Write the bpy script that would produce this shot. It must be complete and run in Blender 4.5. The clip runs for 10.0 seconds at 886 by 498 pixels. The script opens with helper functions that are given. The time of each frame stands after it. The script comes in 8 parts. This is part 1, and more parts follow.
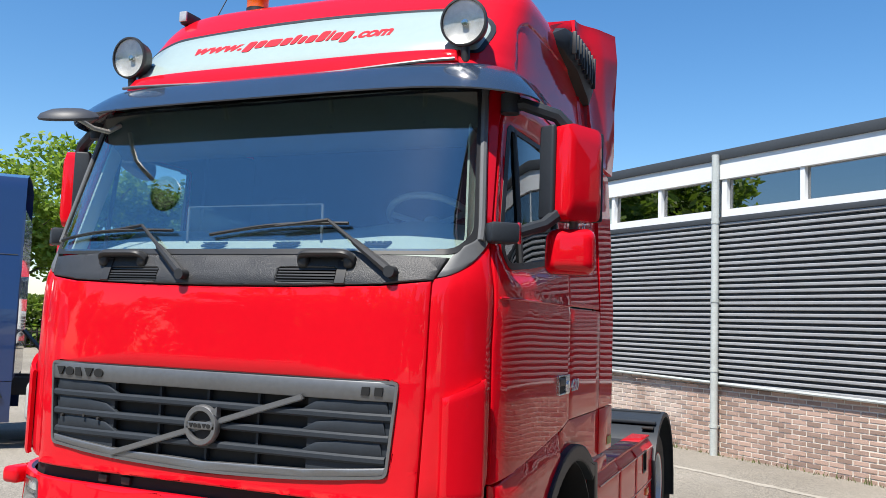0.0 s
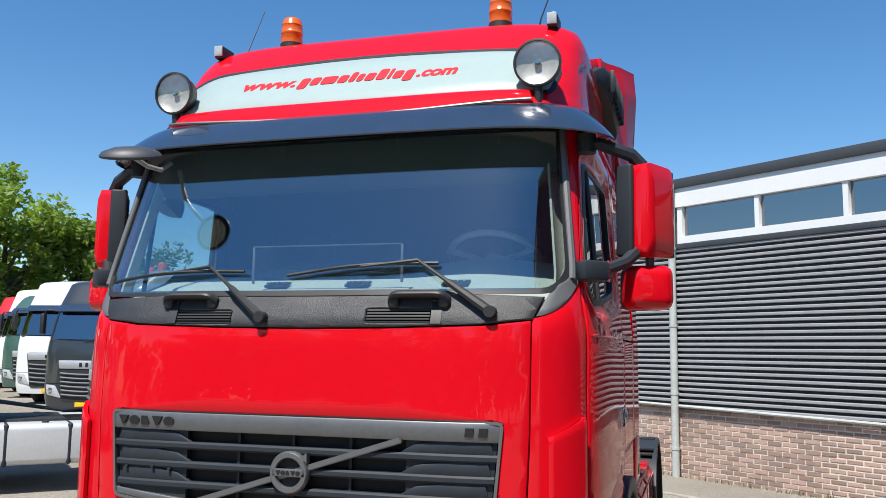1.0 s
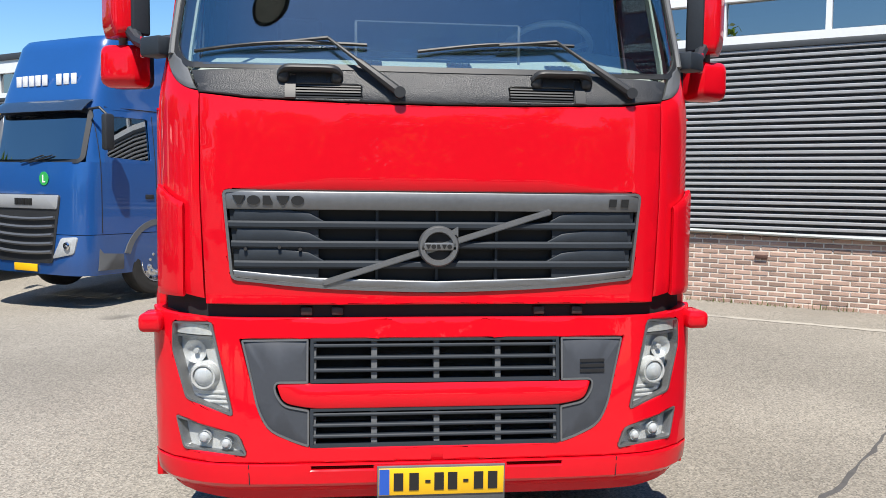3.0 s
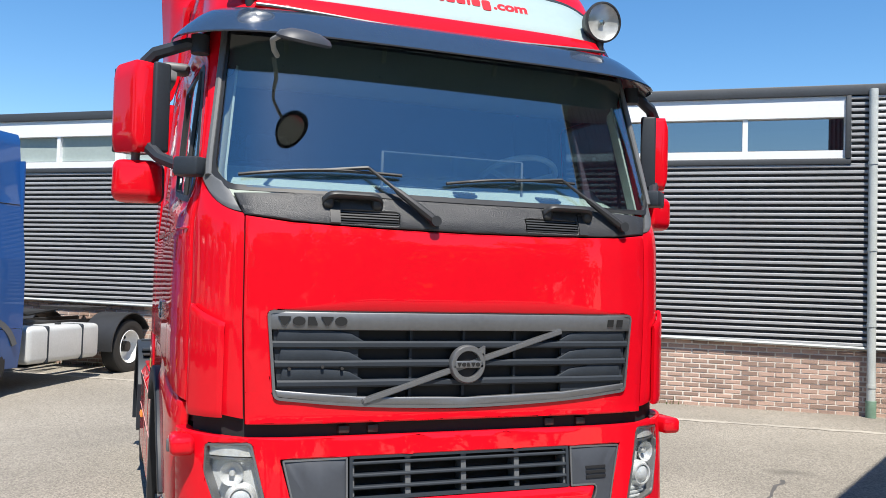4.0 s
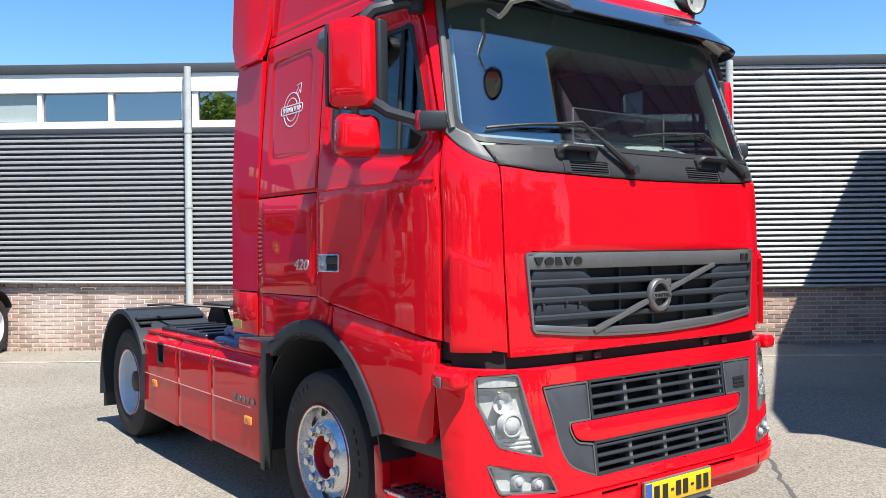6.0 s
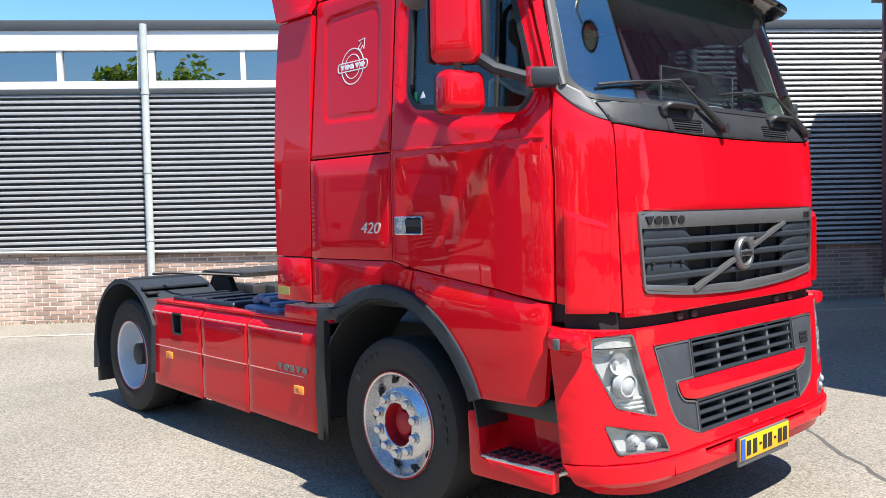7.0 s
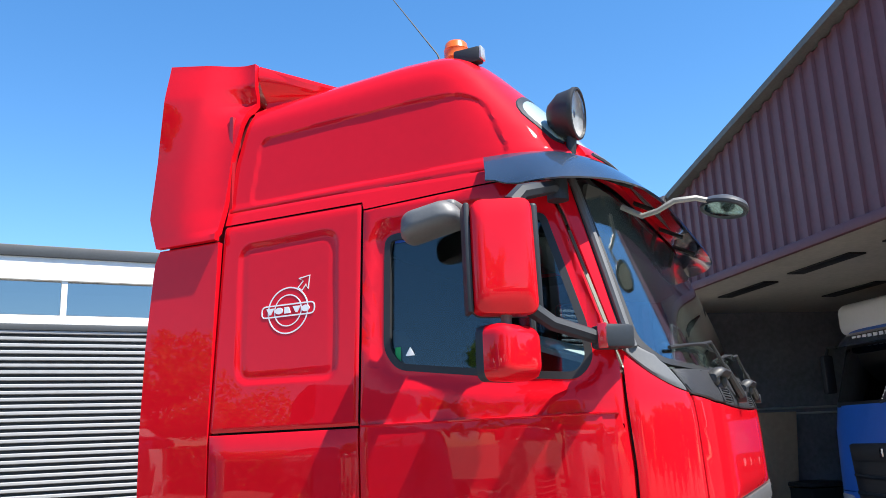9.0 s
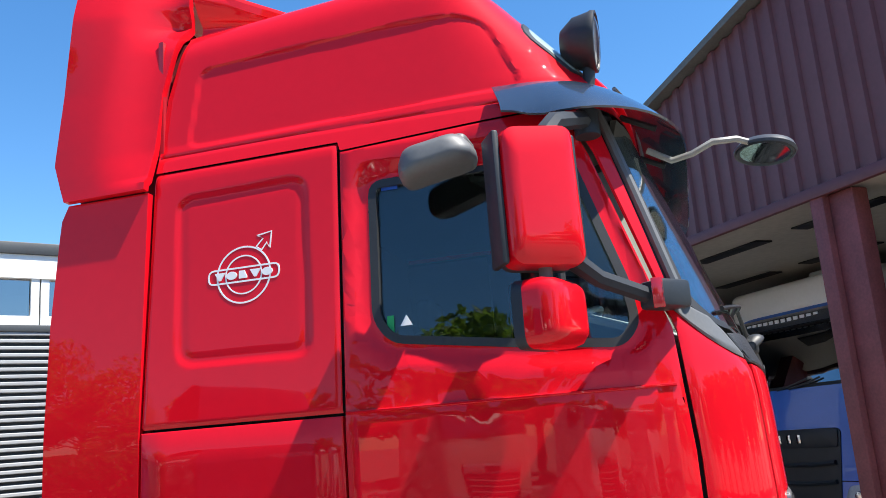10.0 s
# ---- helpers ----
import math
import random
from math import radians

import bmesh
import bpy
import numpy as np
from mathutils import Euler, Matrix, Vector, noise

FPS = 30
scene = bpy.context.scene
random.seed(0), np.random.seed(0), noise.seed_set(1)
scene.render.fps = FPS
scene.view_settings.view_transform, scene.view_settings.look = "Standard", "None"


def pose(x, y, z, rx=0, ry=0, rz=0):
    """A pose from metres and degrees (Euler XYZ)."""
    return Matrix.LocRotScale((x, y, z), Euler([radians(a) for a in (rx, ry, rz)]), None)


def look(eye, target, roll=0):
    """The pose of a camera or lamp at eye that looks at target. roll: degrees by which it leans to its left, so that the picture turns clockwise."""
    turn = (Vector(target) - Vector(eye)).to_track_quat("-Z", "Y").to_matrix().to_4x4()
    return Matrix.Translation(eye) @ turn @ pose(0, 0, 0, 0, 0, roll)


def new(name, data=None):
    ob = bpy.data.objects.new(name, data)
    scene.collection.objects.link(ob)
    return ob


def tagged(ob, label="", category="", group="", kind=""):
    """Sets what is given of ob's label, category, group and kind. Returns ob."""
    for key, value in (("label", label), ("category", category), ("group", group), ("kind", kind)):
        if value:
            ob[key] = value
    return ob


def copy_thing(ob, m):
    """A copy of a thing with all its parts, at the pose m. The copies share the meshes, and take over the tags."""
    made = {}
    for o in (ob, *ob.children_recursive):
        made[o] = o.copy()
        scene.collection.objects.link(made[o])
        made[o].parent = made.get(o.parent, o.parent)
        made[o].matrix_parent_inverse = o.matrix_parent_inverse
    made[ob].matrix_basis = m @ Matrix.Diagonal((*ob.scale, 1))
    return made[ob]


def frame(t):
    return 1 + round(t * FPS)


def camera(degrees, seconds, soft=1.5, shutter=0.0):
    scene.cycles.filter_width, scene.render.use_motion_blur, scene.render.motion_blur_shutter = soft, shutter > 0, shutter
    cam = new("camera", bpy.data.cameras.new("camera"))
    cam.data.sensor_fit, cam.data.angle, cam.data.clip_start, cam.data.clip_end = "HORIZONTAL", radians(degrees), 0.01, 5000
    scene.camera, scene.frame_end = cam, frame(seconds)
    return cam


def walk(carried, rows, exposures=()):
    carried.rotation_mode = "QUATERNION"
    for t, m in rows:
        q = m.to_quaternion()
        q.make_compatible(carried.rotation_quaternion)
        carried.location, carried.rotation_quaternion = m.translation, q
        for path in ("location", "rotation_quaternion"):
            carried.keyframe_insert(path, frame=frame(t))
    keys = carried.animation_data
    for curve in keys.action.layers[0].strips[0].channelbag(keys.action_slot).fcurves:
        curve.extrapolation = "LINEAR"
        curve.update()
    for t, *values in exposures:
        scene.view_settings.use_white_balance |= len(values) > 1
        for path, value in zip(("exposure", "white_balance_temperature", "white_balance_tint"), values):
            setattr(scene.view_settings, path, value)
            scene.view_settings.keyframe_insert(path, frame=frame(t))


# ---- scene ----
cam = camera(54.7, 10.0, soft=0.75)
PATH = [
    (0, (2.319, -3.056, 1.88), (1.564, -1.212, 2.054), 2.0),
    (0.5, (1.976, -3.104, 1.954), (1.312, -1.237, 2.224), 2.0),
    (1, (1.631, -3.312, 1.919), (1.064, -1.409, 2.157), 0.7),
    (1.5, (1.216, -3.429, 1.831), (0.82, -1.473, 1.957), -1.0),
    (2, (0.686, -3.475, 1.753), (0.502, -1.484, 1.723), -1.4),
    (2.5, (0.155, -3.556, 1.687), (0.169, -1.561, 1.545), -0.5),
    (2.7, (-0.053, -3.589, 1.666), (0.039, -1.598, 1.502), -0.0),
    (3.8, (-1.303, -3.631, 1.764), (-0.677, -1.732, 1.777), 1.6),
    (4, (-1.514, -3.612, 1.797), (-0.794, -1.747, 1.868), 1.6),
    (4.5, (-2.069, -3.463, 1.858), (-1.144, -1.7, 2.04), 1.6),
    (5, (-2.644, -3.341, 1.82), (-1.563, -1.669, 2.012), 1.5),
    (5.5, (-3.12, -3.14, 1.745), (-1.967, -1.509, 1.852), 1.0),
    (6, (-3.57, -2.894, 1.673), (-2.363, -1.299, 1.67), -0.6),
    (6.2, (-3.708, -2.867, 1.655), (-2.51, -1.267, 1.602), -0.4),
    (7.3, (-4.314, -1.926, 1.685), (-2.865, -0.549, 1.625), -1.6),
    (7.5, (-4.355, -1.759, 1.71), (-2.854, -0.438, 1.685), -1.7),
    (8, (-4.395, -1.319, 1.807), (-2.769, -0.158, 1.9), -2.1),
    (8.5, (-4.34, -0.859, 1.88), (-2.624, 0.13, 2.157), -2.3),
    (9, (-4.269, -0.441, 1.913), (-2.495, 0.369, 2.355), -2.5),
    (9.5, (-4.135, -0.066, 1.917), (-2.313, 0.578, 2.43), -3.3),
    (10, (-3.856, 0.263, 1.885), (-1.972, 0.774, 2.32), -4.5),
]
walk(cam, [(t, look(eye, target, roll)) for t, eye, target, roll in PATH],
     [(0.0, 0.66), (0.5, 0.52), (1.0, 0.50), (2.0, 0.64), (2.5, 0.60), (4.0, 0.70), (4.5, 0.52), (5.0, 0.56), (5.5, 0.78), (6.0, 0.92), (7.5, 1.12), (8.5, 1.16), (9.5, 1.24), (10.0, 1.12)])

# ---- world, sun ----
SUN = Vector((-0.0664, -0.4725, 0.879)).normalized()
world = bpy.data.worlds.new("sky")
scene.world = world
world.use_nodes = True
wn = world.node_tree
sky = wn.nodes.new("ShaderNodeTexSky")
sky.sky_type = "NISHITA"
sky.sun_disc = False
sky.sun_elevation = math.asin(SUN.z)
sky.sun_rotation = math.atan2(SUN.x, SUN.y)
sky.air_density, sky.dust_density, sky.ozone_density = 1.0, 0.12, 3.0
wn.nodes["Background"].inputs["Strength"].default_value = 0.108
hue = wn.nodes.new("ShaderNodeHueSaturation")
hue.inputs["Saturation"].default_value = 1.26
wn.links.new(sky.outputs[0], hue.inputs["Color"])
wn.links.new(hue.outputs[0], wn.nodes["Background"].inputs["Color"])
sun = new("sun", bpy.data.lights.new("sun", "SUN"))
sun.data.energy, sun.data.angle, sun.data.color = 4.9, radians(0.5), (1.0, 0.95, 0.87)
sun.matrix_world = look(SUN * 60, (0, 0, 0))


# ---- materials ----
def mat(name, color, rough=0.5, metal=0.0, coat=0.0, spec=0.5, vary=0.0, scale=8.0, bump=0.0, bscale=200.0, island=0.0, rvary=0.0):
    m = bpy.data.materials.new(name)
    m.use_nodes = True
    nt = m.node_tree
    b = nt.nodes["Principled BSDF"]
    b.inputs["Base Color"].default_value = (*color, 1)
    b.inputs["Roughness"].default_value = rough
    b.inputs["Metallic"].default_value = metal
    b.inputs["Coat Weight"].default_value = coat
    b.inputs["Coat Roughness"].default_value = 0.03
    b.inputs["Specular IOR Level"].default_value = spec
    tc = nt.nodes.new("ShaderNodeTexCoord")
    if vary or rvary or island:
        n1 = nt.nodes.new("ShaderNodeTexNoise")
        n1.inputs["Scale"].default_value, n1.inputs["Detail"].default_value = scale, 6
        n2 = nt.nodes.new("ShaderNodeTexNoise")
        n2.inputs["Scale"].default_value, n2.inputs["Detail"].default_value = scale * 11, 4
        mx = nt.nodes.new("ShaderNodeMath")
        mx.operation = "ADD"
        for k, n in enumerate((n1, n2)):
            nt.links.new(tc.outputs["Object"], n.inputs["Vector"])
            nt.links.new(n.outputs["Fac"], mx.inputs[k])
        src = mx.outputs[0]
        if island:
            oi = nt.nodes.new("ShaderNodeObjectInfo")
            ge = nt.nodes.new("ShaderNodeNewGeometry")
            ad = nt.nodes.new("ShaderNodeMath")
            ad.operation = "ADD"
            nt.links.new(oi.outputs["Random"], ad.inputs[0])
            nt.links.new(ge.outputs["Random Per Island"], ad.inputs[1])
            fr = nt.nodes.new("ShaderNodeMath")
            fr.operation = "FRACT"
            nt.links.new(ad.outputs[0], fr.inputs[0])
            ml = nt.nodes.new("ShaderNodeMath")
            ml.operation = "MULTIPLY_ADD"
            ml.inputs[1].default_value, ml.inputs[2].default_value = island, -island / 2
            nt.links.new(fr.outputs[0], ml.inputs[0])
            a2 = nt.nodes.new("ShaderNodeMath")
            a2.operation = "ADD"
            nt.links.new(src, a2.inputs[0])
            nt.links.new(ml.outputs[0], a2.inputs[1])
            src = a2.outputs[0]
        mr = nt.nodes.new("ShaderNodeMapRange")
        mr.inputs["From Min"].default_value, mr.inputs["From Max"].default_value = 0.6, 1.4
        mr.inputs["To Min"].default_value, mr.inputs["To Max"].default_value = 1 - vary, 1 + vary
        nt.links.new(src, mr.inputs["Value"])
        hv = nt.nodes.new("ShaderNodeMix")
        hv.data_type, hv.blend_type = "RGBA", "MULTIPLY"
        hv.inputs[0].default_value = 1
        hv.inputs[6].default_value = (*color, 1)
        nt.links.new(mr.outputs[0], hv.inputs[7])
        nt.links.new(hv.outputs[2], b.inputs["Base Color"])
        if rvary:
            m2 = nt.nodes.new("ShaderNodeMapRange")
            m2.inputs["From Min"].default_value, m2.inputs["From Max"].default_value = 0.6, 1.4
            m2.inputs["To Min"].default_value, m2.inputs["To Max"].default_value = max(rough - rvary, 0.02), min(rough + rvary, 1)
            nt.links.new(mx.outputs[0], m2.inputs["Value"])
            nt.links.new(m2.outputs[0], b.inputs["Roughness"])
    if bump:
        bn = nt.nodes.new("ShaderNodeTexNoise")
        bn.inputs["Scale"].default_value, bn.inputs["Detail"].default_value = bscale, 3
        nt.links.new(tc.outputs["Object"], bn.inputs["Vector"])
        bp = nt.nodes.new("ShaderNodeBump")
        bp.inputs["Strength"].default_value, bp.inputs["Distance"].default_value = bump, 1.0 / bscale
        nt.links.new(bn.outputs["Fac"], bp.inputs["Height"])
        nt.links.new(bp.outputs[0], b.inputs["Normal"])
    return m


def glass(name, tint, base=0.05, rough=0.0):
    """Thin pane: clear with a tint, gloss rising from base towards grazing view."""
    m = bpy.data.materials.new(name)
    m.use_nodes = True
    nt = m.node_tree
    nt.nodes.remove(nt.nodes["Principled BSDF"])
    tr = nt.nodes.new("ShaderNodeBsdfTransparent")
    tr.inputs[0].default_value = (*tint, 1)
    gl = nt.nodes.new("ShaderNodeBsdfGlossy")
    gl.inputs["Roughness"].default_value = rough
    gl.inputs["Color"].default_value = (1, 1, 1, 1)
    lw = nt.nodes.new("ShaderNodeLayerWeight")
    lw.inputs["Blend"].default_value = 0.5
    pw = nt.nodes.new("ShaderNodeMath")
    pw.operation = "POWER"
    pw.inputs[1].default_value = 4.5
    nt.links.new(lw.outputs["Facing"], pw.inputs[0])
    ml = nt.nodes.new("ShaderNodeMath")
    ml.operation = "MULTIPLY_ADD"
    ml.inputs[1].default_value, ml.inputs[2].default_value = 1 - base, base
    nt.links.new(pw.outputs[0], ml.inputs[0])
    mx = nt.nodes.new("ShaderNodeMixShader")
    nt.links.new(ml.outputs[0], mx.inputs[0])
    nt.links.new(tr.outputs[0], mx.inputs[1])
    nt.links.new(gl.outputs[0], mx.inputs[2])
    nt.links.new(mx.outputs[0], nt.nodes["Material Output"].inputs[0])
    return m


def lacquer(name, color, coat, wave=0.0009):
    """Glossy truck paint: saturated base under a clear coat that waves gently as pressed sheet does."""
    m = mat(name, color, 0.6, coat=coat, spec=0.04, vary=0.035, scale=2.2)
    nt = m.node_tree
    b = nt.nodes["Principled BSDF"]
    b.inputs["Coat Roughness"].default_value = 0.012
    tc = nt.nodes.new("ShaderNodeTexCoord")
    n = nt.nodes.new("ShaderNodeTexNoise")
    n.inputs["Scale"].default_value, n.inputs["Detail"].default_value = 3.2, 0.0
    nt.links.new(tc.outputs["Object"], n.inputs["Vector"])
    bp = nt.nodes.new("ShaderNodeBump")
    bp.inputs["Strength"].default_value, bp.inputs["Distance"].default_value = 1.0, wave
    nt.links.new(n.outputs["Fac"], bp.inputs["Height"])
    nt.links.new(bp.outputs[0], b.inputs["Coat Normal"])
    dust = nt.nodes.new("ShaderNodeTexNoise")
    dust.inputs["Scale"].default_value, dust.inputs["Detail"].default_value = 5.0, 5.0
    nt.links.new(tc.outputs["Object"], dust.inputs["Vector"])
    mr = nt.nodes.new("ShaderNodeMapRange")
    mr.inputs["From Min"].default_value, mr.inputs["From Max"].default_value = 0.45, 0.75
    mr.inputs["To Min"].default_value, mr.inputs["To Max"].default_value = 0.006, 0.05
    nt.links.new(dust.outputs["Fac"], mr.inputs["Value"])
    nt.links.new(mr.outputs[0], b.inputs["Coat Roughness"])
    return m


RED = lacquer("red_paint", (0.64, 0.003, 0.012), 0.70)
DULLRED = mat("dull_red_paint", (0.42, 0.012, 0.02), 0.45, vary=0.12, scale=6)
# darker copy of the red: the shade inside the deflector joint, as colour
SHADERED = mat("recess_shade_red", (0.16, 0.006, 0.010), 0.6, vary=0.15, scale=6)
BLACK = mat("black_plastic", (0.022, 0.023, 0.025), 0.5, vary=0.15, scale=6, bump=0.05, bscale=500)
GRAIN = mat("grained_black_plastic", (0.03, 0.031, 0.033), 0.42, vary=0.2, scale=10, bump=0.6, bscale=260)
GREYPL = mat("dark_grey_plastic", (0.026, 0.032, 0.040), 0.5, spec=0.28, vary=0.12, scale=7)
INSERT = mat("slate_plastic", (0.045, 0.05, 0.06), 0.5, vary=0.1, scale=5)
MIDGREY = mat("mid_grey_plastic", (0.11, 0.115, 0.12), 0.5, vary=0.1, scale=7)
SILVER = mat("silver_trim", (0.22, 0.223, 0.227), 0.45, metal=0.75, vary=0.08, scale=9)
CHROME = mat("chrome", (0.75, 0.75, 0.76), 0.12, metal=1.0)
ALU = mat("polished_aluminium", (0.62, 0.63, 0.65), 0.25, metal=0.9, vary=0.12, scale=12, rvary=0.1)
RUBBER = mat("tyre_rubber", (0.022, 0.021, 0.02), 0.75, vary=0.25, scale=9, bump=0.2, bscale=90)
SEAM = mat("seam_black", (0.006, 0.006, 0.007), 0.7)
STEEL = mat("dark_steel", (0.045, 0.043, 0.042), 0.55, metal=0.4, vary=0.35, scale=7, rvary=0.15)
WHITE = mat("white_paint", (0.8, 0.81, 0.8), 0.4, vary=0.04, scale=2)
SIGNW = mat("light_box_face", (0.36, 0.45, 0.43), 0.25, coat=0.5, vary=0.03, scale=2)
SIGNR = mat("sign_red_film", (0.72, 0.015, 0.02), 0.4)
YELLOW = mat("plate_yellow", (0.85, 0.48, 0.01), 0.4)
PLBLUE = mat("plate_blue", (0.02, 0.09, 0.45), 0.4)
INK = mat("black_print", (0.012, 0.012, 0.012), 0.5)
AMBER = mat("amber_plastic", (0.62, 0.12, 0.005), 0.3, coat=0.3, vary=0.1, scale=20)
ORANGE = mat("orange_lens", (0.9, 0.3, 0.05), 0.25, coat=0.5)
REDLENS = mat("red_lens", (0.5, 0.01, 0.02), 0.15, coat=1)
DASH = mat("dash_plastic", (0.33, 0.385, 0.36), 0.6, vary=0.08, scale=6, bump=0.1, bscale=300)
CABTRIM = mat("cab_trim", (0.36, 0.39, 0.35), 0.7, vary=0.08, scale=5)
DARKTRIM = mat("dark_cab_trim", (0.04, 0.04, 0.043), 0.7, vary=0.15, scale=6)
CLOTH = mat("seat_cloth", (0.04, 0.043, 0.052), 0.9, vary=0.3, scale=30)
VISOR = mat("smoked_visor", (0.024, 0.040, 0.070), 0.22, coat=0.9, vary=0.15, scale=6)
MIRROR = mat("mirror_glass", (0.85, 0.87, 0.88), 0.02, metal=1.0)
WS = glass("windscreen_glass", (0.84, 0.93, 0.93), 0.18)
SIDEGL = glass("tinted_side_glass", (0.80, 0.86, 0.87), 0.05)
# driver's pane darkened to hold back daylight showing through the cab
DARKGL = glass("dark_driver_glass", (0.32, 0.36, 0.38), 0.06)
CLEAR = glass("clear_cover", (0.96, 0.97, 0.97), 0.03)
PANE = glass("window_pane", (0.2, 0.22, 0.24), 0.3)
LENS = mat("lamp_glass", (0.42, 0.44, 0.45), 0.12, coat=1, vary=0.2, scale=30)
REFLECT = mat("lamp_reflector", (0.56, 0.57, 0.57), 0.26, metal=0.3, vary=0.2, scale=22)
FLUTED = glass("fluted_lamp_glass", (0.80, 0.81, 0.80), 0.16, 0.22)
WHITEDECAL = mat("white_decal", (0.8, 0.8, 0.8), 0.4)
COOLBLUE = mat("blue_plastic_cover", (0.13, 0.20, 0.32), 0.4, vary=0.2, scale=10)


# ---- mesh helpers ----
def finish(bm, sharp=38.0):
    lim = radians(sharp)
    for f in bm.faces:
        f.smooth = True
    for e in bm.edges:
        e.smooth = not (len(e.link_faces) != 2 or e.calc_face_angle(0) > lim)


def link(name, bm, material, sharp=38.0):
    bmesh.ops.recalc_face_normals(bm, faces=bm.faces)
    finish(bm, sharp)
    me = bpy.data.meshes.new(name)
    bm.to_mesh(me)
    bm.free()
    me.materials.append(material)
    return new(name, me)


def part(name, bm, material, parent, label=""):
    ob = link(name, bm, material)
    ob.parent = parent
    if label:
        ob["label"] = label
    return ob


def empty(name, m, label, category, group=""):
    ob = new(name)
    ob.empty_display_size = 0.2
    ob.matrix_world = m
    return tagged(ob, label, category, group)


def box(bm, cx, cy, cz, sx, sy, sz, bev=0.0, m=None, seg=2):
    mm = Matrix.Translation((cx, cy, cz)) @ Matrix.Diagonal((sx, sy, sz, 1))
    if m is not None:
        mm = m @ mm
    r = bmesh.ops.create_cube(bm, size=1, matrix=mm)
    if bev:
        es = list({e for v in r["verts"] for e in v.link_edges})
        bmesh.ops.bevel(bm, geom=es, offset=bev, segments=seg, affect="EDGES", profile=0.5, clamp_overlap=True)
    return bm


def cyl(bm, a, b, r1, r2=None, seg=20, caps=True):
    a, b = Vector(a), Vector(b)
    d = b - a
    m = Matrix.Translation((a + b) / 2) @ d.to_track_quat("Z", "Y").to_matrix().to_4x4()
    bmesh.ops.create_cone(bm, cap_ends=caps, segments=seg, radius1=r1, radius2=r1 if r2 is None else r2, depth=d.length, matrix=m)
    return bm


def lathe(bm, prof, m, seg=32):
    """prof: (radius, height) pairs turned round local z, placed by m."""
    rings = []
    for r, h in prof:
        rings.append([bm.verts.new(m @ Vector((r * math.cos(2 * math.pi * k / seg), r * math.sin(2 * math.pi * k / seg), h))) for k in range(seg)] if r > 1e-6 else [bm.verts.new(m @ Vector((0, 0, h)))])
    for a, b in zip(rings, rings[1:]):
        for k in range(seg):
            j = (k + 1) % seg
            q = [a[k % len(a)], a[j % len(a)], b[j % len(b)], b[k % len(b)]]
            q = list(dict.fromkeys(q))
            if len(q) > 2:
                bm.faces.new(q)
    return bm


def tube(bm, pts, r, seg=8):
    pts = [Vector(p) for p in pts]
    rings = []
    for i, p in enumerate(pts):
        d = (pts[min(i + 1, len(pts) - 1)] - pts[max(i - 1, 0)]).normalized()
        q = d.to_track_quat("Z", "Y")
        rr = r[i] if isinstance(r, (list, tuple)) else r
        rings.append([bm.verts.new(p + q @ Vector((rr * math.cos(2 * math.pi * k / seg), rr * math.sin(2 * math.pi * k / seg), 0))) for k in range(seg)])
    for a, b in zip(rings, rings[1:]):
        for k in range(seg):
            bm.faces.new((a[k], a[(k + 1) % seg], b[(k + 1) % seg], b[k]))
    bm.faces.new(rings[0][::-1])
    bm.faces.new(rings[-1])
    return bm


def prism(bm, poly, place, d0, d1):
    """Extrudes a 2D outline; place(a, b, d) gives the point."""
    lo = [bm.verts.new(place(a, b, d0)) for a, b in poly]
    hi = [bm.verts.new(place(a, b, d1)) for a, b in poly]
    n = len(poly)
    bm.faces.new(lo)
    bm.faces.new(hi[::-1])
    for k in range(n):
        bm.faces.new((lo[k], hi[k], hi[(k + 1) % n], lo[(k + 1) % n]))
    return bm


def rounded(poly, r, n=4):
    """The outline with its corners rounded to r (a number, or one for each corner)."""
    out = []
    for k, p in enumerate(poly):
        p = Vector(p)
        a, b = Vector(poly[k - 1]) - p, Vector(poly[(k + 1) % len(poly)]) - p
        rr = r[k] if isinstance(r, (list, tuple)) else r
        rr = min(rr, 0.45 * a.length, 0.45 * b.length)
        if rr < 1e-4:
            out.append(tuple(p))
            continue
        pa, pb = p + a.normalized() * rr, p + b.normalized() * rr
        for i in range(n + 1):
            t = i / n
            out.append(tuple(pa * (1 - t) ** 2 + p * 2 * t * (1 - t) + pb * t * t))
    return out


def rect(a0, a1, b0, b1, r=0.0, n=4):
    p = [(a0, b0), (a1, b0), (a1, b1), (a0, b1)]
    return rounded(p, r, n) if r else p


def inside(poly, a, b):
    hit = False
    for k in range(len(poly)):
        (x1, y1), (x2, y2) = poly[k - 1], poly[k]
        if (y1 > b) != (y2 > b) and a < (x2 - x1) * (b - y1) / (y2 - y1) + x1:
            hit = not hit
    return hit


def edge_dist(poly, a, b):
    """Distance to the outline, positive inside."""
    best = 1e9
    for k in range(len(poly)):
        p, q = Vector(poly[k - 1]), Vector(poly[k])
        d = q - p
        t = max(0, min(1, (Vector((a, b)) - p).dot(d) / max(d.length_squared, 1e-12)))
        best = min(best, (p + d * t - Vector((a, b))).length)
    return best if inside(poly, a, b) else -best


def smooth(t):
    t = max(0.0, min(1.0, t))
    return t * t * (3 - 2 * t)


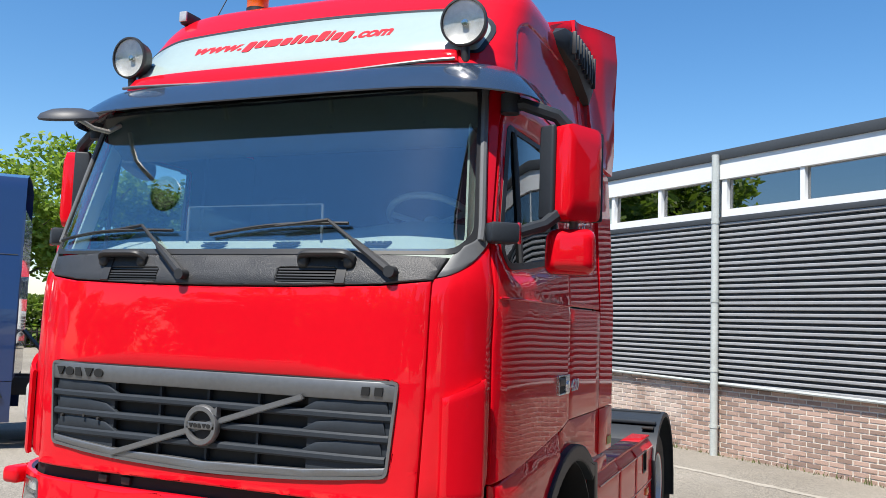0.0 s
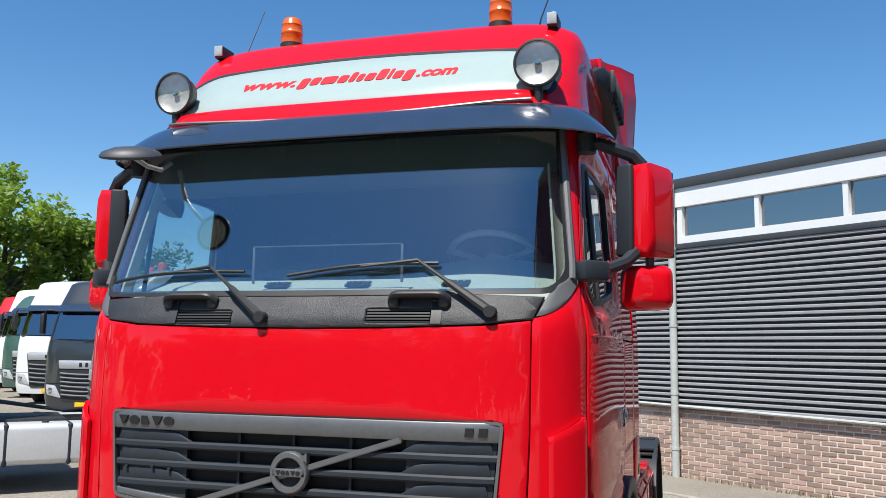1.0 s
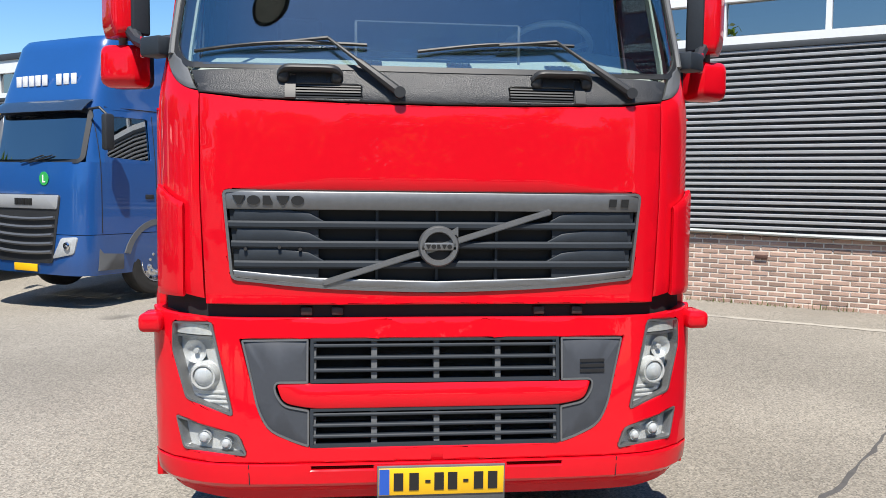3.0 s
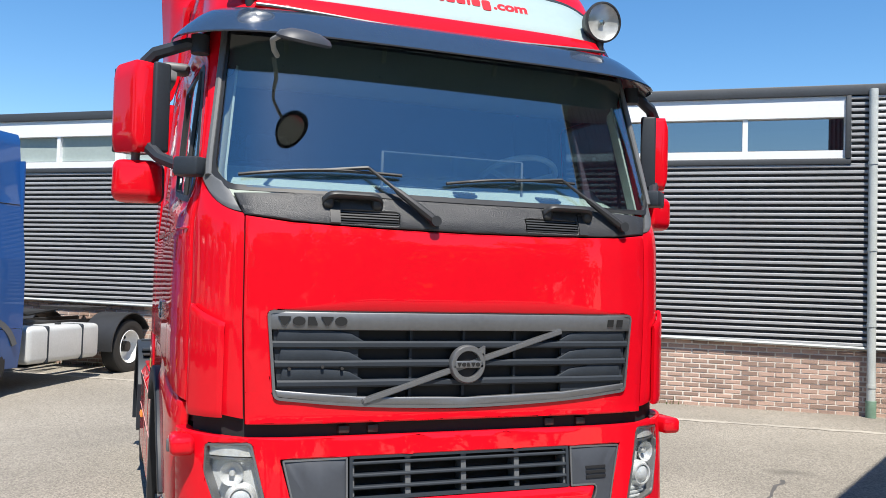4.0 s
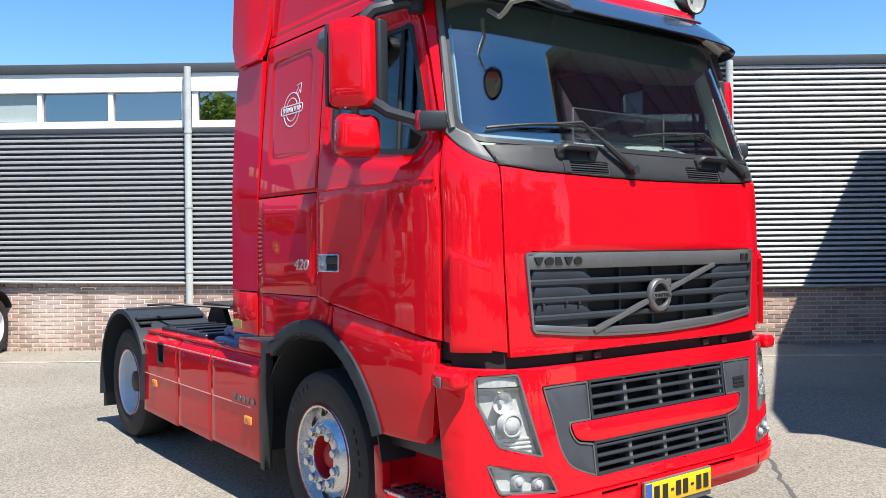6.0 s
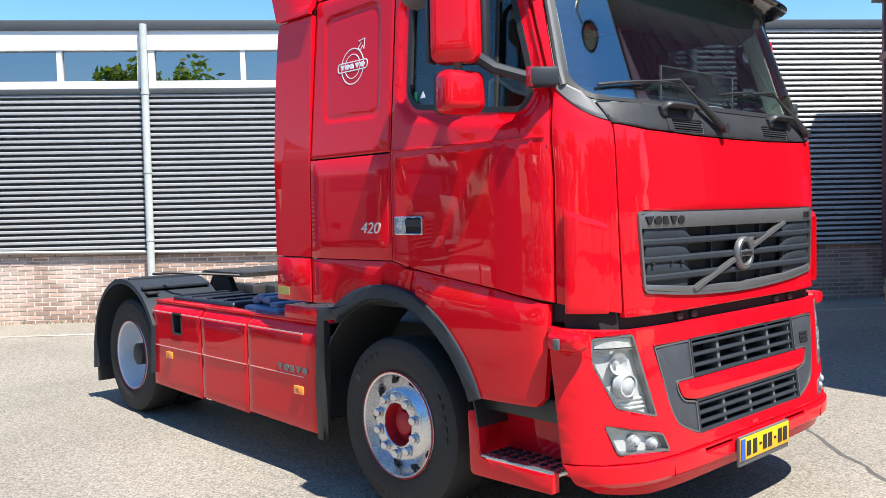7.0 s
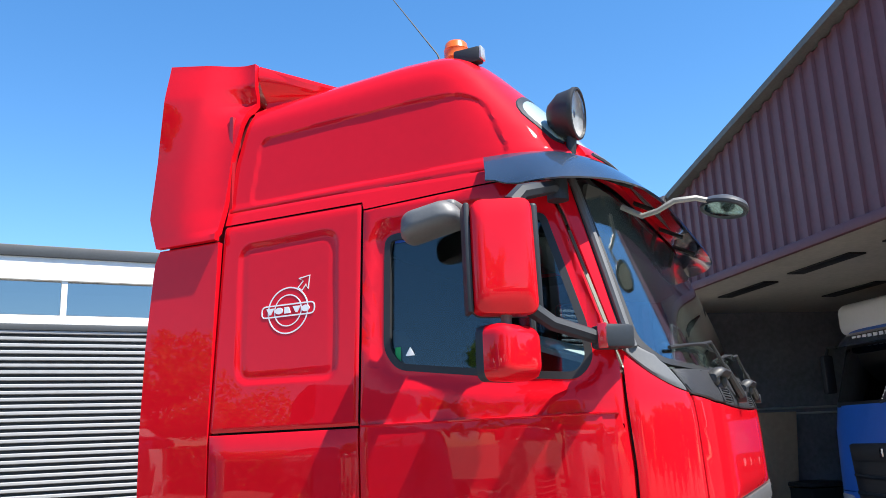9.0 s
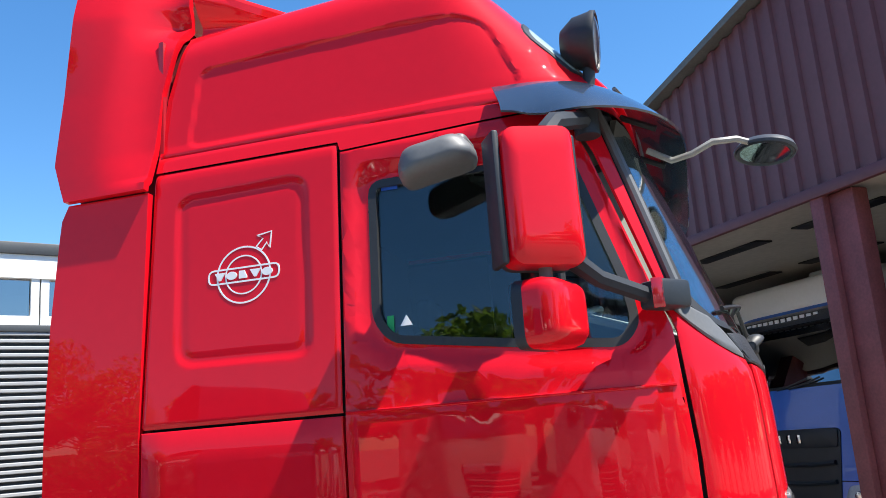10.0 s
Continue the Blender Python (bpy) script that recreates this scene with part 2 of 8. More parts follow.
# ---- the cab's skin: plan outline by height ----
FRONT = ((0.30, 0.45, 0.56, 1.03, 1.2, 1.65, 1.95, 2.05, 2.18, 2.89, 3.07, 3.19, 3.28, 3.42, 3.547, 3.62, 3.67, 3.70, 3.72),
         (-.06, -.10, -.085, -.03, -.01, -.01, 0, .01, .065, .33, .39, .48, .56, .685, .787, .85, .92, 1.03, 1.17))
HALF = ((.3, .5, 1.0, 2.0, 2.9, 3.05, 3.50, 3.58, 3.64, 3.68, 3.705, 3.72),
        (1.205, 1.225, 1.245, 1.245, 1.18, 1.145, 1.105, 1.075, 1.0, .88, .65, .25))


def front_y(z):
    return float(np.interp(z, *FRONT))


def half_w(z):
    return float(np.interp(z, *HALF))


def bend(z):
    """How square the corner is in plan: the roof is rounder than the cab below."""
    return float(np.interp(z, (2.95, 3.12), (6.0, 5.4)))


def skin_y(x, z):
    u = min(abs(x) / half_w(z), 0.99999)
    f, p = front_y(z), bend(z)
    return f + (1.2 - f) * (1 - (1 - u ** p) ** (1 / p))


def skin_x(y, z):
    f = front_y(z)
    v = min(max(1 - (y - f) / (1.2 - f), 0), 1)
    p = bend(z)
    return half_w(z) * (1 - v ** p) ** (1 / p)


_tab = [(math.sin(t), math.cos(t)) for t in np.linspace(0, math.pi / 2, 2000)]
_uv = [(s ** (1 / 3), c ** (1 / 3)) for s, c in _tab]
_pts = np.array([(1.235 * u, 1.2 * (1 - v)) for u, v in _uv])
_len = np.concatenate([[0], np.cumsum(np.hypot(*np.diff(_pts, axis=0).T))])
_us, _vs = np.array([p[0] for p in _uv]), np.array([p[1] for p in _uv])


def s_of_x(x):
    return math.copysign(float(np.interp(abs(x) / 1.235, _us, _len)), x)


def s_of_y(y):
    return float(np.interp(y, _pts[:, 1], _len))


def wrap(s, z, out=0.0):
    a = abs(s)
    sg = -1 if s < 0 else 1
    f, w = front_y(z), half_w(z)
    if a >= _len[-1]:
        return Vector((sg * (w + out), 1.2 + a - _len[-1], z))
    u, v = float(np.interp(a, _len, _us)), float(np.interp(a, _len, _vs))
    p = bend(z)
    u, v = u ** (6 / p), v ** (6 / p)
    nx, ny = u ** (p - 1) / w, -(v ** (p - 1)) / (1.2 - f)
    n = Vector((sg * nx, ny, 0)).normalized()
    return Vector((sg * w * u, f + (1.2 - f) * (1 - v), z)) + n * out


def place(kind, sgn):
    if kind == "f":
        return lambda a, b, d: Vector((a, skin_y(a, b) - d, b))
    if kind == "s":
        return lambda a, b, d: Vector((sgn * (skin_x(a, b) + d), a, b))
    if kind == "w":
        return lambda a, b, d: wrap(a, b, d)
    if kind == "flatside":
        return lambda a, b, d: Vector((sgn * (1.245 + d), a, b))
    return None


def sheet(poly, kind, sgn=1, off=0.0, thick=0.02, step=0.08, holes=(), rim=0.006, disp=None, at=None):
    """A panel of the skin with rounded edges: outline and holes in the skin's own coordinates."""
    put = at or place(kind, sgn)
    bm = bmesh.new()
    a0, a1 = min(p[0] for p in poly), max(p[0] for p in poly)
    b0, b1 = min(p[1] for p in poly), max(p[1] for p in poly)
    bm.faces.new([bm.verts.new((a, b, 0)) for a, b in ((a0, b0), (a1, b0), (a1, b1), (a0, b1))])

    def cut(co, no, near=None):
        geom = list(bm.verts) + list(bm.edges) + list(bm.faces)
        bmesh.ops.bisect_plane(bm, geom=geom, dist=1e-5, plane_co=co, plane_no=no)

    for p in (poly, *holes):
        for k in range(len(p)):
            (x1, y1), (x2, y2) = p[k - 1], p[k]
            if math.hypot(x2 - x1, y2 - y1) > 1e-5:
                cut((x1, y1, 0), (y2 - y1, x1 - x2, 0))
    for n, c0, c1, ax in ((int((a1 - a0) / step), a0, a1, 0), (int((b1 - b0) / step), b0, b1, 1)):
        for k in range(1, n + 1):
            c = c0 + (c1 - c0) * k / (n + 1)
            cut((c, 0, 0) if ax == 0 else (0, c, 0), (1, 0, 0) if ax == 0 else (0, 1, 0))
    dead = []
    for f in bm.faces:
        c = f.calc_center_median()
        if not inside(poly, c.x, c.y) or any(inside(h, c.x, c.y) for h in holes):
            dead.append(f)
    bmesh.ops.delete(bm, geom=dead, context="FACES")
    if rim:
        bmesh.ops.inset_region(bm, faces=bm.faces, thickness=rim, depth=0, use_even_offset=True, use_boundary=True)
    edge = {v for e in bm.edges if len(e.link_faces) == 1 for v in e.verts}
    faces = list(bm.faces)
    base = {v: v.co.copy() for v in bm.verts}
    low = {}
    for v in list(bm.verts):
        c = base[v]
        if thick:
            low[v] = bm.verts.new(put(c.x, c.y, off - thick))
    for v, c in base.items():
        d = off + (disp(c.x, c.y) if disp else 0.0)
        v.co = put(c.x, c.y, d - (rim * 0.7 if v in edge and rim else 0))
    if thick:
        border = [e for e in bm.edges if len(e.link_faces) == 1]
        quads = []
        for e in border:
            a, b = e.verts
            quads.append((a, b, low[b], low[a]))
        for q in quads:
            bm.faces.new(q)
        for f in faces:
            bm.faces.new([low[v] for v in reversed(f.verts)])
        for v in [v for v in bm.verts if not v.link_faces]:
            bm.verts.remove(v)
    return bm


def grid(rows, thick=None):
    """A surface from rows of points."""
    bm = bmesh.new()
    vs = [[bm.verts.new(p) for p in r] for r in rows]
    for a, b in zip(vs, vs[1:]):
        for k in range(len(a) - 1):
            bm.faces.new((a[k], a[k + 1], b[k + 1], b[k]))
    if thick:
        bmesh.ops.recalc_face_normals(bm, faces=bm.faces)
        bmesh.ops.solidify(bm, geom=list(bm.faces), thickness=thick)
    return bm


def slab(bm, a0, a1, b0, b1, d0, d1, kind="f", sgn=1, n=10, bev=0.0):
    """A bar along the skin, from d0 to d1 out of it."""
    put = place(kind, sgn)
    e = min(bev, (b1 - b0) / 3)
    sec = [(b0, d0), (b0, d1 - e), (b0 + e, d1), (b1 - e, d1), (b1, d1 - e), (b1, d0)] if bev else [(b0, d0), (b0, d1), (b1, d1), (b1, d0)]
    rows = [[bm.verts.new(put(a0 + (a1 - a0) * k / n, b, d)) for b, d in sec] for k in range(n + 1)]
    m = len(sec)
    for r, q in zip(rows, rows[1:]):
        for k in range(m):
            bm.faces.new((r[k], r[(k + 1) % m], q[(k + 1) % m], q[k]))
    bm.faces.new(rows[0][::-1])
    bm.faces.new(rows[-1])
    return bm


def band(poly, inner, kind, sgn, off, height, at=None):
    """A raised frame between two outlines of equal length."""
    put = at or place(kind, sgn)
    bm = bmesh.new()
    loops = [[bm.verts.new(put(a, b, d)) for a, b in p] for p, d in ((poly, off), (poly, off + height), (inner, off + height), (inner, off))]
    n = len(poly)
    for a, b in zip(loops, loops[1:]):
        for k in range(n):
            bm.faces.new((a[k], a[(k + 1) % n], b[(k + 1) % n], b[k]))
    return bm


def shrink(poly, d):
    """The outline moved inwards by d (counter-clockwise outlines)."""
    out = []
    area = sum(poly[k - 1][0] * poly[k][1] - poly[k][0] * poly[k - 1][1] for k in range(len(poly)))
    sg = 1 if area > 0 else -1
    for k, p in enumerate(poly):
        a, b = Vector(poly[k - 1]), Vector(poly[(k + 1) % len(poly)])
        t = (b - a).normalized()
        out.append((p[0] - sg * t.y * d, p[1] + sg * t.x * d))
    return out


# ---- the red tractor unit ----
truck = empty("tractor_unit", pose(0, 0, 0), "red high-roof tractor truck parked on the asphalt yard, clean and shiny", "truck")


def mirrored(poly):
    return [(-a, b) for a, b in reversed(poly)]


GRILLE = rounded([(-0.862, 1.272), (-0.5, 1.236), (0, 1.217), (0.5, 1.236), (0.862, 1.272), (0.897, 1.648), (-0.897, 1.648)], [.03, .2, .3, .2, .03, .03, .03])
hood_outline = [(-0.968, 1.168), (0.968, 1.168), (0.988, 1.6), (0.992, 2.045), (0.80, 2.022), (0.4, 2.010), (0, 2.006), (-0.4, 2.010), (-0.80, 2.022), (-0.992, 2.045), (-0.988, 1.6)]
part("hood_panel", sheet(hood_outline, "f", off=0.0, thick=0.03, step=0.07, holes=[GRILLE]), RED, truck, "plain red front flap with panel gaps")

# backing that shows dark in the panel gaps
for nm, pl in (("front_backing", [(-1.16, 1.10), (1.16, 1.10), (1.16, 2.10), (-1.16, 2.10)]),):
    part(nm, sheet(pl, "f", off=-0.045, thick=0.01, step=0.12, rim=0), SEAM, truck)

# grille
part("grille_backing", sheet(shrink(GRILLE, -0.01), "f", off=-0.06, thick=0.01, step=0.12, rim=0), SEAM, truck)
fr_in = shrink(GRILLE, 0.012)
part("grille_frame", band(GRILLE, fr_in, "f", 1, -0.04, 0.05), SILVER, truck, "thin silver grille surround")
bm = sheet([(-0.885, 1.567), (0.885, 1.567), (0.889, 1.642), (-0.889, 1.642)], "f", off=0.008, thick=0.03, step=0.15, rim=0.004)
top_bar = part("grille_top_bar", bm, mat("brushed_grey_bar", (0.165, 0.17, 0.175), 0.45, metal=0.6, vary=0.12, scale=4), truck, "grey satin grille bar")
lip = [(-0.848, 1.285), (-0.5, 1.248), (0, 1.230), (0.5, 1.248), (0.848, 1.285), (0.852, 1.312), (0.5, 1.280), (0, 1.266), (-0.5, 1.280), (-0.852, 1.312)]
part("grille_bottom_lip", sheet(lip, "f", off=0.008, thick=0.03, step=0.15, rim=0.004), SILVER, truck)
for sg in (-1, 1):
    pl = [(0.50, 1.275), (0.845, 1.312), (0.868, 1.565), (0.50, 1.565)]
    if sg < 0:
        pl = mirrored(pl)
    part("grille_side_panel", sheet(pl, "f", off=-0.012, thick=0.02, step=0.1, rim=0), GREYPL, truck)
for k, (z0, z1) in enumerate(((1.487, 1.519), (1.404, 1.436), (1.321, 1.353))):
    w = 0.872 - 0.012 * k
    bm = bmesh.new()
    slab(bm, -w, w, z0, z1, -0.04, 0.006, n=26, bev=0.008)
    part("grille_slat", bm, GREYPL, truck)
    for sg in (-1, 1):
        # the raised leaf-shaped fairing at the slat's outer end
        pl = [(0.47, z1 - 0.004), (0.54, z1 + 0.034), (0.66, z1 + 0.051), (0.845 - 0.01 * k, z1 + 0.051), (0.855 - 0.01 * k, z1 - 0.004)]
        if sg < 0:
            pl = mirrored(pl)
        part("slat_end", sheet(pl, "f", off=-0.002, thick=0.02, step=0.1, rim=0.004), GREYPL, truck)
for x in (-0.255, 0.0, 0.257):
    bm = bmesh.new()
    slab(bm, x - 0.006, x + 0.006, 1.27, 1.565, -0.05, -0.022, n=1)
    part("grille_divider", bm, GREYPL, truck)
for x, z in ((-0.80, 1.402), (-0.575, 1.402), (-0.66, 1.41)):
    bm = bmesh.new()
    cyl(bm, (x, skin_y(x, z) + 0.02, z), (x, skin_y(x, z) - 0.012, z), 0.007, seg=10)
    part("grille_bolt", bm, STEEL, truck)
# diagonal bar and ring emblem
a, b = Vector((-0.482, 0, 1.259)), Vector((0.486, 0, 1.567))
d = (b - a).normalized()
nrm = Vector((-d.z, 0, d.x)) * 0.0125
bm = bmesh.new()
prism(bm, [(a.x - nrm.x * 1.5, a.z - nrm.z), (b.x - nrm.x, b.z - nrm.z), (b.x + nrm.x, b.z + nrm.z), (a.x + nrm.x, a.z + nrm.z)], lambda p, q, h: Vector((p, skin_y(p, q) - h, q)), -0.01, 0.018)
bmesh.ops.bevel(bm, geom=list(bm.edges), offset=0.004, segments=2, affect="EDGES", clamp_overlap=True)
part("emblem_diagonal_bar", bm, SILVER, truck)
emb = pose(0.004, skin_y(0, 1.417) - 0.004, 1.417, 90)
bm = bmesh.new()
lathe(bm, [(0.060, 0.0), (0.058, 0.02), (0.062, 0.028), (0.080, 0.028), (0.087, 0.018), (0.087, 0.0)], emb, 40)
ring = part("emblem_ring", bm, SILVER, truck, "satin silver ring emblem")
bm = bmesh.new()
box(bm, 0.004, skin_y(0, 1.417) - 0.026, 1.417, 0.15, 0.012, 0.032, 0.003)
part("emblem_bar", bm, SILVER, ring)
bm = bmesh.new()
prism(bm, [(0.045, 1.475), (0.085, 1.50), (0.085, 1.457), (0.075, 1.468), (0.06, 1.455)], lambda p, q, h: Vector((p, skin_y(p, q) - h, q)), 0.0, 0.03)
part("emblem_arrow", bm, SILVER, ring)
bm = bmesh.new()
lathe(bm, [(0.0, 0.006), (0.058, 0.006)], emb, 30)
part("emblem_backing", bm, SEAM, ring)


def letter_blocks(parent, name, material, x0, x1, z0, z1, n, depth, kind, sgn=1, gap=0.3, off=0.0):
    """A word mark as plain shapes of its size: wedges, ovals and bars, mirrored to read along the skin."""
    w = (x1 - x0) / n
    put = place(kind, sgn)
    if sgn < 0:
        put = lambda a, b, d, skin=place(kind, sgn): skin(x0 + x1 - a, b, d)
    wedge = [(0.02, 1), (0.40, 0), (0.60, 0), (0.98, 1)]
    oval = [(0.5 + 0.48 * math.cos(t), 0.5 + 0.52 * math.sin(t)) for t in np.linspace(0, 2 * math.pi, 17)[:-1]]
    bar = [(0.1, 0), (0.82, 0), (0.82, 0.25), (0.6, 1), (0.1, 1)]
    plain = [(0.08, 0), (0.84, 0), (0.92, 1), (0.16, 1)]
    row = (wedge, oval, bar, wedge, oval) if n == 5 else (plain,) * n
    for k in range(n):
        cell = x0 + w * k + w * gap / 4
        ww = w * (1 - gap / 2)
        bm = bmesh.new()
        prism(bm, [(cell + ww * a, z0 + (z1 - z0) * b) for a, b in row[k]], put, off, off + depth)
        part(name, bm, material, parent)


letter_blocks(top_bar, "mark_block", INK, -0.856, -0.555, 1.586, 1.624, 5, 0.006, "f", gap=0.16, off=0.008)
letter_blocks(top_bar, "mark_block", INK, 0.735, 0.845, 1.588, 1.622, 2, 0.005, "f", gap=0.4, off=0.008)
letter_blocks(ring, "mark_block", INK, -0.052, 0.060, 1.408, 1.426, 5, 0.003, "f", gap=0.1, off=0.032)

# lower bumper
SX = s_of_x
BE = s_of_y(0.296)
BUMP = [(-BE, 0.516), (-BE, 1.135), (-s_of_x(1.17), 1.128), (-0.96, 1.112), (0.96, 1.112), (s_of_x(1.17), 1.128), (BE, 1.135), (BE, 0.516)][::-1]
INS_L = rounded([(-0.822, 1.026), (-0.775, 0.84), (-0.752, 0.735), (-0.706, 0.645), (-0.60, 0.598), (-0.535, 0.576), (0.535, 0.576), (0.60, 0.598), (0.706, 0.645), (0.752, 0.735), (0.775, 0.84), (0.822, 1.026)], [.01, .1, .1, .06, .05, .05, .05, .05, .06, .1, .1, .01])
HEAD = [(SX(0.934), 1.094), (SX(1.110), 1.084), (SX(1.114), 0.966), (SX(1.052), 0.768), (SX(0.848), 0.706)]
FOG = [(SX(1.100), 0.694), (SX(0.828), 0.632), (SX(0.792), 0.546), (SX(1.066), 0.560)]
HEADr, FOGr = rounded(HEAD, 0.02), rounded(FOG, 0.02)
bm = sheet(BUMP, "w", off=0.0, thick=0.03, step=0.055, holes=[INS_L, HEADr, mirrored(HEADr), FOGr, mirrored(FOGr)], disp=lambda a, b: 0.028 * smooth((abs(a) - s_of_y(0.10)) / 0.20))
bumper = part("bumper", bm, RED, truck, "red steel front bumper with lamp openings")
low_out = [(-BE, 0.513), (BE, 0.513), (s_of_y(0.25), 0.42), (s_of_x(1.14), 0.375), (0.9, 0.352), (-0.9, 0.352), (-s_of_x(1.14), 0.375), (-s_of_y(0.25), 0.42)][::-1]
SLOTS = [rect(-0.53, -0.27, 0.490, 0.509), rect(0.30, 0.54, 0.490, 0.509)]
part("bumper_lower", sheet(low_out, "w", off=0.014, thick=0.04, step=0.09, holes=SLOTS, disp=lambda a, b: 0.016 * smooth((abs(a) - s_of_y(0.10)) / 0.20) - 0.07 * smooth((0.445 - b) / 0.10)), RED, bumper)
part("bumper_backing", sheet([(-s_of_y(0.20), 0.36), (s_of_y(0.20), 0.36), (s_of_y(0.20), 1.10), (-s_of_y(0.20), 1.10)], "w", off=-0.13, thick=0.01, step=0.15, rim=0), SEAM, bumper)
for s in (0.787, -0.787):
    bm = bmesh.new()
    slab(bm, s - 0.002, s + 0.002, 0.43, 0.513, 0.0, 0.0155, "w", n=1)
    part("bumper_joint", bm, SEAM, bumper)
# dark gap under the hood: a shelf with brackets
bm = sheet([(-0.98, 1.09), (0.98, 1.09), (0.98, 1.20), (-0.98, 1.20)], "f", off=-0.10, thick=0.02, step=0.2, rim=0)
part("front_crossmember", bm, STEEL, truck)
for x in (-0.55, -0.42, 0.45, 0.62):
    bm = bmesh.new()
    box(bm, x, 0.04, 1.137, 0.05, 0.06, 0.035, 0.006)
    part("bracket", bm, STEEL, truck)
# slate inserts with pale edging
for sg in (-1, 1):
    pl = [(0.540, 1.026), (0.540, 0.842), (0.678, 0.842), (0.672, 0.80), (0.640, 0.752), (0.535, 0.732), (0.535, 0.579), (0.60, 0.600), (0.706, 0.647), (0.752, 0.735), (0.775, 0.84), (0.819, 1.022)]
    pl = rounded(pl, [.006, .006, .02, .03, .04, .01, .006, .05, .06, .1, .1, .01], 3)
    if sg < 0:
        pl = mirrored(pl)
    ins = part("bumper_insert", sheet(pl, "f", off=-0.006, thick=0.02, step=0.15, rim=0.003), INSERT, bumper, "slate-grey bumper inlay")
    part("insert_edging", band(pl, shrink(pl, 0.008), "f", 1, -0.012, 0.012), SILVER, ins)
    if sg > 0:
        for k in range(3):
            bm = bmesh.new()
            slab(bm, 0.625, 0.735, 0.918 - k * 0.022, 0.930 - k * 0.022, -0.02, 0.0, n=2)
            part("insert_slot", bm, SEAM, ins)
for (z0, z1) in ((0.842, 1.028), (0.576, 0.737)):
    w = 0.532
    lg = part("lower_grille", band(rect(-w, w, z0, z1), rect(-w + 0.014, w - 0.014, z0 + 0.012, z1 - 0.012), "f", 1, -0.05, 0.048), GREYPL, bumper, "black lower air intake")
    part("intake_backing", sheet(rect(-w, w, z0, z1), "f", off=-0.10, thick=0.01, step=0.2, rim=0), SEAM, lg)
    h = (z1 - z0)
    for k in range(3):
        zc = z0 + h * (k + 0.9) / 3.6 + 0.004
        bm = bmesh.new()
        slab(bm, -w + 0.01, w - 0.01, zc - 0.007, zc + 0.007, -0.06, -0.004, n=16, bev=0.004)
        part("intake_slat", bm, GREYPL, lg)
    for x in (-0.52, -0.265, 0.0, 0.265, 0.52):
        bm = bmesh.new()
        ww = 0.012 if abs(x) < 0.5 else 0.012
        slab(bm, x - ww, x + ww, z0 + 0.008, z1 - 0.008, -0.09, -0.016, n=2, bev=0.006)
        part("intake_rib", bm, MIDGREY, lg)
part("bumper_tongue", sheet(rounded([(-0.670, 0.838), (0.670, 0.838), (0.645, 0.762), (0.53, 0.738), (-0.53, 0.738), (-0.645, 0.762)], [.015, .015, .04, .05, .05, .04]), "f", off=0.002, thick=0.03, step=0.12), RED, bumper)
# number plate
bm = sheet(rect(-0.253, 0.285, 0.356, 0.505), "f", at=lambda a, b, d: Vector((a, -0.128 - d, b)), thick=0.012, step=1, rim=0.002)
holder = part("plate_holder", bm, MIDGREY, bumper)
bm = sheet(rect(-0.247, 0.279, 0.384, 0.498, 0.006), "f", at=lambda a, b, d: Vector((a, -0.134 - d, b)), thick=0.004, step=1, rim=0.001)
plate = part("number_plate", bm, YELLOW, holder, "yellow number plate with a blue band")
flatp = lambda a, b, d: Vector((a, -0.1345 - d, b))
part("plate_band", sheet(rect(-0.245, -0.203, 0.387, 0.495), "f", at=flatp, off=0.003, thick=0.004, step=1, rim=0), PLBLUE, plate)
for x in (-0.165, -0.100, -0.042, 0.005, 0.062, 0.118, 0.172, 0.232):
    wd = 0.02 if x not in (-0.042, 0.118) else 0.011
    hz = 0.037 if wd > 0.015 else 0.006
    part("plate_block", sheet(rect(x - wd, x + wd, 0.441 - hz, 0.441 + hz), "f", at=flatp, off=0.003, thick=0.003, step=1, rim=0), INK, plate)

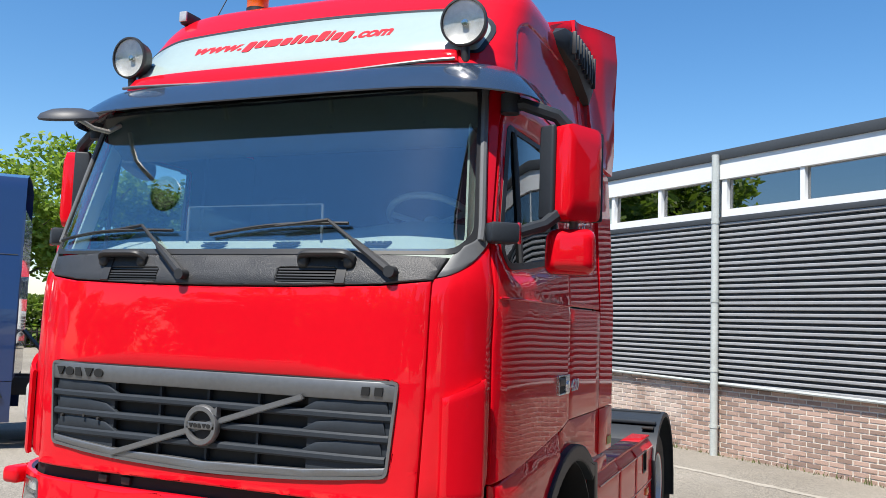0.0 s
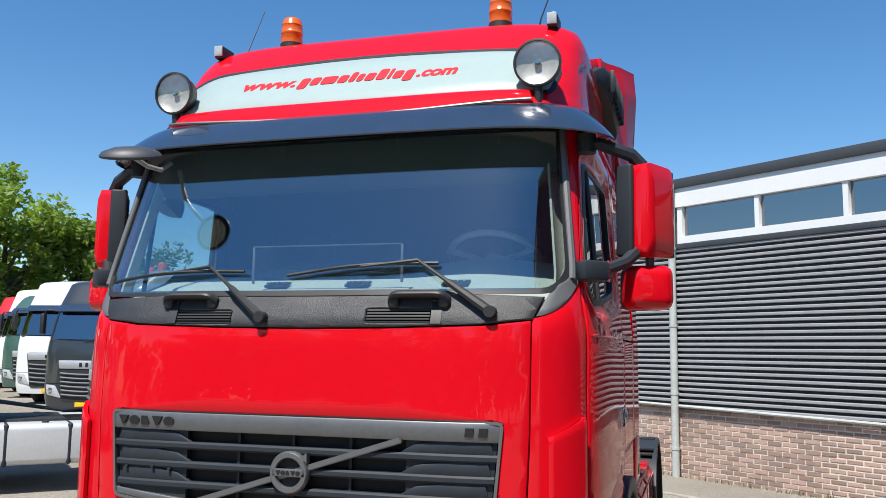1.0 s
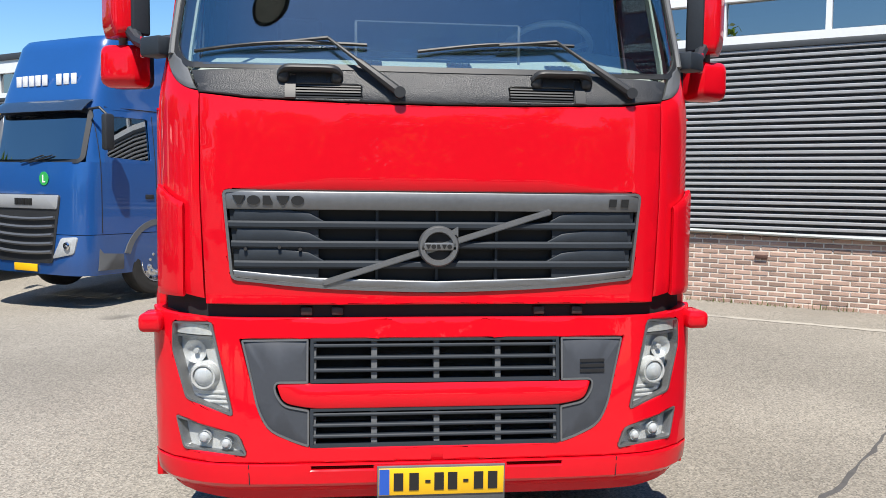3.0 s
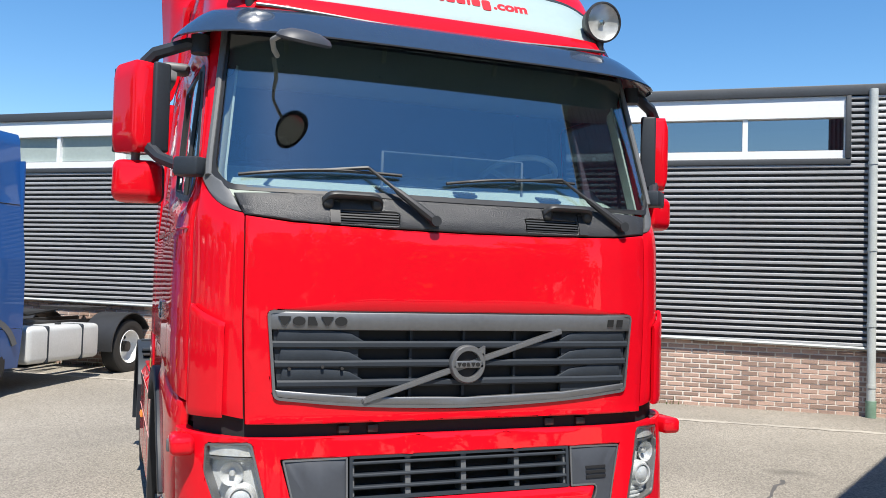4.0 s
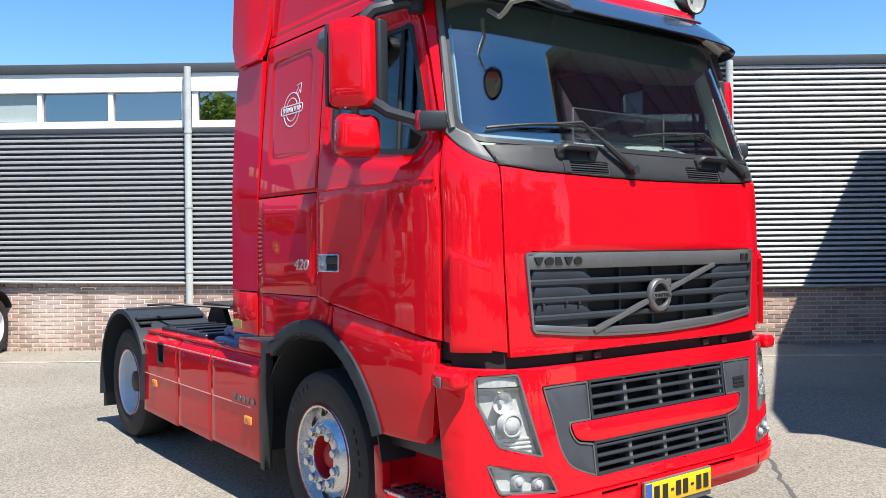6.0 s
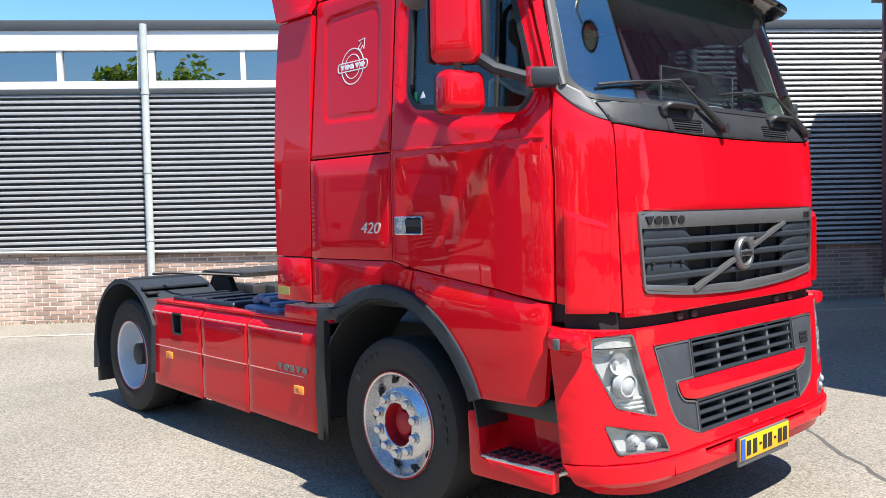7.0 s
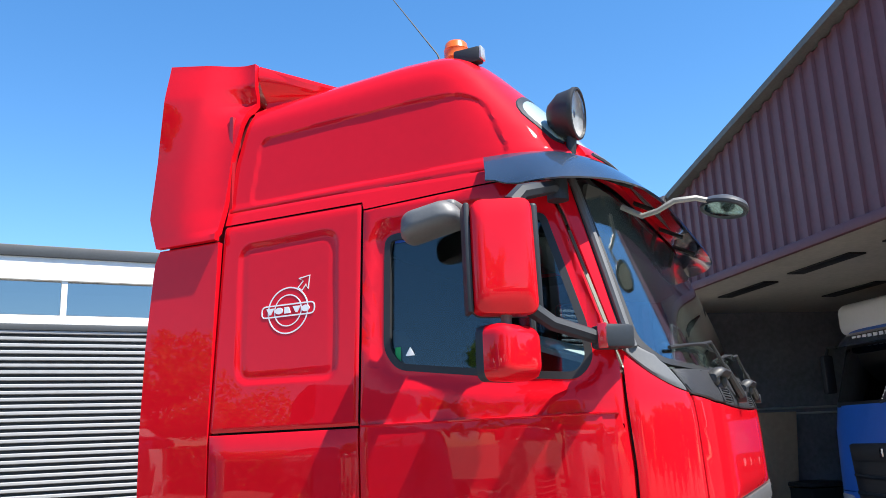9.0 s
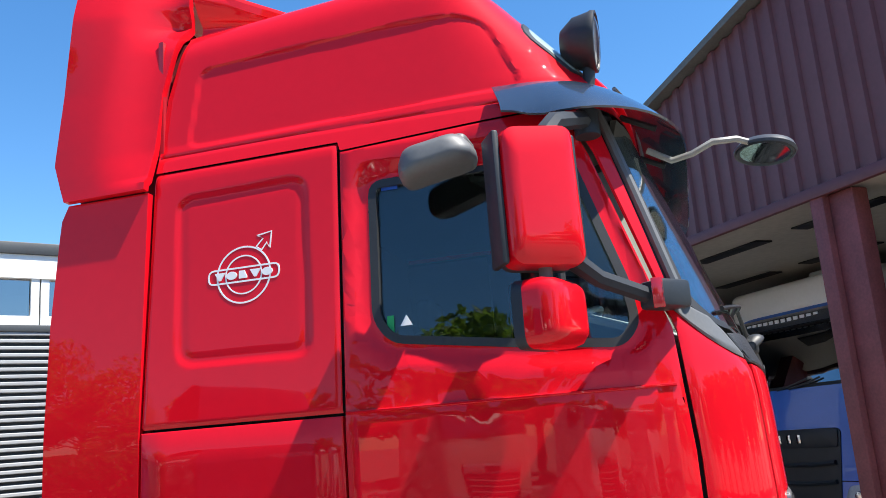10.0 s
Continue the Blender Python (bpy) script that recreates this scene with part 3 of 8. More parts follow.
# head lamps and fog lamps
for sg in (1, -1):
    hp = HEADr if sg > 0 else mirrored(HEADr)
    back = sheet(hp, "w", off=-0.042, thick=0.01, step=0.1, rim=0)
    lamp = part("headlight", back, REFLECT, truck, "clear headlight with a round projector")
    put = place("w", 1)
    part("lamp_housing", band(hp, shrink(hp, 0.009), "w", 1, -0.065, 0.068), SILVER, lamp)
    put = place("w", 1)
    def lamp_axis(s, z, lean):
        c = put(sg * s, z, -0.040)
        n = (put(sg * s, z, 0.1) - c).normalized()
        n = (n + Vector((0, -lean, 0))).normalized()
        return Matrix.Translation(c) @ n.to_track_quat("Z", "Y").to_matrix().to_4x4()
    mm = lamp_axis(SX(0.985), 0.862, 1.0)
    bm = bmesh.new()
    lathe(bm, [(0.066, -0.004), (0.064, 0.012), (0.056, 0.022), (0.052, 0.034), (0.045, 0.034), (0.043, 0.020)], mm, 28)
    pr = part("bezel", bm, REFLECT, lamp)
    bm = bmesh.new()
    lathe(bm, [(0.043, 0.022), (0.036, 0.032), (0.020, 0.039), (0, 0.041)], mm, 24)
    part("bulb_lens", bm, LENS, pr)
    bm = bmesh.new()
    lathe(bm, [(0.050, 0.030), (0.047, 0.024), (0.034, 0.006), (0.016, -0.002), (0.012, 0.0), (0.011, 0.022), (0, 0.024)], lamp_axis(SX(1.02), 0.965, 1.0), 26)
    part("reflector_bowl", bm, REFLECT, lamp)
    for zz in (0.755, 0.775, 0.795):
        bm = bmesh.new()
        a0, a1 = sorted((sg * SX(0.88 + (zz - .755) * .2), sg * SX(1.01 + (zz - .755) * .8)))
        slab(bm, a0, a1, zz - 0.006, zz + 0.006, -0.056, -0.035, "w", n=4, bev=0.003)
        part("lamp_rib", bm, REFLECT, lamp)
    bm = bmesh.new()
    a0, a1 = sorted((sg * SX(0.905), sg * SX(1.10)))
    slab(bm, a0, a1, 1.022, 1.030, -0.058, -0.012, "w", n=6)
    part("lamp_divider", bm, SILVER, lamp)
    bm = bmesh.new()
    slab(bm, sg * SX(0.925) if sg > 0 else -SX(1.102), SX(1.102) if sg > 0 else -SX(0.925), 1.035, 1.078, -0.06, -0.015, "w", n=6)
    part("indicator", bm, mat("clear_ribbed_lens", (0.62, 0.62, 0.6), 0.25, metal=0.4, vary=0.25, scale=40), lamp)
    cov = part("lens_cover", sheet(shrink(hp, 0.010), "w", off=0.004, thick=0.006, step=0.12, rim=0.002), CLEAR, lamp)
    cov.visible_shadow = False
    fp = FOGr if sg > 0 else mirrored(FOGr)
    fog = part("fog_light", sheet(fp, "w", off=-0.036, thick=0.01, step=0.1, rim=0), REFLECT, truck)
    part("fog_bezel", band(fp, shrink(fp, 0.009), "w", 1, -0.055, 0.061), SILVER, fog)
    for s, z, r in ((SX(0.985), 0.612, 0.024), (SX(0.885), 0.592, 0.021)):
        c = put(sg * s, z, -0.040)
        mm = Matrix.Translation(c) @ Vector((sg * 0.2, -1, 0)).to_track_quat("Z", "Y").to_matrix().to_4x4()
        bm = bmesh.new()
        lathe(bm, [(r * 1.2, 0), (r * 1.2, 0.035), (r, 0.03), (r * 0.6, 0.045), (0, 0.05)], mm, 20)
        part("bulb_lens", bm, LENS, fog)
    cov = part("lens_cover", sheet(shrink(fp, 0.008), "w", off=0.0, thick=0.005, step=0.15, rim=0), CLEAR, fog)
    cov.visible_shadow = False
    # side knob with marker lamp on the bumper's shoulder
    bm = bmesh.new()
    box(bm, sg * 1.212, 0.180, 1.075, 0.10, 0.175, 0.080, 0.024, None, 3)
    knob = part("bumper_shoulder", bm, RED, truck)
    bm = bmesh.new()
    box(bm, sg * 1.262, 0.20, 1.066, 0.014, 0.036, 0.05, 0.004)
    part("marker_lens", bm, MIDGREY, knob)
    bm = bmesh.new()
    lathe(bm, [(0.022, 0), (0.022, 0.008), (0.013, 0.008), (0.013, 0.001), (0, 0.001)], Matrix.Translation((sg * (wrap(s_of_y(0.19), 0.575).x + 0.016), 0.16, 0.575)) @ Euler((0, sg * radians(90), 0)).to_matrix().to_4x4(), 18)
    part("socket", bm, CHROME, truck)

# cowl under the windscreen
COWL = [(-0.998, 2.052), (-0.80, 2.030), (-0.4, 2.017), (0, 2.013), (0.4, 2.017), (0.80, 2.030), (0.998, 2.052), (1.035, 2.145), (0.6, 2.158), (0, 2.163), (-0.6, 2.158), (-1.035, 2.145)]
VENTS = [rect(-0.602, -0.322, 2.028, 2.088, .012), rect(0.305, 0.588, 2.032, 2.094, .012)]
cowl = part("cowl_panel", sheet(COWL, "f", off=0.0, thick=0.03, step=0.08, holes=VENTS), GRAIN, truck, "grained black plastic cowl")
for v in VENTS:
    a0, a1, b0, b1 = min(p[0] for p in v), max(p[0] for p in v), min(p[1] for p in v), max(p[1] for p in v)
    vent = part("air_vent", sheet(v, "f", off=-0.05, thick=0.01, step=0.2, rim=0), SEAM, cowl)
    for k in range(5):
        z = b0 + (b1 - b0) * (k + 0.5) / 5
        bm = bmesh.new()
        slab(bm, a0 + 0.004, a1 - 0.004, z - 0.003, z + 0.003, -0.035, -0.004, n=5)
        part("vent_slat", bm, BLACK, vent)
for x0, x1 in ((-0.672, -0.40), (0.400, 0.668)):
    hb = bmesh.new()
    yy = skin_y((x0 + x1) / 2, 2.15)
    sec = []
    for k in range(21):
        q = 2 * k / 20 - 1
        xk = (x0 + x1) / 2 + (x1 - x0) / 2 * q
        drop = 0.030 * abs(q) ** 8
        sec.append([(xk, yy - 0.035 - 0.030 * math.cos(t) * (1 - 0.5 * abs(q) ** 10) + 0.02 * abs(q) ** 8, 2.153 - drop + 0.017 * math.sin(t)) for t in np.linspace(0, 2 * math.pi, 13)])
    hb = grid(sec)
    box(hb, x0 + 0.026, yy - 0.014, 2.122, 0.050, 0.050, 0.060, 0.018, seg=3)
    box(hb, x1 - 0.026, yy - 0.014, 2.122, 0.050, 0.050, 0.060, 0.018, seg=3)
    box(hb, (x0 + x1) / 2, yy - 0.002, 2.100, x1 - x0 - 0.05, 0.030, 0.016, 0.006)
    grip = part("grab_handle", hb, BLACK, truck, "black moulded grab handle")
    xs = x0 + 0.055 if x0 < 0 else x1 - 0.055
    bm = bmesh.new()
    slab(bm, xs - 0.022, xs + 0.022, 2.025, 2.13, -0.02, 0.007, n=2, bev=0.006)
    part("handle_foot", bm, BLACK, grip)

# windscreen
WSP = rounded([(-1.062, 2.172), (0, 2.163), (1.062, 2.172), (1.120, 2.25), (1.050, 2.915), (-1.050, 2.915), (-1.120, 2.25)], [.05, .5, .05, .05, .05, .05, .05])
ws = part("windscreen", sheet(WSP, "f", off=-0.004, thick=0.006, step=0.09, rim=0), WS, truck, "blue-tinted curved windscreen glass")
ws.visible_shadow = False
part("windscreen_seal", band(shrink(WSP, -0.014), shrink(WSP, 0.010), "f", 1, -0.02, 0.024), BLACK, truck, "black rubber windscreen seal")


def corner(z0, z1, xa, yb, off=0.0, n=14, m=24, thick=0.025):
    """Panel round the cab's corner from x = xa(z) on the front to y = yb(z) on the side; z0 and z1 may depend on t."""
    def build(sg):
        rows = []
        for j in range(m + 1):
            r = []
            for i in range(n + 1):
                t = i / n
                lo = z0(t) if callable(z0) else z0
                hi = z1(t) if callable(z1) else z1
                z = lo + (hi - lo) * j / m
                sa = s_of_x(xa(z) * 1.235 / half_w(z))
                f = front_y(z)
                sb = s_of_y((yb(z) - f) * 1.2 / (1.2 - f))
                e = 0.006 * (1 - min(1, min(i, n - i) / 0.999)) + 0.006 * (1 - min(1, min(j, m - j) / 0.999))
                p = wrap(sa + (sb - sa) * t, z, off - e)
                r.append((sg * p.x, p.y, p.z))
            rows.append(r)
        return grid(rows, thick)
    return build


door_front = lambda z: float(np.interp(z, (1.2, 1.8, 2.165, 2.77, 2.95), (0.262, 0.262, 0.285, 0.478, 0.56)))
for sg in (1, -1):
    part("corner_panel", corner(lambda t: 1.19 + 0.05 * t, lambda t: 2.056 + 0.185 * t ** 1.6, lambda z: float(np.interp(z, (1.1, 1.6, 2.1), (0.976, 0.996, 1.0))), lambda z: door_front(z) - 0.008)(sg), RED, truck)
    part("corner_inner_panel", corner(1.07, 1.24, lambda z: 0.99, lambda z: 0.235, off=-0.06)(sg), DULLRED, truck)
    part("corner_deflector", corner(1.196, lambda t: 1.592 + 0.075 * t, lambda z: 1.052, lambda z: 0.212, off=0.030, thick=0.02)(sg), RED, truck, "red air-deflector blade on the cab corner")
    part("pillar_trim", corner(lambda t: 2.064 + 0.185 * t ** 1.6, lambda t: 2.20 + 0.10 * t, lambda z: float(np.interp(z, (2.05, 2.15, 2.3), (1.006, 1.05, 1.125))), lambda z: door_front(z) - 0.012, off=0.004, n=10, m=10)(sg), MIDGREY, truck, "grey plastic lower pillar trim")
    part("a_pillar", corner(2.29, 2.945, lambda z: float(np.interp(z, (2.25, 2.915), (1.146, 1.076))), lambda z: door_front(z) - 0.012, n=8, m=30)(sg), RED, truck)
    bm = bmesh.new()
    tube(bm, [Vector((sg * xw, skin_y(xw, z) - 0.004, z)) for z in np.linspace(2.225, 2.93, 14) for xw in (float(np.interp(z, (2.25, 2.915), (1.134, 1.064))),)], 0.017, 8)
    part("pillar_strip", bm, MIDGREY, truck, "grey rubber strip beside the windscreen")
    # backing behind the door gaps
    part("side_backing", sheet([(0.24, 1.15), (2.12, 1.15), (2.12, 2.10), (0.24, 2.10)], "s", sg, off=-0.04, thick=0.01, step=0.15, rim=0), SEAM, truck)
    part("side_backing", sheet([(1.26, 2.10), (2.12, 2.10), (2.12, 2.96), (1.26, 2.96)], "s", sg, off=-0.04, thick=0.01, step=0.2, rim=0), SEAM, truck)
    part("side_backing", sheet([(0.50, 2.80), (1.26, 2.80), (1.26, 2.96), (0.55, 2.96)], "s", sg, off=-0.04, thick=0.01, step=0.2, rim=0), SEAM, truck)

    part("side_backing", sheet([(1.02, 1.20), (1.40, 1.20), (1.40, 1.39), (1.02, 1.33)], "s", sg, off=-0.014, thick=0.01, step=0.2, rim=0), RED, truck)
    # door
    WIN = rounded([(1.238, 2.775), (0.548, 2.778), (0.408, 2.33), (0.388, 2.19), (0.44, 2.125), (0.70, 2.148), (1.18, 2.212), (1.238, 2.29)], [.05, .03, .03, .04, .05, .3, .06, .06])
    DOOR = [(0.270, 1.243), (0.59, 1.296), (1.0, 1.348), (1.22, 1.378), (1.339, 1.408), (1.339, 2.903), (0.62, 2.933), (0.555, 2.924), (0.478 + 0.008, 2.77), (0.292, 2.165), (0.270, 1.80)]
    crease = lambda a, b: 0.007 * (smooth((2.0 - b) / 0.012)) * smooth((a - 0.27) / 0.05) - 0.022 * smooth((0.075 + edge_dist(WIN, a, b)) / 0.05)
    door = part("door", sheet(DOOR, "s", sg, off=0.0, thick=0.04, step=0.045, holes=[WIN], disp=crease), RED, truck, "red cab door, closed")
    bm = bmesh.new()
    slab(bm, 0.30, 1.334, 1.990, 1.999, 0.0, 0.0095, "s", sg, n=14, bev=0.002)
    part("door_crease", bm, RED, door)
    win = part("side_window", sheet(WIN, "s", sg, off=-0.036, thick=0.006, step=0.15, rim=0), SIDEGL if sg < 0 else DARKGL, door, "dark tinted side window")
    win.visible_shadow = False
    part("window_seal", band(shrink(WIN, -0.006), shrink(WIN, 0.022), "s", sg, -0.04, 0.020), BLACK, door)
    bm = bmesh.new()
    tube(bm, [(sg * (skin_x(0.60, z) - 0.03), 0.60 + (z - 2.15) * 0.03, z) for z in np.linspace(2.15, 2.77, 6)], 0.012, 6)
    part("window_bar", bm, BLACK, door)
    hd = part("door_handle", sheet(rect(1.078, 1.302, 1.548, 1.645, .012), "s", sg, off=0.020, thick=0.02, step=0.2, holes=[rect(1.09, 1.21, 1.556, 1.637, .01)], rim=0.004), ALU, door, "bright door handle frame with a dark recess")
    part("handle_recess", sheet(rect(1.086, 1.214, 1.552, 1.641), "s", sg, off=0.0115, thick=0.008, step=0.2, rim=0), SEAM, hd)
    bm = bmesh.new()
    slab(bm, 1.092, 1.208, 1.592, 1.632, 0.010, 0.022, "s", sg, n=3, bev=0.006)
    part("handle_grip", bm, BLACK, hd)
    bm = bmesh.new()
    cyl(bm, (sg * (skin_x(1.258, 1.597) + 0.0), 1.258, 1.597), (sg * (skin_x(1.258, 1.597) + 0.026), 1.258, 1.597), 0.017, seg=16)
    part("lock", bm, CHROME, hd)

    # rear side panels
    PNL = rounded([(1.455, 2.195), (1.968, 2.205), (1.985, 2.825), (1.470, 2.835)], .07, 5)
    put_s = place("s", sg)
    rows = []
    for kz in range(81):
        z = 1.996 + (2.938 - 1.996) * kz / 80
        yr = float(np.interp(z, (1.996, 2.40, 2.93), (2.098, 2.092, 2.085)))
        row = []
        for ky in range(67):
            y = 1.350 + (yr - 1.350) * ky / 66
            e = edge_dist(PNL, y, z)
            d = -0.008 * smooth((e + 0.006) / 0.014) + 0.002 * smooth((e - 0.030) / 0.010)
            d -= 0.006 * (ky in (0, 66)) + 0.006 * (kz in (0, 80))
            row.append(put_s(y, z, d))
        rows.append(row)
    up = part("side_panel", grid(rows, 0.02), RED, truck, "red sleeper side panel with a pressed recess")
    part("side_panel", sheet([(1.350, 1.408), (2.108, 1.404), (2.098, 1.986), (1.350, 1.986)], "s", sg, off=0.002, thick=0.03, step=0.12), RED, truck)
    # round emblem outlined on the panel
    put = place("s", sg)
    for r0, r1 in ((0.104, 0.098), (0.071, 0.066)):
        bm = bmesh.new()
        n = 48
        cs = []
        for k in range(n):
            an = 2 * math.pi * k / n
            cs.append([bm.verts.new(put(1.712 + sg * r * math.cos(an) * 1.02, 2.505 + r * math.sin(an), h)) for r, h in ((r0, -0.010), (r0, -0.0045), (r1, -0.0045), (r1, -0.010))])
        for k in range(n):
            p, q = cs[k], cs[(k + 1) % n]
            for i in range(3):
                bm.faces.new((p[i], p[i + 1], q[i + 1], q[i]))
        part("emblem_outline", bm, WHITEDECAL, up)
    bar = rounded([(1.712 - 0.140, 2.478), (1.712 + 0.140, 2.478), (1.712 + 0.140, 2.534), (1.712 - 0.140, 2.534)], .025)
    part("emblem_field", sheet(bar, "s", sg, off=-0.0055, thick=0.005, step=0.2, rim=0), RED, up)
    part("emblem_outline", band(bar, shrink(bar, 0.006), "s", sg, -0.01, 0.0060), WHITEDECAL, up)
    letter_blocks(up, "mark_block", WHITEDECAL, 1.712 - 0.115, 1.712 + 0.115, 2.492, 2.520, 5, 0.003, "s", sg, gap=0.1, off=-0.0058)
    ar = [(1.712 - u, 2.505 + v) for u, v in ((0.050, 0.138), (0.110, 0.147), (0.104, 0.084), (0.090, 0.103), (0.070, 0.078), (0.046, 0.096), (0.072, 0.123))]
    part("emblem_outline", band(ar, shrink(ar, 0.006), "s", sg, -0.010, 0.0055), WHITEDECAL, up)
    # sill panel over the wheel, front fender, deflector foot
    arch = [(1.41 + 0.755 * math.cos(t), 0.50 + 0.765 * math.sin(t)) for t in np.linspace(radians(57), radians(158), 18)]
    sill = [(2.118, 1.132)] + [(2.118, 1.398), (1.352, 1.402), (1.22, 1.368), (1.19, 1.363)] + [p for p in reversed(arch) if p[0] > 1.19]
    part("sill_panel", sheet(sill, "s", sg, off=-0.002, thick=0.03, step=0.12), RED, truck)
    fend = [(1.182, 1.362), (1.0, 1.339), (0.59, 1.287), (0.292, 1.233), (0.296, 1.0), (0.312, 0.80), (0.355, 0.756), (0.72, 0.750)] + [p for p in reversed(arch) if p[0] < 1.18]
    part("front_fender", sheet(fend, "s", sg, off=0.0, thick=0.03, step=0.04, disp=lambda a, b: 0.016 - 0.24 * min(max(0.0, b - 1.166 - 0.11 * (a - 0.317)), 0.085) * smooth((a - 0.28) / 0.10) - 0.012 * (1 - smooth((a - 0.29) / 0.05))), RED, truck)
    outer = [(1.41 + 0.765 * math.cos(t), 0.50 + 0.775 * math.sin(t)) for t in np.linspace(radians(52), radians(161), 22)]
    innr = [(1.41 + 0.685 * math.cos(t), 0.50 + 0.69 * math.sin(t)) for t in np.linspace(radians(161), radians(50), 22)]
    part("wheel_arch_lip", sheet(outer + innr, "s", sg, off=0.035, thick=0.05, step=0.3, rim=0.008), GREYPL, truck, "dark plastic wheel-arch edge")
    # inner arch liner
    bm = bmesh.new()
    rows = []
    for t in np.linspace(radians(-8), radians(172), 20):
        rows.append([(sg * x, 1.41 + 0.69 * math.cos(t), 0.50 + 0.695 * math.sin(t)) for x in (1.23, 0.75)])
    part("arch_liner", grid(rows, 0.01), BLACK, truck)
    # flap between front wheel and side skirt
    flap = [(1.86, 1.05), (1.99, 1.03), (2.0, 0.62), (2.03, 0.30), (2.085, 0.30), (2.10, 0.62), (2.06, 1.10), (1.83, 1.13)]
    part("mudguard", sheet(flap, "flatside", sg, off=0.012, thick=0.05, step=0.3, rim=0.006), BLACK, truck)

    # entry step block behind the bumper
    part("step_panel", sheet(rounded([(0.268, 0.362), (0.80, 0.352), (0.812, 0.672), (0.742, 0.676), (0.728, 0.452), (0.268, 0.458)], [.01, .03, .02, .02, .03, .01]), "flatside", sg, off=-0.020, thick=0.05, step=0.2), RED, truck, "red step surround")
    bm = bmesh.new()
    box(bm, sg * 1.0, 0.53, 0.56, 0.03, 0.54, 0.36, 0.01)
    part("step_back", bm, RED, truck)
    bm = bmesh.new()
    box(bm, sg * 1.09, 0.795, 0.51, 0.20, 0.02, 0.25, 0.006)
    part("step_back", bm, RED, truck)
    bm = bmesh.new()
    box(bm, sg * 1.118, 0.50, 0.448, 0.21, 0.46, 0.035, 0.008)
    tread = part("step_tread", bm, ALU, truck, "ribbed aluminium step tread")
    for k in range(7):
        for i in range(3):
            bm = bmesh.new()
            box(bm, sg * (1.055 + 0.05 * i), 0.315 + k * 0.062, 0.467, 0.034, 0.030, 0.004, 0.001)
            part("tread_hole", bm, SEAM, tread)
    bm = bmesh.new()
    box(bm, sg * 1.04, 0.53, 0.73, 0.24, 0.52, 0.11, 0.01)
    part("step_bracket", bm, BLACK, truck)

    # side deflector behind the cab
    fz = ((1.135, 1.41, 2.4, 2.80, 2.865, 2.90, 3.02, 3.4, 3.78), (2.498, 2.500, 2.495, 2.47, 2.44, 2.452, 2.485, 2.43, 2.37))
    fs = ((1.135, 1.404, 1.986, 2.86, 3.27, 3.53, 3.68), (2.124, 2.116, 2.106, 2.094, 2.065, 2.006, 1.988))
    for z0, z1 in ((1.41, 2.862), (2.868, 3.775)):
        rows = []
        for z in np.linspace(z0, z1, 26 if z1 < 3 else 50):
            y0, y1 = float(np.interp(z, fs[0], fs[1])), float(np.interp(z, fz[0], fz[1]))
            xf = lambda t: float(np.interp(z, (1.0, 2.0, 2.9, 3.3, 3.6, 3.75), (1.247, 1.247, 1.205, 1.155 + 0.06 * t, 1.10 + 0.14 * t, 1.05 + 0.18 * t)))
            # the front edge follows the roof, then stands out above a hollow
            xb = float(np.interp(z, (2.9, 3.02, 3.14, 3.30, 3.40, 3.45, 3.50, 3.54, 3.57, 3.62, 3.66, 3.775), (1.190, 1.156, 1.140, 1.125, 1.114, 1.108, 1.086, 1.045, 1.02, 1.03, 1.052, 1.05))) if z > 2.9 else xf(0)
            xo = lambda t: xb + (xf(t) - xb) * smooth(t / 0.6)
            rows.append([(sg * xo(t), y0 + (y1 - y0) * t, z) for t in np.linspace(0, 1, 18)])
        part("side_deflector", grid(rows, 0.03), RED, truck, "red side air deflector behind the cab")
        # flange in the darkened red, so the joint reads as shaded
        rows = []
        for z in np.linspace(z0 - 0.01, 3.50 if z1 > 3 else z1, 22):
            y0, y1 = float(np.interp(z, fs[0], fs[1])), float(np.interp(z, fz[0], fz[1]))
            x0 = float(np.interp(z, (1.0, 2.0, 2.9, 3.3, 3.6, 3.75), (1.247, 1.247, 1.205, 1.155, 1.10, 1.05)))
            rows.append([(sg * (min(skin_x(2.0, z), x0) - 0.035), y0 - 0.03, z), (sg * (min(skin_x(2.0, z), x0) - 0.03), y0 + 0.02, z), (sg * (x0 - 0.036), y0 + 0.16, z), (sg * (x0 - 0.034), y1 - 0.03, z)])
        part("deflector_flange", grid(rows, 0.006), SHADERED, truck)
    part("deflector_foot", sheet([(2.126, 1.135), (2.498, 1.132), (2.500, 1.400), (2.124, 1.400)], "flatside", sg, off=0.004, thick=0.03, step=0.2), RED, truck)
    part("deflector_label", sheet(rect(2.36, 2.485, 1.165, 1.215), "flatside", sg, off=0.0065, thick=0.003, step=0.3, rim=0), mat("green_label", (0.35, 0.34, 0.08), 0.5, vary=0.3, scale=60), truck)

# small stickers inside the kerb-side window
for nm, pl, m2 in (("green_sticker", rect(1.172, 1.196, 2.235, 2.30, .004), mat("sticker_green", (0.02, 0.35, 0.10), 0.5)), ("triangle_sticker", [(1.150, 2.262), (1.108, 2.262), (1.129, 2.298)], WHITEDECAL), ("window_label", rect(1.14, 1.20, 2.742, 2.762, .003), PLBLUE)):
    part(nm, sheet(pl, "s", -1, off=-0.033, thick=0.002, step=0.2, rim=0), m2, truck)

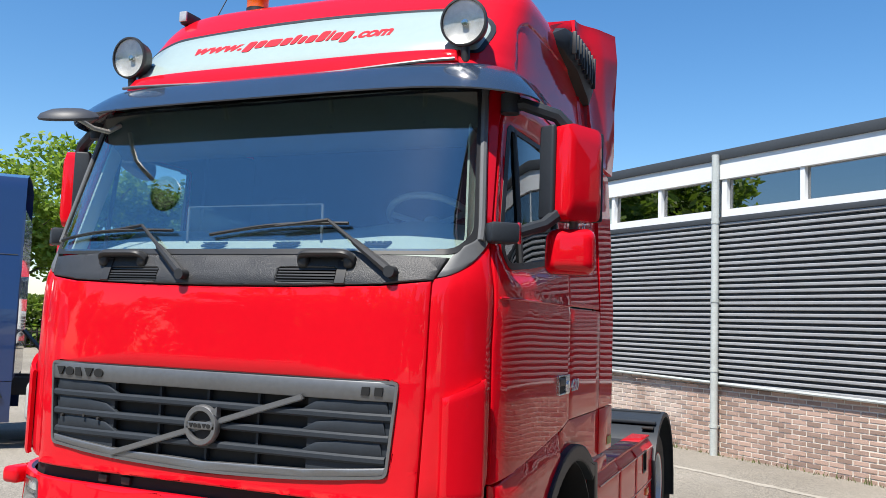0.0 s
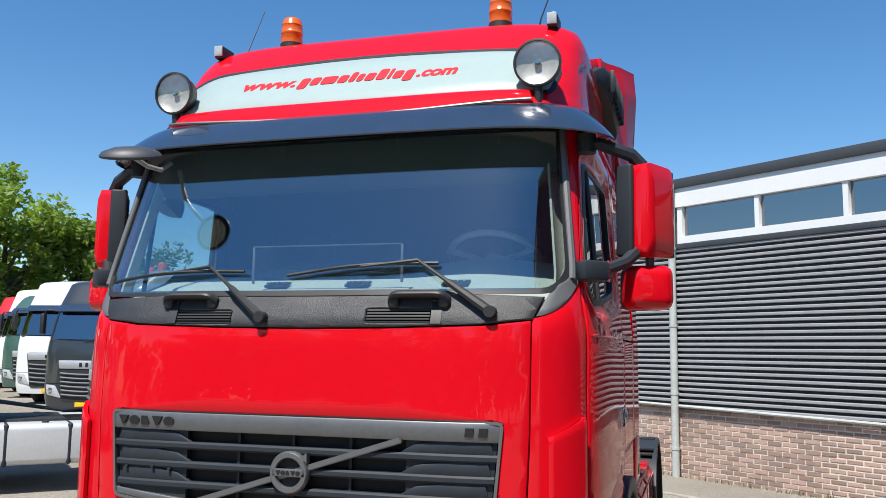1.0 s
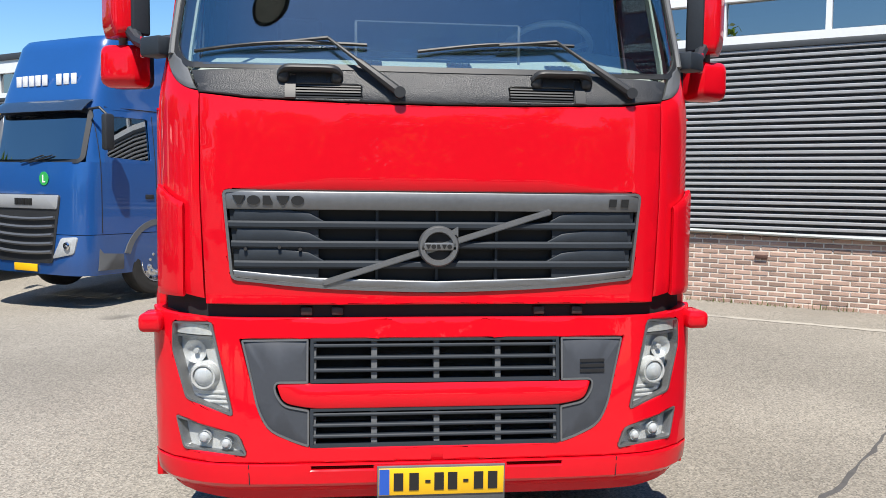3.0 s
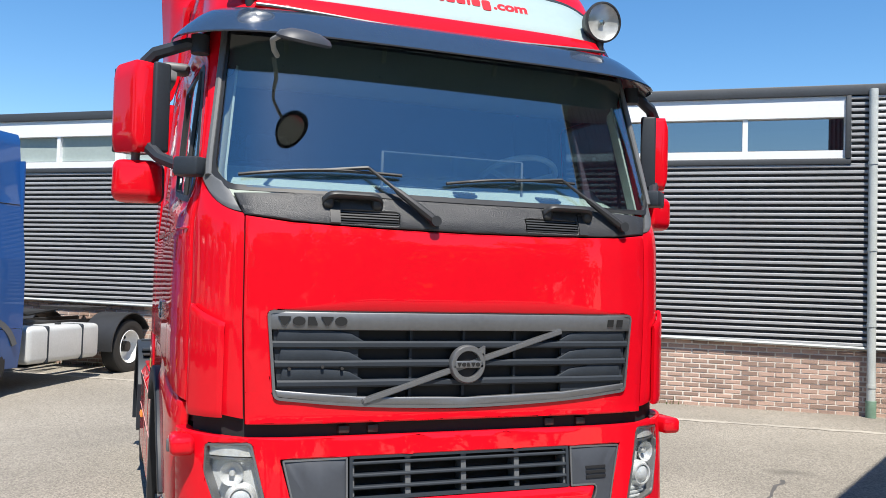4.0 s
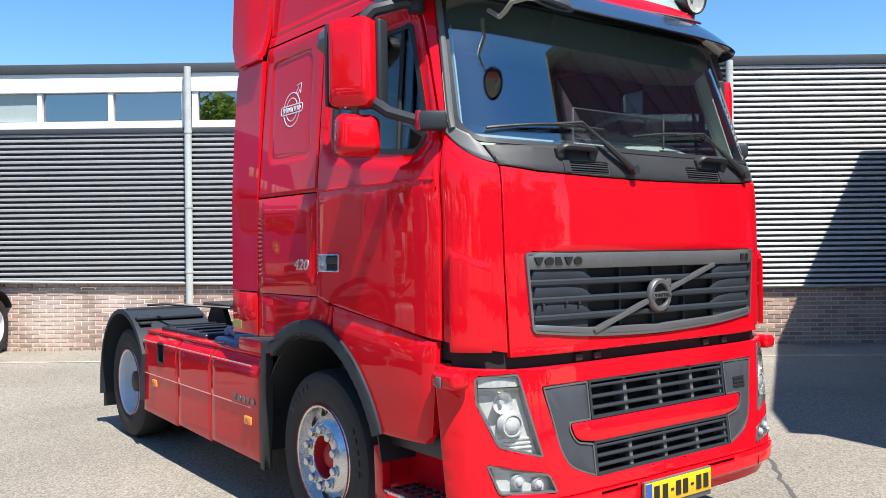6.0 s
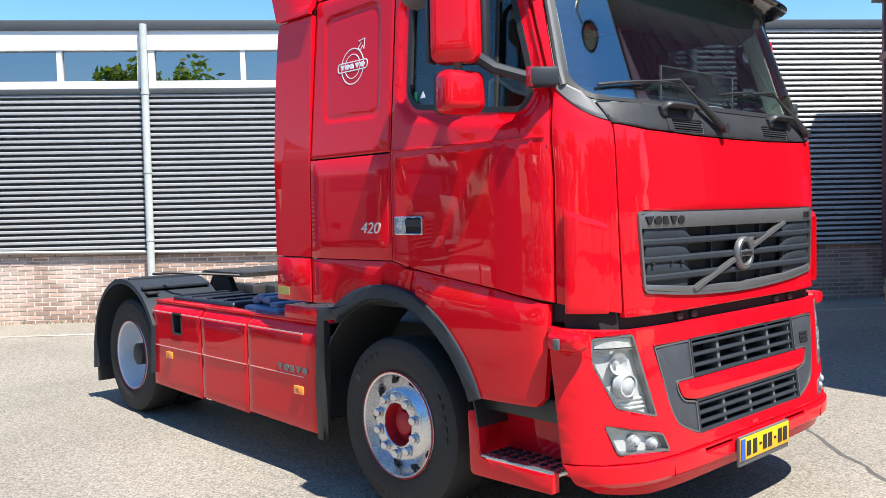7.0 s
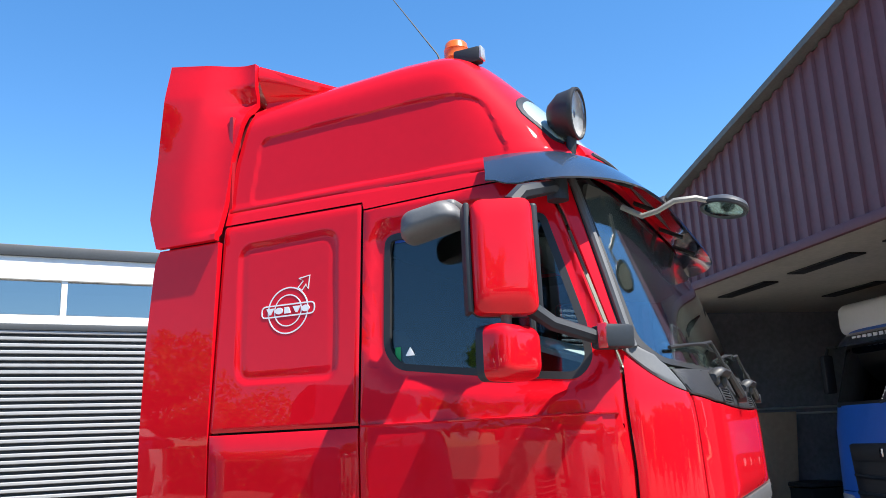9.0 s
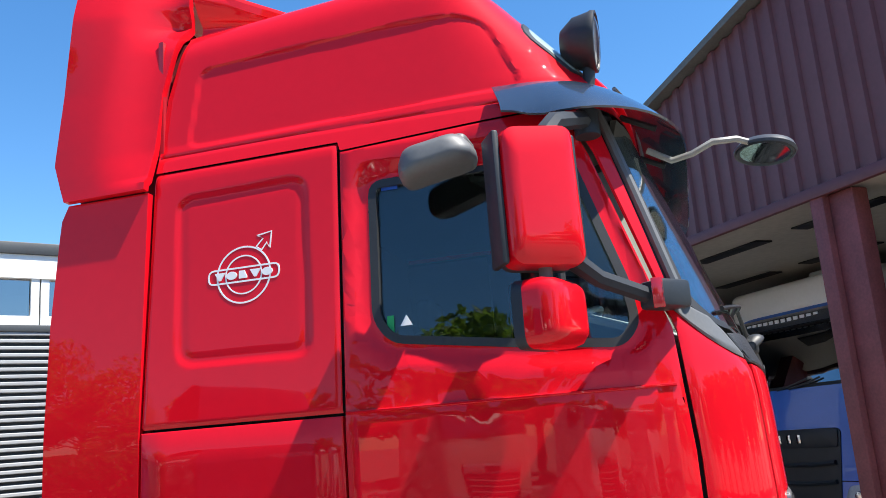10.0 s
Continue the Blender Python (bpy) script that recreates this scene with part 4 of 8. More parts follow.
# power figure on the side panel
cu = bpy.data.curves.new("power_number", "FONT")
cu.body, cu.size, cu.extrude, cu.shear, cu.offset = "420", 0.088, 0.003, 0.25, 0.0
tmp = new("tmp_text", cu)
bpy.context.view_layer.update()
me = bpy.data.meshes.new_from_object(tmp.evaluated_get(bpy.context.evaluated_depsgraph_get()))
bpy.data.objects.remove(tmp)
me.materials.append(mat("bright_trim", (0.72, 0.72, 0.72), 0.3, metal=0.4))
for sg in (-1, 1):
    ob = new("power_number", me)
    ob.parent = truck
    ob["label"] = "raised chrome figure 420"
    ob.matrix_world = (Matrix.Translation((-1.249, 1.615, 1.555)) @ Matrix(((0, 0, -1, 0), (-1, 0, 0, 0), (0, 1, 0, 0), (0, 0, 0, 1)))) if sg < 0 else (Matrix.Translation((1.249, 1.375, 1.552)) @ Matrix(((0, 0, 1, 0), (1, 0, 0, 0), (0, 1, 0, 0), (0, 0, 0, 1))))
    ob.scale = (1.28, 1.0, 1.0)

# roof: one shell over the cab
UPP = rounded([(0.672, 3.045), (1.962, 3.035), (1.922, 3.388), (0.90, 3.372), (0.79, 3.32)], [.06, .05, .06, .1, .08], 4)
ROOF_REAR = ((2.9, 3.27, 3.53, 3.72), (2.088, 2.060, 2.000, 1.950))
zs = [2.948, 2.956] + list(np.linspace(2.966, 3.446, 61)) + [3.48, 3.52, 3.55, 3.58, 3.60, 3.62, 3.64, 3.66, 3.68, 3.695, 3.705, 3.713, 3.718, 3.72]
rows = []
S1 = _len[-1]
for zrow in zs:
    r = []
    yr = float(np.interp(zrow, *ROOF_REAR)) if zrow < 3.6 else 2.075
    for s in list(np.linspace(0, 1.1, 14)) + list(np.linspace(1.16, S1, 60)) + list(np.linspace(S1 + 0.012, S1 + 1.25, 110)):
        z = zrow
        p = wrap(float(s), z)
        if zrow == 2.948 and 0.45 < p.y:
            z = 2.908 + 0.042 * (1.34 - p.y) if p.y < 1.345 else 2.943
            p = wrap(float(s), z)
        if s > S1 and p.y > yr - 0.002:
            p = Vector((skin_x(yr, z), yr, z))
        elif s > 1.15:
            d = -0.005 * math.exp(-((z - 2.985 - 0.02 * min(1, (p.y - .5))) / 0.007) ** 2)
            if 0.6 < p.y < 2.0 and z < 3.45:
                d -= 0.008 * smooth((edge_dist(UPP, p.y, z) + 0.004) / 0.009)
            p = wrap(float(s), z, d)
        zz = p.z - 0.16 * max(0, p.z - 3.44) - 0.055 * max(0, p.y - 1.2) * smooth((zrow - 3.0) / 0.6)
        r.append((p.x, p.y, zz))
    rows.append([(-x, y, z2) for x, y, z2 in reversed(r[1:])] + r)
bm = grid(rows)
top = [v for v in bm.verts if abs(v.co.z - (3.6752 - 0.055 * max(0, v.co.y - 1.2))) < 1e-4]
bmesh.ops.contextual_create(bm, geom=top)
bmesh.ops.dissolve_degenerate(bm, dist=1e-5, edges=bm.edges)
roof = part("roof_shell", bm, RED, truck, "red high roof with recessed side panels")
bm = bmesh.new()
box(bm, 0, 2.075, 2.44, 2.3, 0.02, 2.1)
part("cab_rear_wall", bm, mat("rear_wall_red", (0.35, 0.01, 0.02), 0.4, coat=0.5, vary=0.1), truck)
bm = bmesh.new()
box(bm, 0, 2.075, 3.55, 2.05, 0.02, 0.14)
part("cab_rear_wall", bm, RED, truck)
# roof spoiler over the rear
rows = []
for y, z, xw in ((1.58, 3.625, 0.84), (1.68, 3.65, 0.90), (1.80, 3.69, 0.97), (1.986, 3.772, 1.05), (2.12, 3.776, 1.075), (2.2, 3.778, 1.135), (2.365, 3.785, 1.232), (2.375, 3.77, 1.232), (2.34, 3.68, 1.20)):
    rows.append([(x, y, z + 0.004 * math.cos(3 * x)) for x in np.linspace(-xw, xw, 24)])
part("roof_spoiler", grid(rows, 0.03), RED, truck)
for sg in (1, -1):
    rows = []
    for u in np.linspace(0, 1, 14):
        y, x0, z0, x1, z1 = 1.984 - 0.40 * u, 1.05 - 0.21 * u, 3.772 - 0.142 * u, 1.0 - 0.13 * u, 3.555 + 0.045 * u
        rows.append([(sg * (x0 + (x1 - x0) * t ** 2 + (1 - u) * (0.014 * math.sin(math.pi * min(1, t / 0.5)) - 0.030 * math.exp(-((t - 0.78) / 0.14) ** 2))), y, z0 + (z1 - z0) * t) for t in np.linspace(0, 1, 13)])
    part("spoiler_cheek", grid(rows, 0.02), RED, truck)

# light box
SIGN = rounded([(-0.995, 3.125), (0.995, 3.125), (1.030, 3.29), (0.87, 3.385), (0, 3.435), (-0.87, 3.385), (-1.030, 3.29)], [.02, .02, .1, .1, .6, .1, .1])
lb = part("roof_light_box", sheet(SIGN, "f", off=0.006, thick=0.03, step=0.08), SIGNW, truck, "pale roof light box with a red web address")
part("light_box_seal", band(shrink(SIGN, -0.018), shrink(SIGN, 0.002), "f", 1, -0.01, 0.017), GREYPL, lb)
# address on the sign: its plain ends as letters, the name between them as bars


def lettering(name, body, size, bold, shear, material, parent, put, x0, z0, width):
    """Flat raised letters laid on a surface; put(a, b, d) gives the point."""
    cu = bpy.data.curves.new(name, "FONT")
    cu.body, cu.size, cu.extrude, cu.shear, cu.offset = body, size, 0.002, shear, bold
    ob = new(name, cu)
    bpy.context.view_layer.update()
    me = bpy.data.meshes.new_from_object(ob.evaluated_get(bpy.context.evaluated_depsgraph_get()))
    bpy.data.objects.remove(ob)
    lo, hi = min(v.co.x for v in me.vertices), max(v.co.x for v in me.vertices)
    k = width / (hi - lo)
    for v in me.vertices:
        v.co = put(x0 + (v.co.x - lo) * k, z0 + v.co.y, v.co.z)
    me.materials.append(material)
    ob = new(name, me)
    ob.parent = parent
    return ob


def bars(name, word, x0, z0, height, material, parent, put, depth=0.004, lean=0.18):
    """A name shown as plain leaning bars with rounded corners, one to a character; word holds (width, up, down)."""
    x = x0
    for w, up, down in word:
        z1, z2 = z0 - down * height, z0 + up * height
        g = 0.1 * height
        pl = rounded([(x + g + lean * (z1 - z0), z1), (x + w * height - g + lean * (z1 - z0), z1), (x + w * height - g + lean * (z2 - z0), z2), (x + g + lean * (z2 - z0), z2)], 0.28 * height, 3)
        bm = bmesh.new()
        prism(bm, pl, put, 0.0, depth)
        part(name, bm, material, parent)
        x += w * height
    return x


sign_at = lambda a, b, d: Vector((a, skin_y(a, b) - 0.0065 - d, b))
lettering("sign_letters", "www.", 0.088, 0.0035, 0.22, SIGNR, lb, sign_at, -0.617, 3.250, 0.305)
bars("sign_bar", [(1.12, 1, 0.4), (1.12, 1, 0), (1.72, 1, 0), (1.12, 1, 0), (0.8, 1.3, 0), (0.82, 1, 0), (1.12, 1, 0), (1.12, 1.4, 0), (0.52, 1.35, 0), (1.1, 1, 0), (1.12, 1, 0.4)], -0.300, 3.250, 0.0535, SIGNR, lb, sign_at)
lettering("sign_letters", ".com", 0.088, 0.0035, 0.22, SIGNR, lb, sign_at, 0.338, 3.250, 0.207)
STRIP = [(-0.935, 3.052), (-0.5, 3.024), (0, 3.015), (0.5, 3.024), (0.935, 3.052), (0.915, 3.117), (-0.915, 3.117)]
stp = part("sign_apron", sheet(STRIP, "f", off=0.03, thick=0.03, step=0.1), RED, truck)
bm = bmesh.new()
tube(bm, [(x, skin_y(x, 3.03) - 0.045, 3.016 + 0.036 * (abs(x) / 0.935) ** 2) for x in np.linspace(-0.935, 0.935, 25)], 0.008, 6)
part("apron_edge", bm, SILVER, stp)

# sun visor blade
rows = []
SV = s_of_y(0.56)
for j in range(9):
    t = j / 8
    r = []
    for k in range(61):
        s = -SV + 2 * SV * k / 60
        e = abs(s) / SV
        zt = 3.045 - 0.01 * (1 - e ** 3)
        zb = 2.868 + 0.012 * (1 - e ** 2) + 0.045 * smooth((e - 0.90) / 0.10)
        z = zt + (zb - zt) * t
        r.append(wrap(s, z, (0.035 + 0.135 * t ** 0.8) * (1 - 0.40 * smooth((e - 0.78) / 0.22))))
    rows.append(r)
part("sun_visor", grid(rows, 0.008), VISOR, truck, "glossy smoked sun visor")
for x in (-0.8, -0.3, 0.3, 0.8):
    bm = bmesh.new()
    tube(bm, [(x, skin_y(x, 2.99), 2.99), (x, skin_y(x, 2.93) - 0.10, 2.925)], 0.012, 6)
    part("visor_bracket", bm, BLACK, truck)

# round spot lamps
for sg in (1, -1):
    n = Vector((sg * 0.02, -1, -0.10)).normalized()
    mm = Matrix.Translation((sg * 0.953, 0.448, 3.236)) @ n.to_track_quat("Z", "Y").to_matrix().to_4x4()
    bm = bmesh.new()
    lathe(bm, [(0, -0.105), (0.05, -0.10), (0.092, -0.055), (0.106, 0.0), (0.112, 0.012), (0.110, 0.026), (0.101, 0.028), (0.100, 0.018)], mm, 36)
    sl = part("spot_lamp", bm, BLACK, truck, "round roof spot lamp with a glass lens")
    bm = bmesh.new()
    lathe(bm, [(0.101, 0.016), (0.08, 0.004), (0.04, -0.008), (0, -0.012)], mm, 36)
    part("reflector", bm, mat("dulled_reflector", (0.68, 0.68, 0.66), 0.34, metal=0.4, vary=0.3, scale=30) if sg > 0 else bpy.data.materials["dulled_reflector"], sl)
    bm = bmesh.new()
    lathe(bm, [(0.016, -0.012), (0.016, 0.006), (0, 0.009)], mm, 16)
    part("bulb_shield", bm, CHROME, sl)
    bm = bmesh.new()
    lathe(bm, [(0.101, 0.020), (0.07, 0.030), (0, 0.036)], mm, 36)
    cv = part("lens", bm, FLUTED, sl)
    cv.visible_shadow = False
    bm = bmesh.new()
    cyl(bm, (sg * 0.953, 0.46, 3.14), (sg * 0.953, 0.47, 3.06), 0.022, seg=12)
    part("lamp_foot", bm, BLACK, sl)
    # beacon, roof marker, aerial
    zb = 3.70
    bm = bmesh.new()
    lathe(bm, [(0.066, -0.03), (0.066, 0.022), (0.058, 0.026)], Matrix.Translation((sg * 0.63, 1.10, zb - 0.02)), 24)
    bc = part("beacon", bm, BLACK, truck, "amber rotating beacon")
    bm = bmesh.new()
    lathe(bm, [(0.064, 0.010), (0.063, 0.062), (0.066, 0.066), (0.066, 0.074), (0.062, 0.079), (0.061, 0.118), (0.063, 0.122), (0.059, 0.130), (0.054, 0.154), (0.046, 0.163), (0, 0.165)], Matrix.Translation((sg * 0.63, 1.10, zb - 0.005)), 28)
    part("beacon_dome", bm, AMBER, bc)
    bm = bmesh.new()
    box(bm, sg * 0.955, 0.905, 3.60, 0.055, 0.13, 0.075, 0.012)
    rm = part("roof_marker_lamp", bm, BLACK, truck)
    bm = bmesh.new()
    box(bm, sg * 0.955, 0.838, 3.605, 0.05, 0.012, 0.06, 0.003)
    part("marker_lens", bm, LENS, rm)
bm = bmesh.new()
tube(bm, [(-0.90, 1.05, 3.60), (-0.905, 1.08, 3.68), (-0.925, 1.30, 4.02)], [0.008, 0.004, 0.0025], 6)
part("aerial", bm, INK, truck)
bm = bmesh.new()
tube(bm, [(0.84, 1.1, 3.64), (0.85, 1.12, 3.72), (0.93, 1.22, 4.02)], [0.008, 0.004, 0.0025], 6)
part("aerial", bm, INK, truck)
# air intake scoop high on the far side
bm = bmesh.new()
rows = []
for y, zt, zb2, o in ((1.42, 3.50, 3.46, 0.0), (1.50, 3.555, 3.42, 0.07), (1.72, 3.575, 3.36, 0.11), (1.96, 3.57, 3.26, 0.12), (2.06, 3.55, 3.24, 0.10)):
    rows.append([(1.09 + o * q, y, zt + (zb2 - zt) * t) for t, q in ((0, 0), (0.04, 0.8), (0.3, 1), (0.7, 0.95), (0.96, 0.7), (1, 0))])
sc = part("air_intake_scoop", grid(rows, 0.02), BLACK, truck, "black ribbed air intake scoop")
for k in range(8):
    y = 1.54 + k * 0.062
    bm = bmesh.new()
    box(bm, 1.190 + k * 0.0022, y, 3.475 - k * 0.008, 0.024, 0.016, 0.13 + 0.008 * k, 0.004)
    part("scoop_rib", bm, BLACK, sc)


# ---- wheels, chassis and rear of the tractor ----
def wheel(parent, x, y, z, sg, r=0.5, width=0.30, front=True, rim_mat=None, hub_mat=None, seg=40):
    """One wheel: tyre, rim, hub and nuts; sg is the side it faces."""
    mm = Matrix.Translation((x, y, z)) @ Euler((0, sg * radians(90), 0)).to_matrix().to_4x4()
    k = r / 0.5
    h = width / 2
    bm = bmesh.new()
    lathe(bm, [(0.30 * k, -h + .02), (0.33 * k, -h), (0.44 * k, -h), (0.485 * k, -h + .02), (0.50 * k, -h + .05), (0.50 * k, h - .05), (0.487 * k, h - .018), (0.455 * k, h), (0.44 * k, h - .002), (0.40 * k, h + .006), (0.345 * k, h + .002), (0.305 * k, h - .014)], mm, seg)
    w = part("wheel", bm, RUBBER, parent, "truck wheel with a black tyre")
    bm = bmesh.new()
    if front:
        lathe(bm, [(0.305 * k, h - .014), (0.298 * k, h - .002), (0.287 * k, h - .006), (0.275 * k, h - .05), (0.262 * k, h - .075), (0.225 * k, h - .05), (0.20 * k, h - 0.015), (0.19 * k, h - .01), (0.125 * k, h - .01), (0.118 * k, h - .02)], mm, seg)
    else:
        lathe(bm, [(0.305 * k, h - .014), (0.298 * k, h - .002), (0.285 * k, h - .01), (0.272 * k, h - .07), (0.262 * k, h - .17), (0.235 * k, h - .20), (0.12 * k, h - .205), (0.10 * k, h - .19)], mm, seg)
    part("rim", bm, rim_mat or ALU, w)
    if front:
        for i in range(10):
            an = 2 * math.pi * (i + 0.5) / 10
            bm = bmesh.new()
            lathe(bm, [(0.028 * k, 0), (0.020 * k, 0.004), (0, 0.004)], mm @ Matrix.Translation((0.243 * k * math.cos(an), 0.243 * k * math.sin(an), h - .060)), 10)
            part("rim_hole", bm, SEAM, w)
            an += 2 * math.pi / 20
            bm = bmesh.new()
            lathe(bm, [(0.034 * k, 0.001), (0.033 * k, 0.006), (0.026 * k, 0.006), (0.025 * k, 0.026), (0.020 * k, 0.031), (0, 0.032)], mm @ Matrix.Translation((0.162 * k * math.cos(an), 0.162 * k * math.sin(an), h - .010)), 10)
            part("wheel_nut", bm, ALU, w)
        bm = bmesh.new()
        lathe(bm, [(0.119 * k, h - .015), (0.112 * k, h - .09), (0.075 * k, h - .095), (0.068 * k, h - .055), (0.055 * k, h - .045), (0, h - .043)], mm, 24)
        part("hub", bm, hub_mat or DULLRED, w)
    else:
        bm = bmesh.new()
        lathe(bm, [(0.10 * k, h - .19), (0.095 * k, h - .06), (0.07 * k, h - .05), (0, h - .05)], mm, 20)
        part("hub", bm, hub_mat or STEEL, w)
        for i in range(5):
            an = 2 * math.pi * i / 5
            bm = bmesh.new()
            lathe(bm, [(0.035 * k, 0), (0.03 * k, 0.005), (0, 0.005)], mm @ Matrix.Translation((0.19 * k * math.cos(an), 0.19 * k * math.sin(an), h - .203)), 12)
            part("rim_hole", bm, SEAM, w)
    return w


for sg in (-1, 1):
    fw = wheel(truck, sg * 1.045, 1.405, 0.49, sg, 0.49, 0.31, True)
    rw = wheel(truck, sg * 1.06, 4.93, 0.50, sg, 0.485, 0.28, False, mat("grey_blue_rim", (0.62, 0.67, 0.72), 0.35, metal=0.3, vary=0.1, scale=8))
    wheel(truck, sg * 0.74, 4.93, 0.50, sg, 0.485, 0.28, False)
    for w2, xf in ((fw, 1.205), (rw, 1.205)):
        yy, zz, kk = (1.405, 0.49, 0.98) if w2 is fw else (4.93, 0.50, 0.97)
        mm = Matrix.Translation((sg * 1.195, yy, zz)) @ Euler((0, sg * radians(90), 0)).to_matrix().to_4x4()
        bm = bmesh.new()
        lathe(bm, [(0.307 * kk, 0.0), (0.303 * kk, 0.006), (0.298 * kk, 0.004)], mm, 40)
        part("rim_edge_line", bm, DULLRED, w2)
    # raised maker blocks on the tyre wall
    for a0 in (35, 150, 265):
        for i in range(5):
            an = radians(a0 + i * 8)
            mm = Matrix.Translation((sg * 1.2025, 1.405 + 0.40 * math.cos(an), 0.49 + 0.40 * math.sin(an))) @ Euler((an - math.pi / 2, 0, 0)).to_matrix().to_4x4()
            bm = bmesh.new()
            box(bm, 0, 0, 0, 0.008, 0.032, 0.042, 0.002, mm)
            part("tyre_block", bm, mat("tyre_mark", (0.05, 0.05, 0.05), 0.7) if a0 == 35 and i == 0 and sg == -1 else RUBBER, fw)
    # skirt, in three panels
    skirt_at = lambda a, b, d, sg=sg: Vector((sg * (1.232 + d - 0.05 * smooth((b - 0.93) / 0.08)), a, b))
    hole = rect(3.892, 4.045, 0.765, 0.930, .01)
    for k, (y0, y1) in enumerate(((2.105, 2.928), (2.934, 3.590), (3.598, 4.40))):
        sk = part("side_skirt", sheet([(y0, 0.318), (y1, 0.335), (y1, 1.0), (y0, 0.99)], "", sg, off=0.0, thick=0.03, step=0.08, rim=0.002, at=skirt_at, holes=[hole] if k == 2 else (), disp=lambda a, b: -0.004 * smooth((0.650 - b) / 0.010) - 0.003 * smooth((b - 0.925) / 0.006)), RED, truck, "red side skirt panel")
        bm = bmesh.new()
        box(bm, sg * 1.236, (y0 + y1) / 2 + (0.06 if k == 0 else 0), 0.925, 0.004, y1 - y0 - 0.02 - (0.15 if k == 0 else 0), 0.009)
        stripe = bpy.data.materials.get("pale_red_line") or mat("pale_red_line", (0.70, 0.36, 0.34), 0.4)
        part("skirt_stripe", bm, stripe, sk)
        # pale strip along the lower crease: its highlight, put in as colour
        bm = bmesh.new()
        box(bm, sg * 1.2312, (y0 + y1) / 2 + (0.06 if k == 0 else 0), 0.653, 0.004, y1 - y0 - 0.02 - (0.15 if k == 0 else 0), 0.006)
        part("skirt_stripe", bm, stripe, sk)
        bm = bmesh.new()
        box(bm, sg * 1.13, (y0 + y1) / 2, 1.0, 0.15, y1 - y0, 0.02, 0.006)
        part("skirt_top", bm, RED, sk)
        if k == 0:
            letter_blocks(sk, "mark_block", SILVER, 2.20, 2.55, 0.672, 0.715, 5, 0.004, "flatside", sg, gap=0.12, off=-0.012)
        if k in (0, 2):
            yc, zc = (2.312, 0.565) if k == 0 else (4.12, 0.592)
            bm = bmesh.new()
            box(bm, sg * 1.228, yc, zc, 0.026, 0.105, 0.055, 0.008)
            ind = part("side_marker", bm, ORANGE, sk, "small orange side marker lamp")
            bm = bmesh.new()
            box(bm, sg * 1.242, yc, zc, 0.006, 0.03, 0.03, 0.002)
            part("marker_core", bm, AMBER, ind)
        if k == 2:
            part("recess_frame", band(hole, shrink(hole, 0.012), "", sg, -0.06, 0.066, at=skirt_at), BLACK, sk)
            part("recess", sheet(hole, "", sg, off=-0.07, thick=0.01, step=0.3, rim=0, at=skirt_at), SEAM, sk)
    # top of the skirt next to the cab
    bm = bmesh.new()
    box(bm, sg * 1.10, 2.22, 1.055, 0.26, 0.50, 0.09, 0.02)
    part("skirt_cap", bm, RED, truck)
    # rear mudguard
    rows = []
    prof = [(5.62, 0.32), (5.60, 0.55)] + [(4.93 + 0.66 * math.cos(t), 0.50 + 0.655 * math.sin(t)) for t in np.linspace(radians(18), radians(152), 18)] + [(4.37, 0.62), (4.385, 0.42)]
    for x in (1.262, 1.258, 1.22, 0.60):
        dz = -0.05 if x > 1.26 else 0
        rows.append([(sg * x, 4.93 + (y - 4.93) * (1 + dz * 0.9), 0.5 + (z - 0.5) * (1 + dz * 1.2)) for y, z in prof])
    mg = part("rear_mudguard", grid(rows, 0.012), GREYPL, truck, "black plastic mudguard over the rear wheel")
    for k, yy in enumerate((4.60, 4.86, 5.15)):
        bm = bmesh.new()
        box(bm, sg * 0.93, yy, 1.155 - 0.6 * abs(yy - 4.93) ** 2, 0.60, 0.05, 0.03, 0.01)
        part("mudguard_rib", bm, GREYPL, mg)
    for yy in (4.55, 4.72):
        bm = bmesh.new()
        box(bm, sg * 1.17, yy, 1.145 - abs(yy - 4.93) * 0.25, 0.10, 0.09, 0.02, 0.006, None)
        part("reflector_pad", bm, STEEL, mg)
    bm = bmesh.new()
    box(bm, sg * 0.93, 5.625, 0.36, 0.58, 0.012, 0.34, 0.004)
    part("mud_flap", bm, BLACK, mg)
    # chassis rail
    bm = bmesh.new()
    box(bm, sg * 0.40, 3.2, 0.82, 0.08, 5.6, 0.28, 0.01)
    part("chassis_rail", bm, STEEL, truck)
# deck between rails, tank covers, hoses, fifth wheel
bm = bmesh.new()
box(bm, 0, 3.35, 0.955, 2.10, 1.9, 0.03, 0.006)
part("catwalk", bm, STEEL, truck, "dark metal catwalk behind the cab")
for k in range(9):
    bm = bmesh.new()
    box(bm, -0.62, 2.70 + k * 0.17, 0.978, 0.9, 0.03, 0.02, 0.005)
    part("catwalk_bar", bm, STEEL, truck)
bm = bmesh.new()
box(bm, -0.90, 3.78, 1.01, 0.46, 0.95, 0.07, 0.025, None, 3)
tank_cover = part("tank_cover", bm, mat("blue_black_cover", (0.014, 0.017, 0.026), 0.35, vary=0.25, scale=8), truck, "blue-black plastic cover over the tank")
for y in (3.45, 3.70, 3.95, 4.15):
    bm = bmesh.new()
    box(bm, -0.90, y, 1.05, 0.42, 0.035, 0.016, 0.006)
    part("cover_rib", bm, bpy.data.materials["blue_black_cover"], tank_cover)
bm = bmesh.new()
box(bm, -0.93, 2.98, 1.00, 0.34, 0.46, 0.07, 0.03, None, 3)
cv = part("battery_cover", bm, COOLBLUE, truck, "bluish-grey ribbed plastic cover")
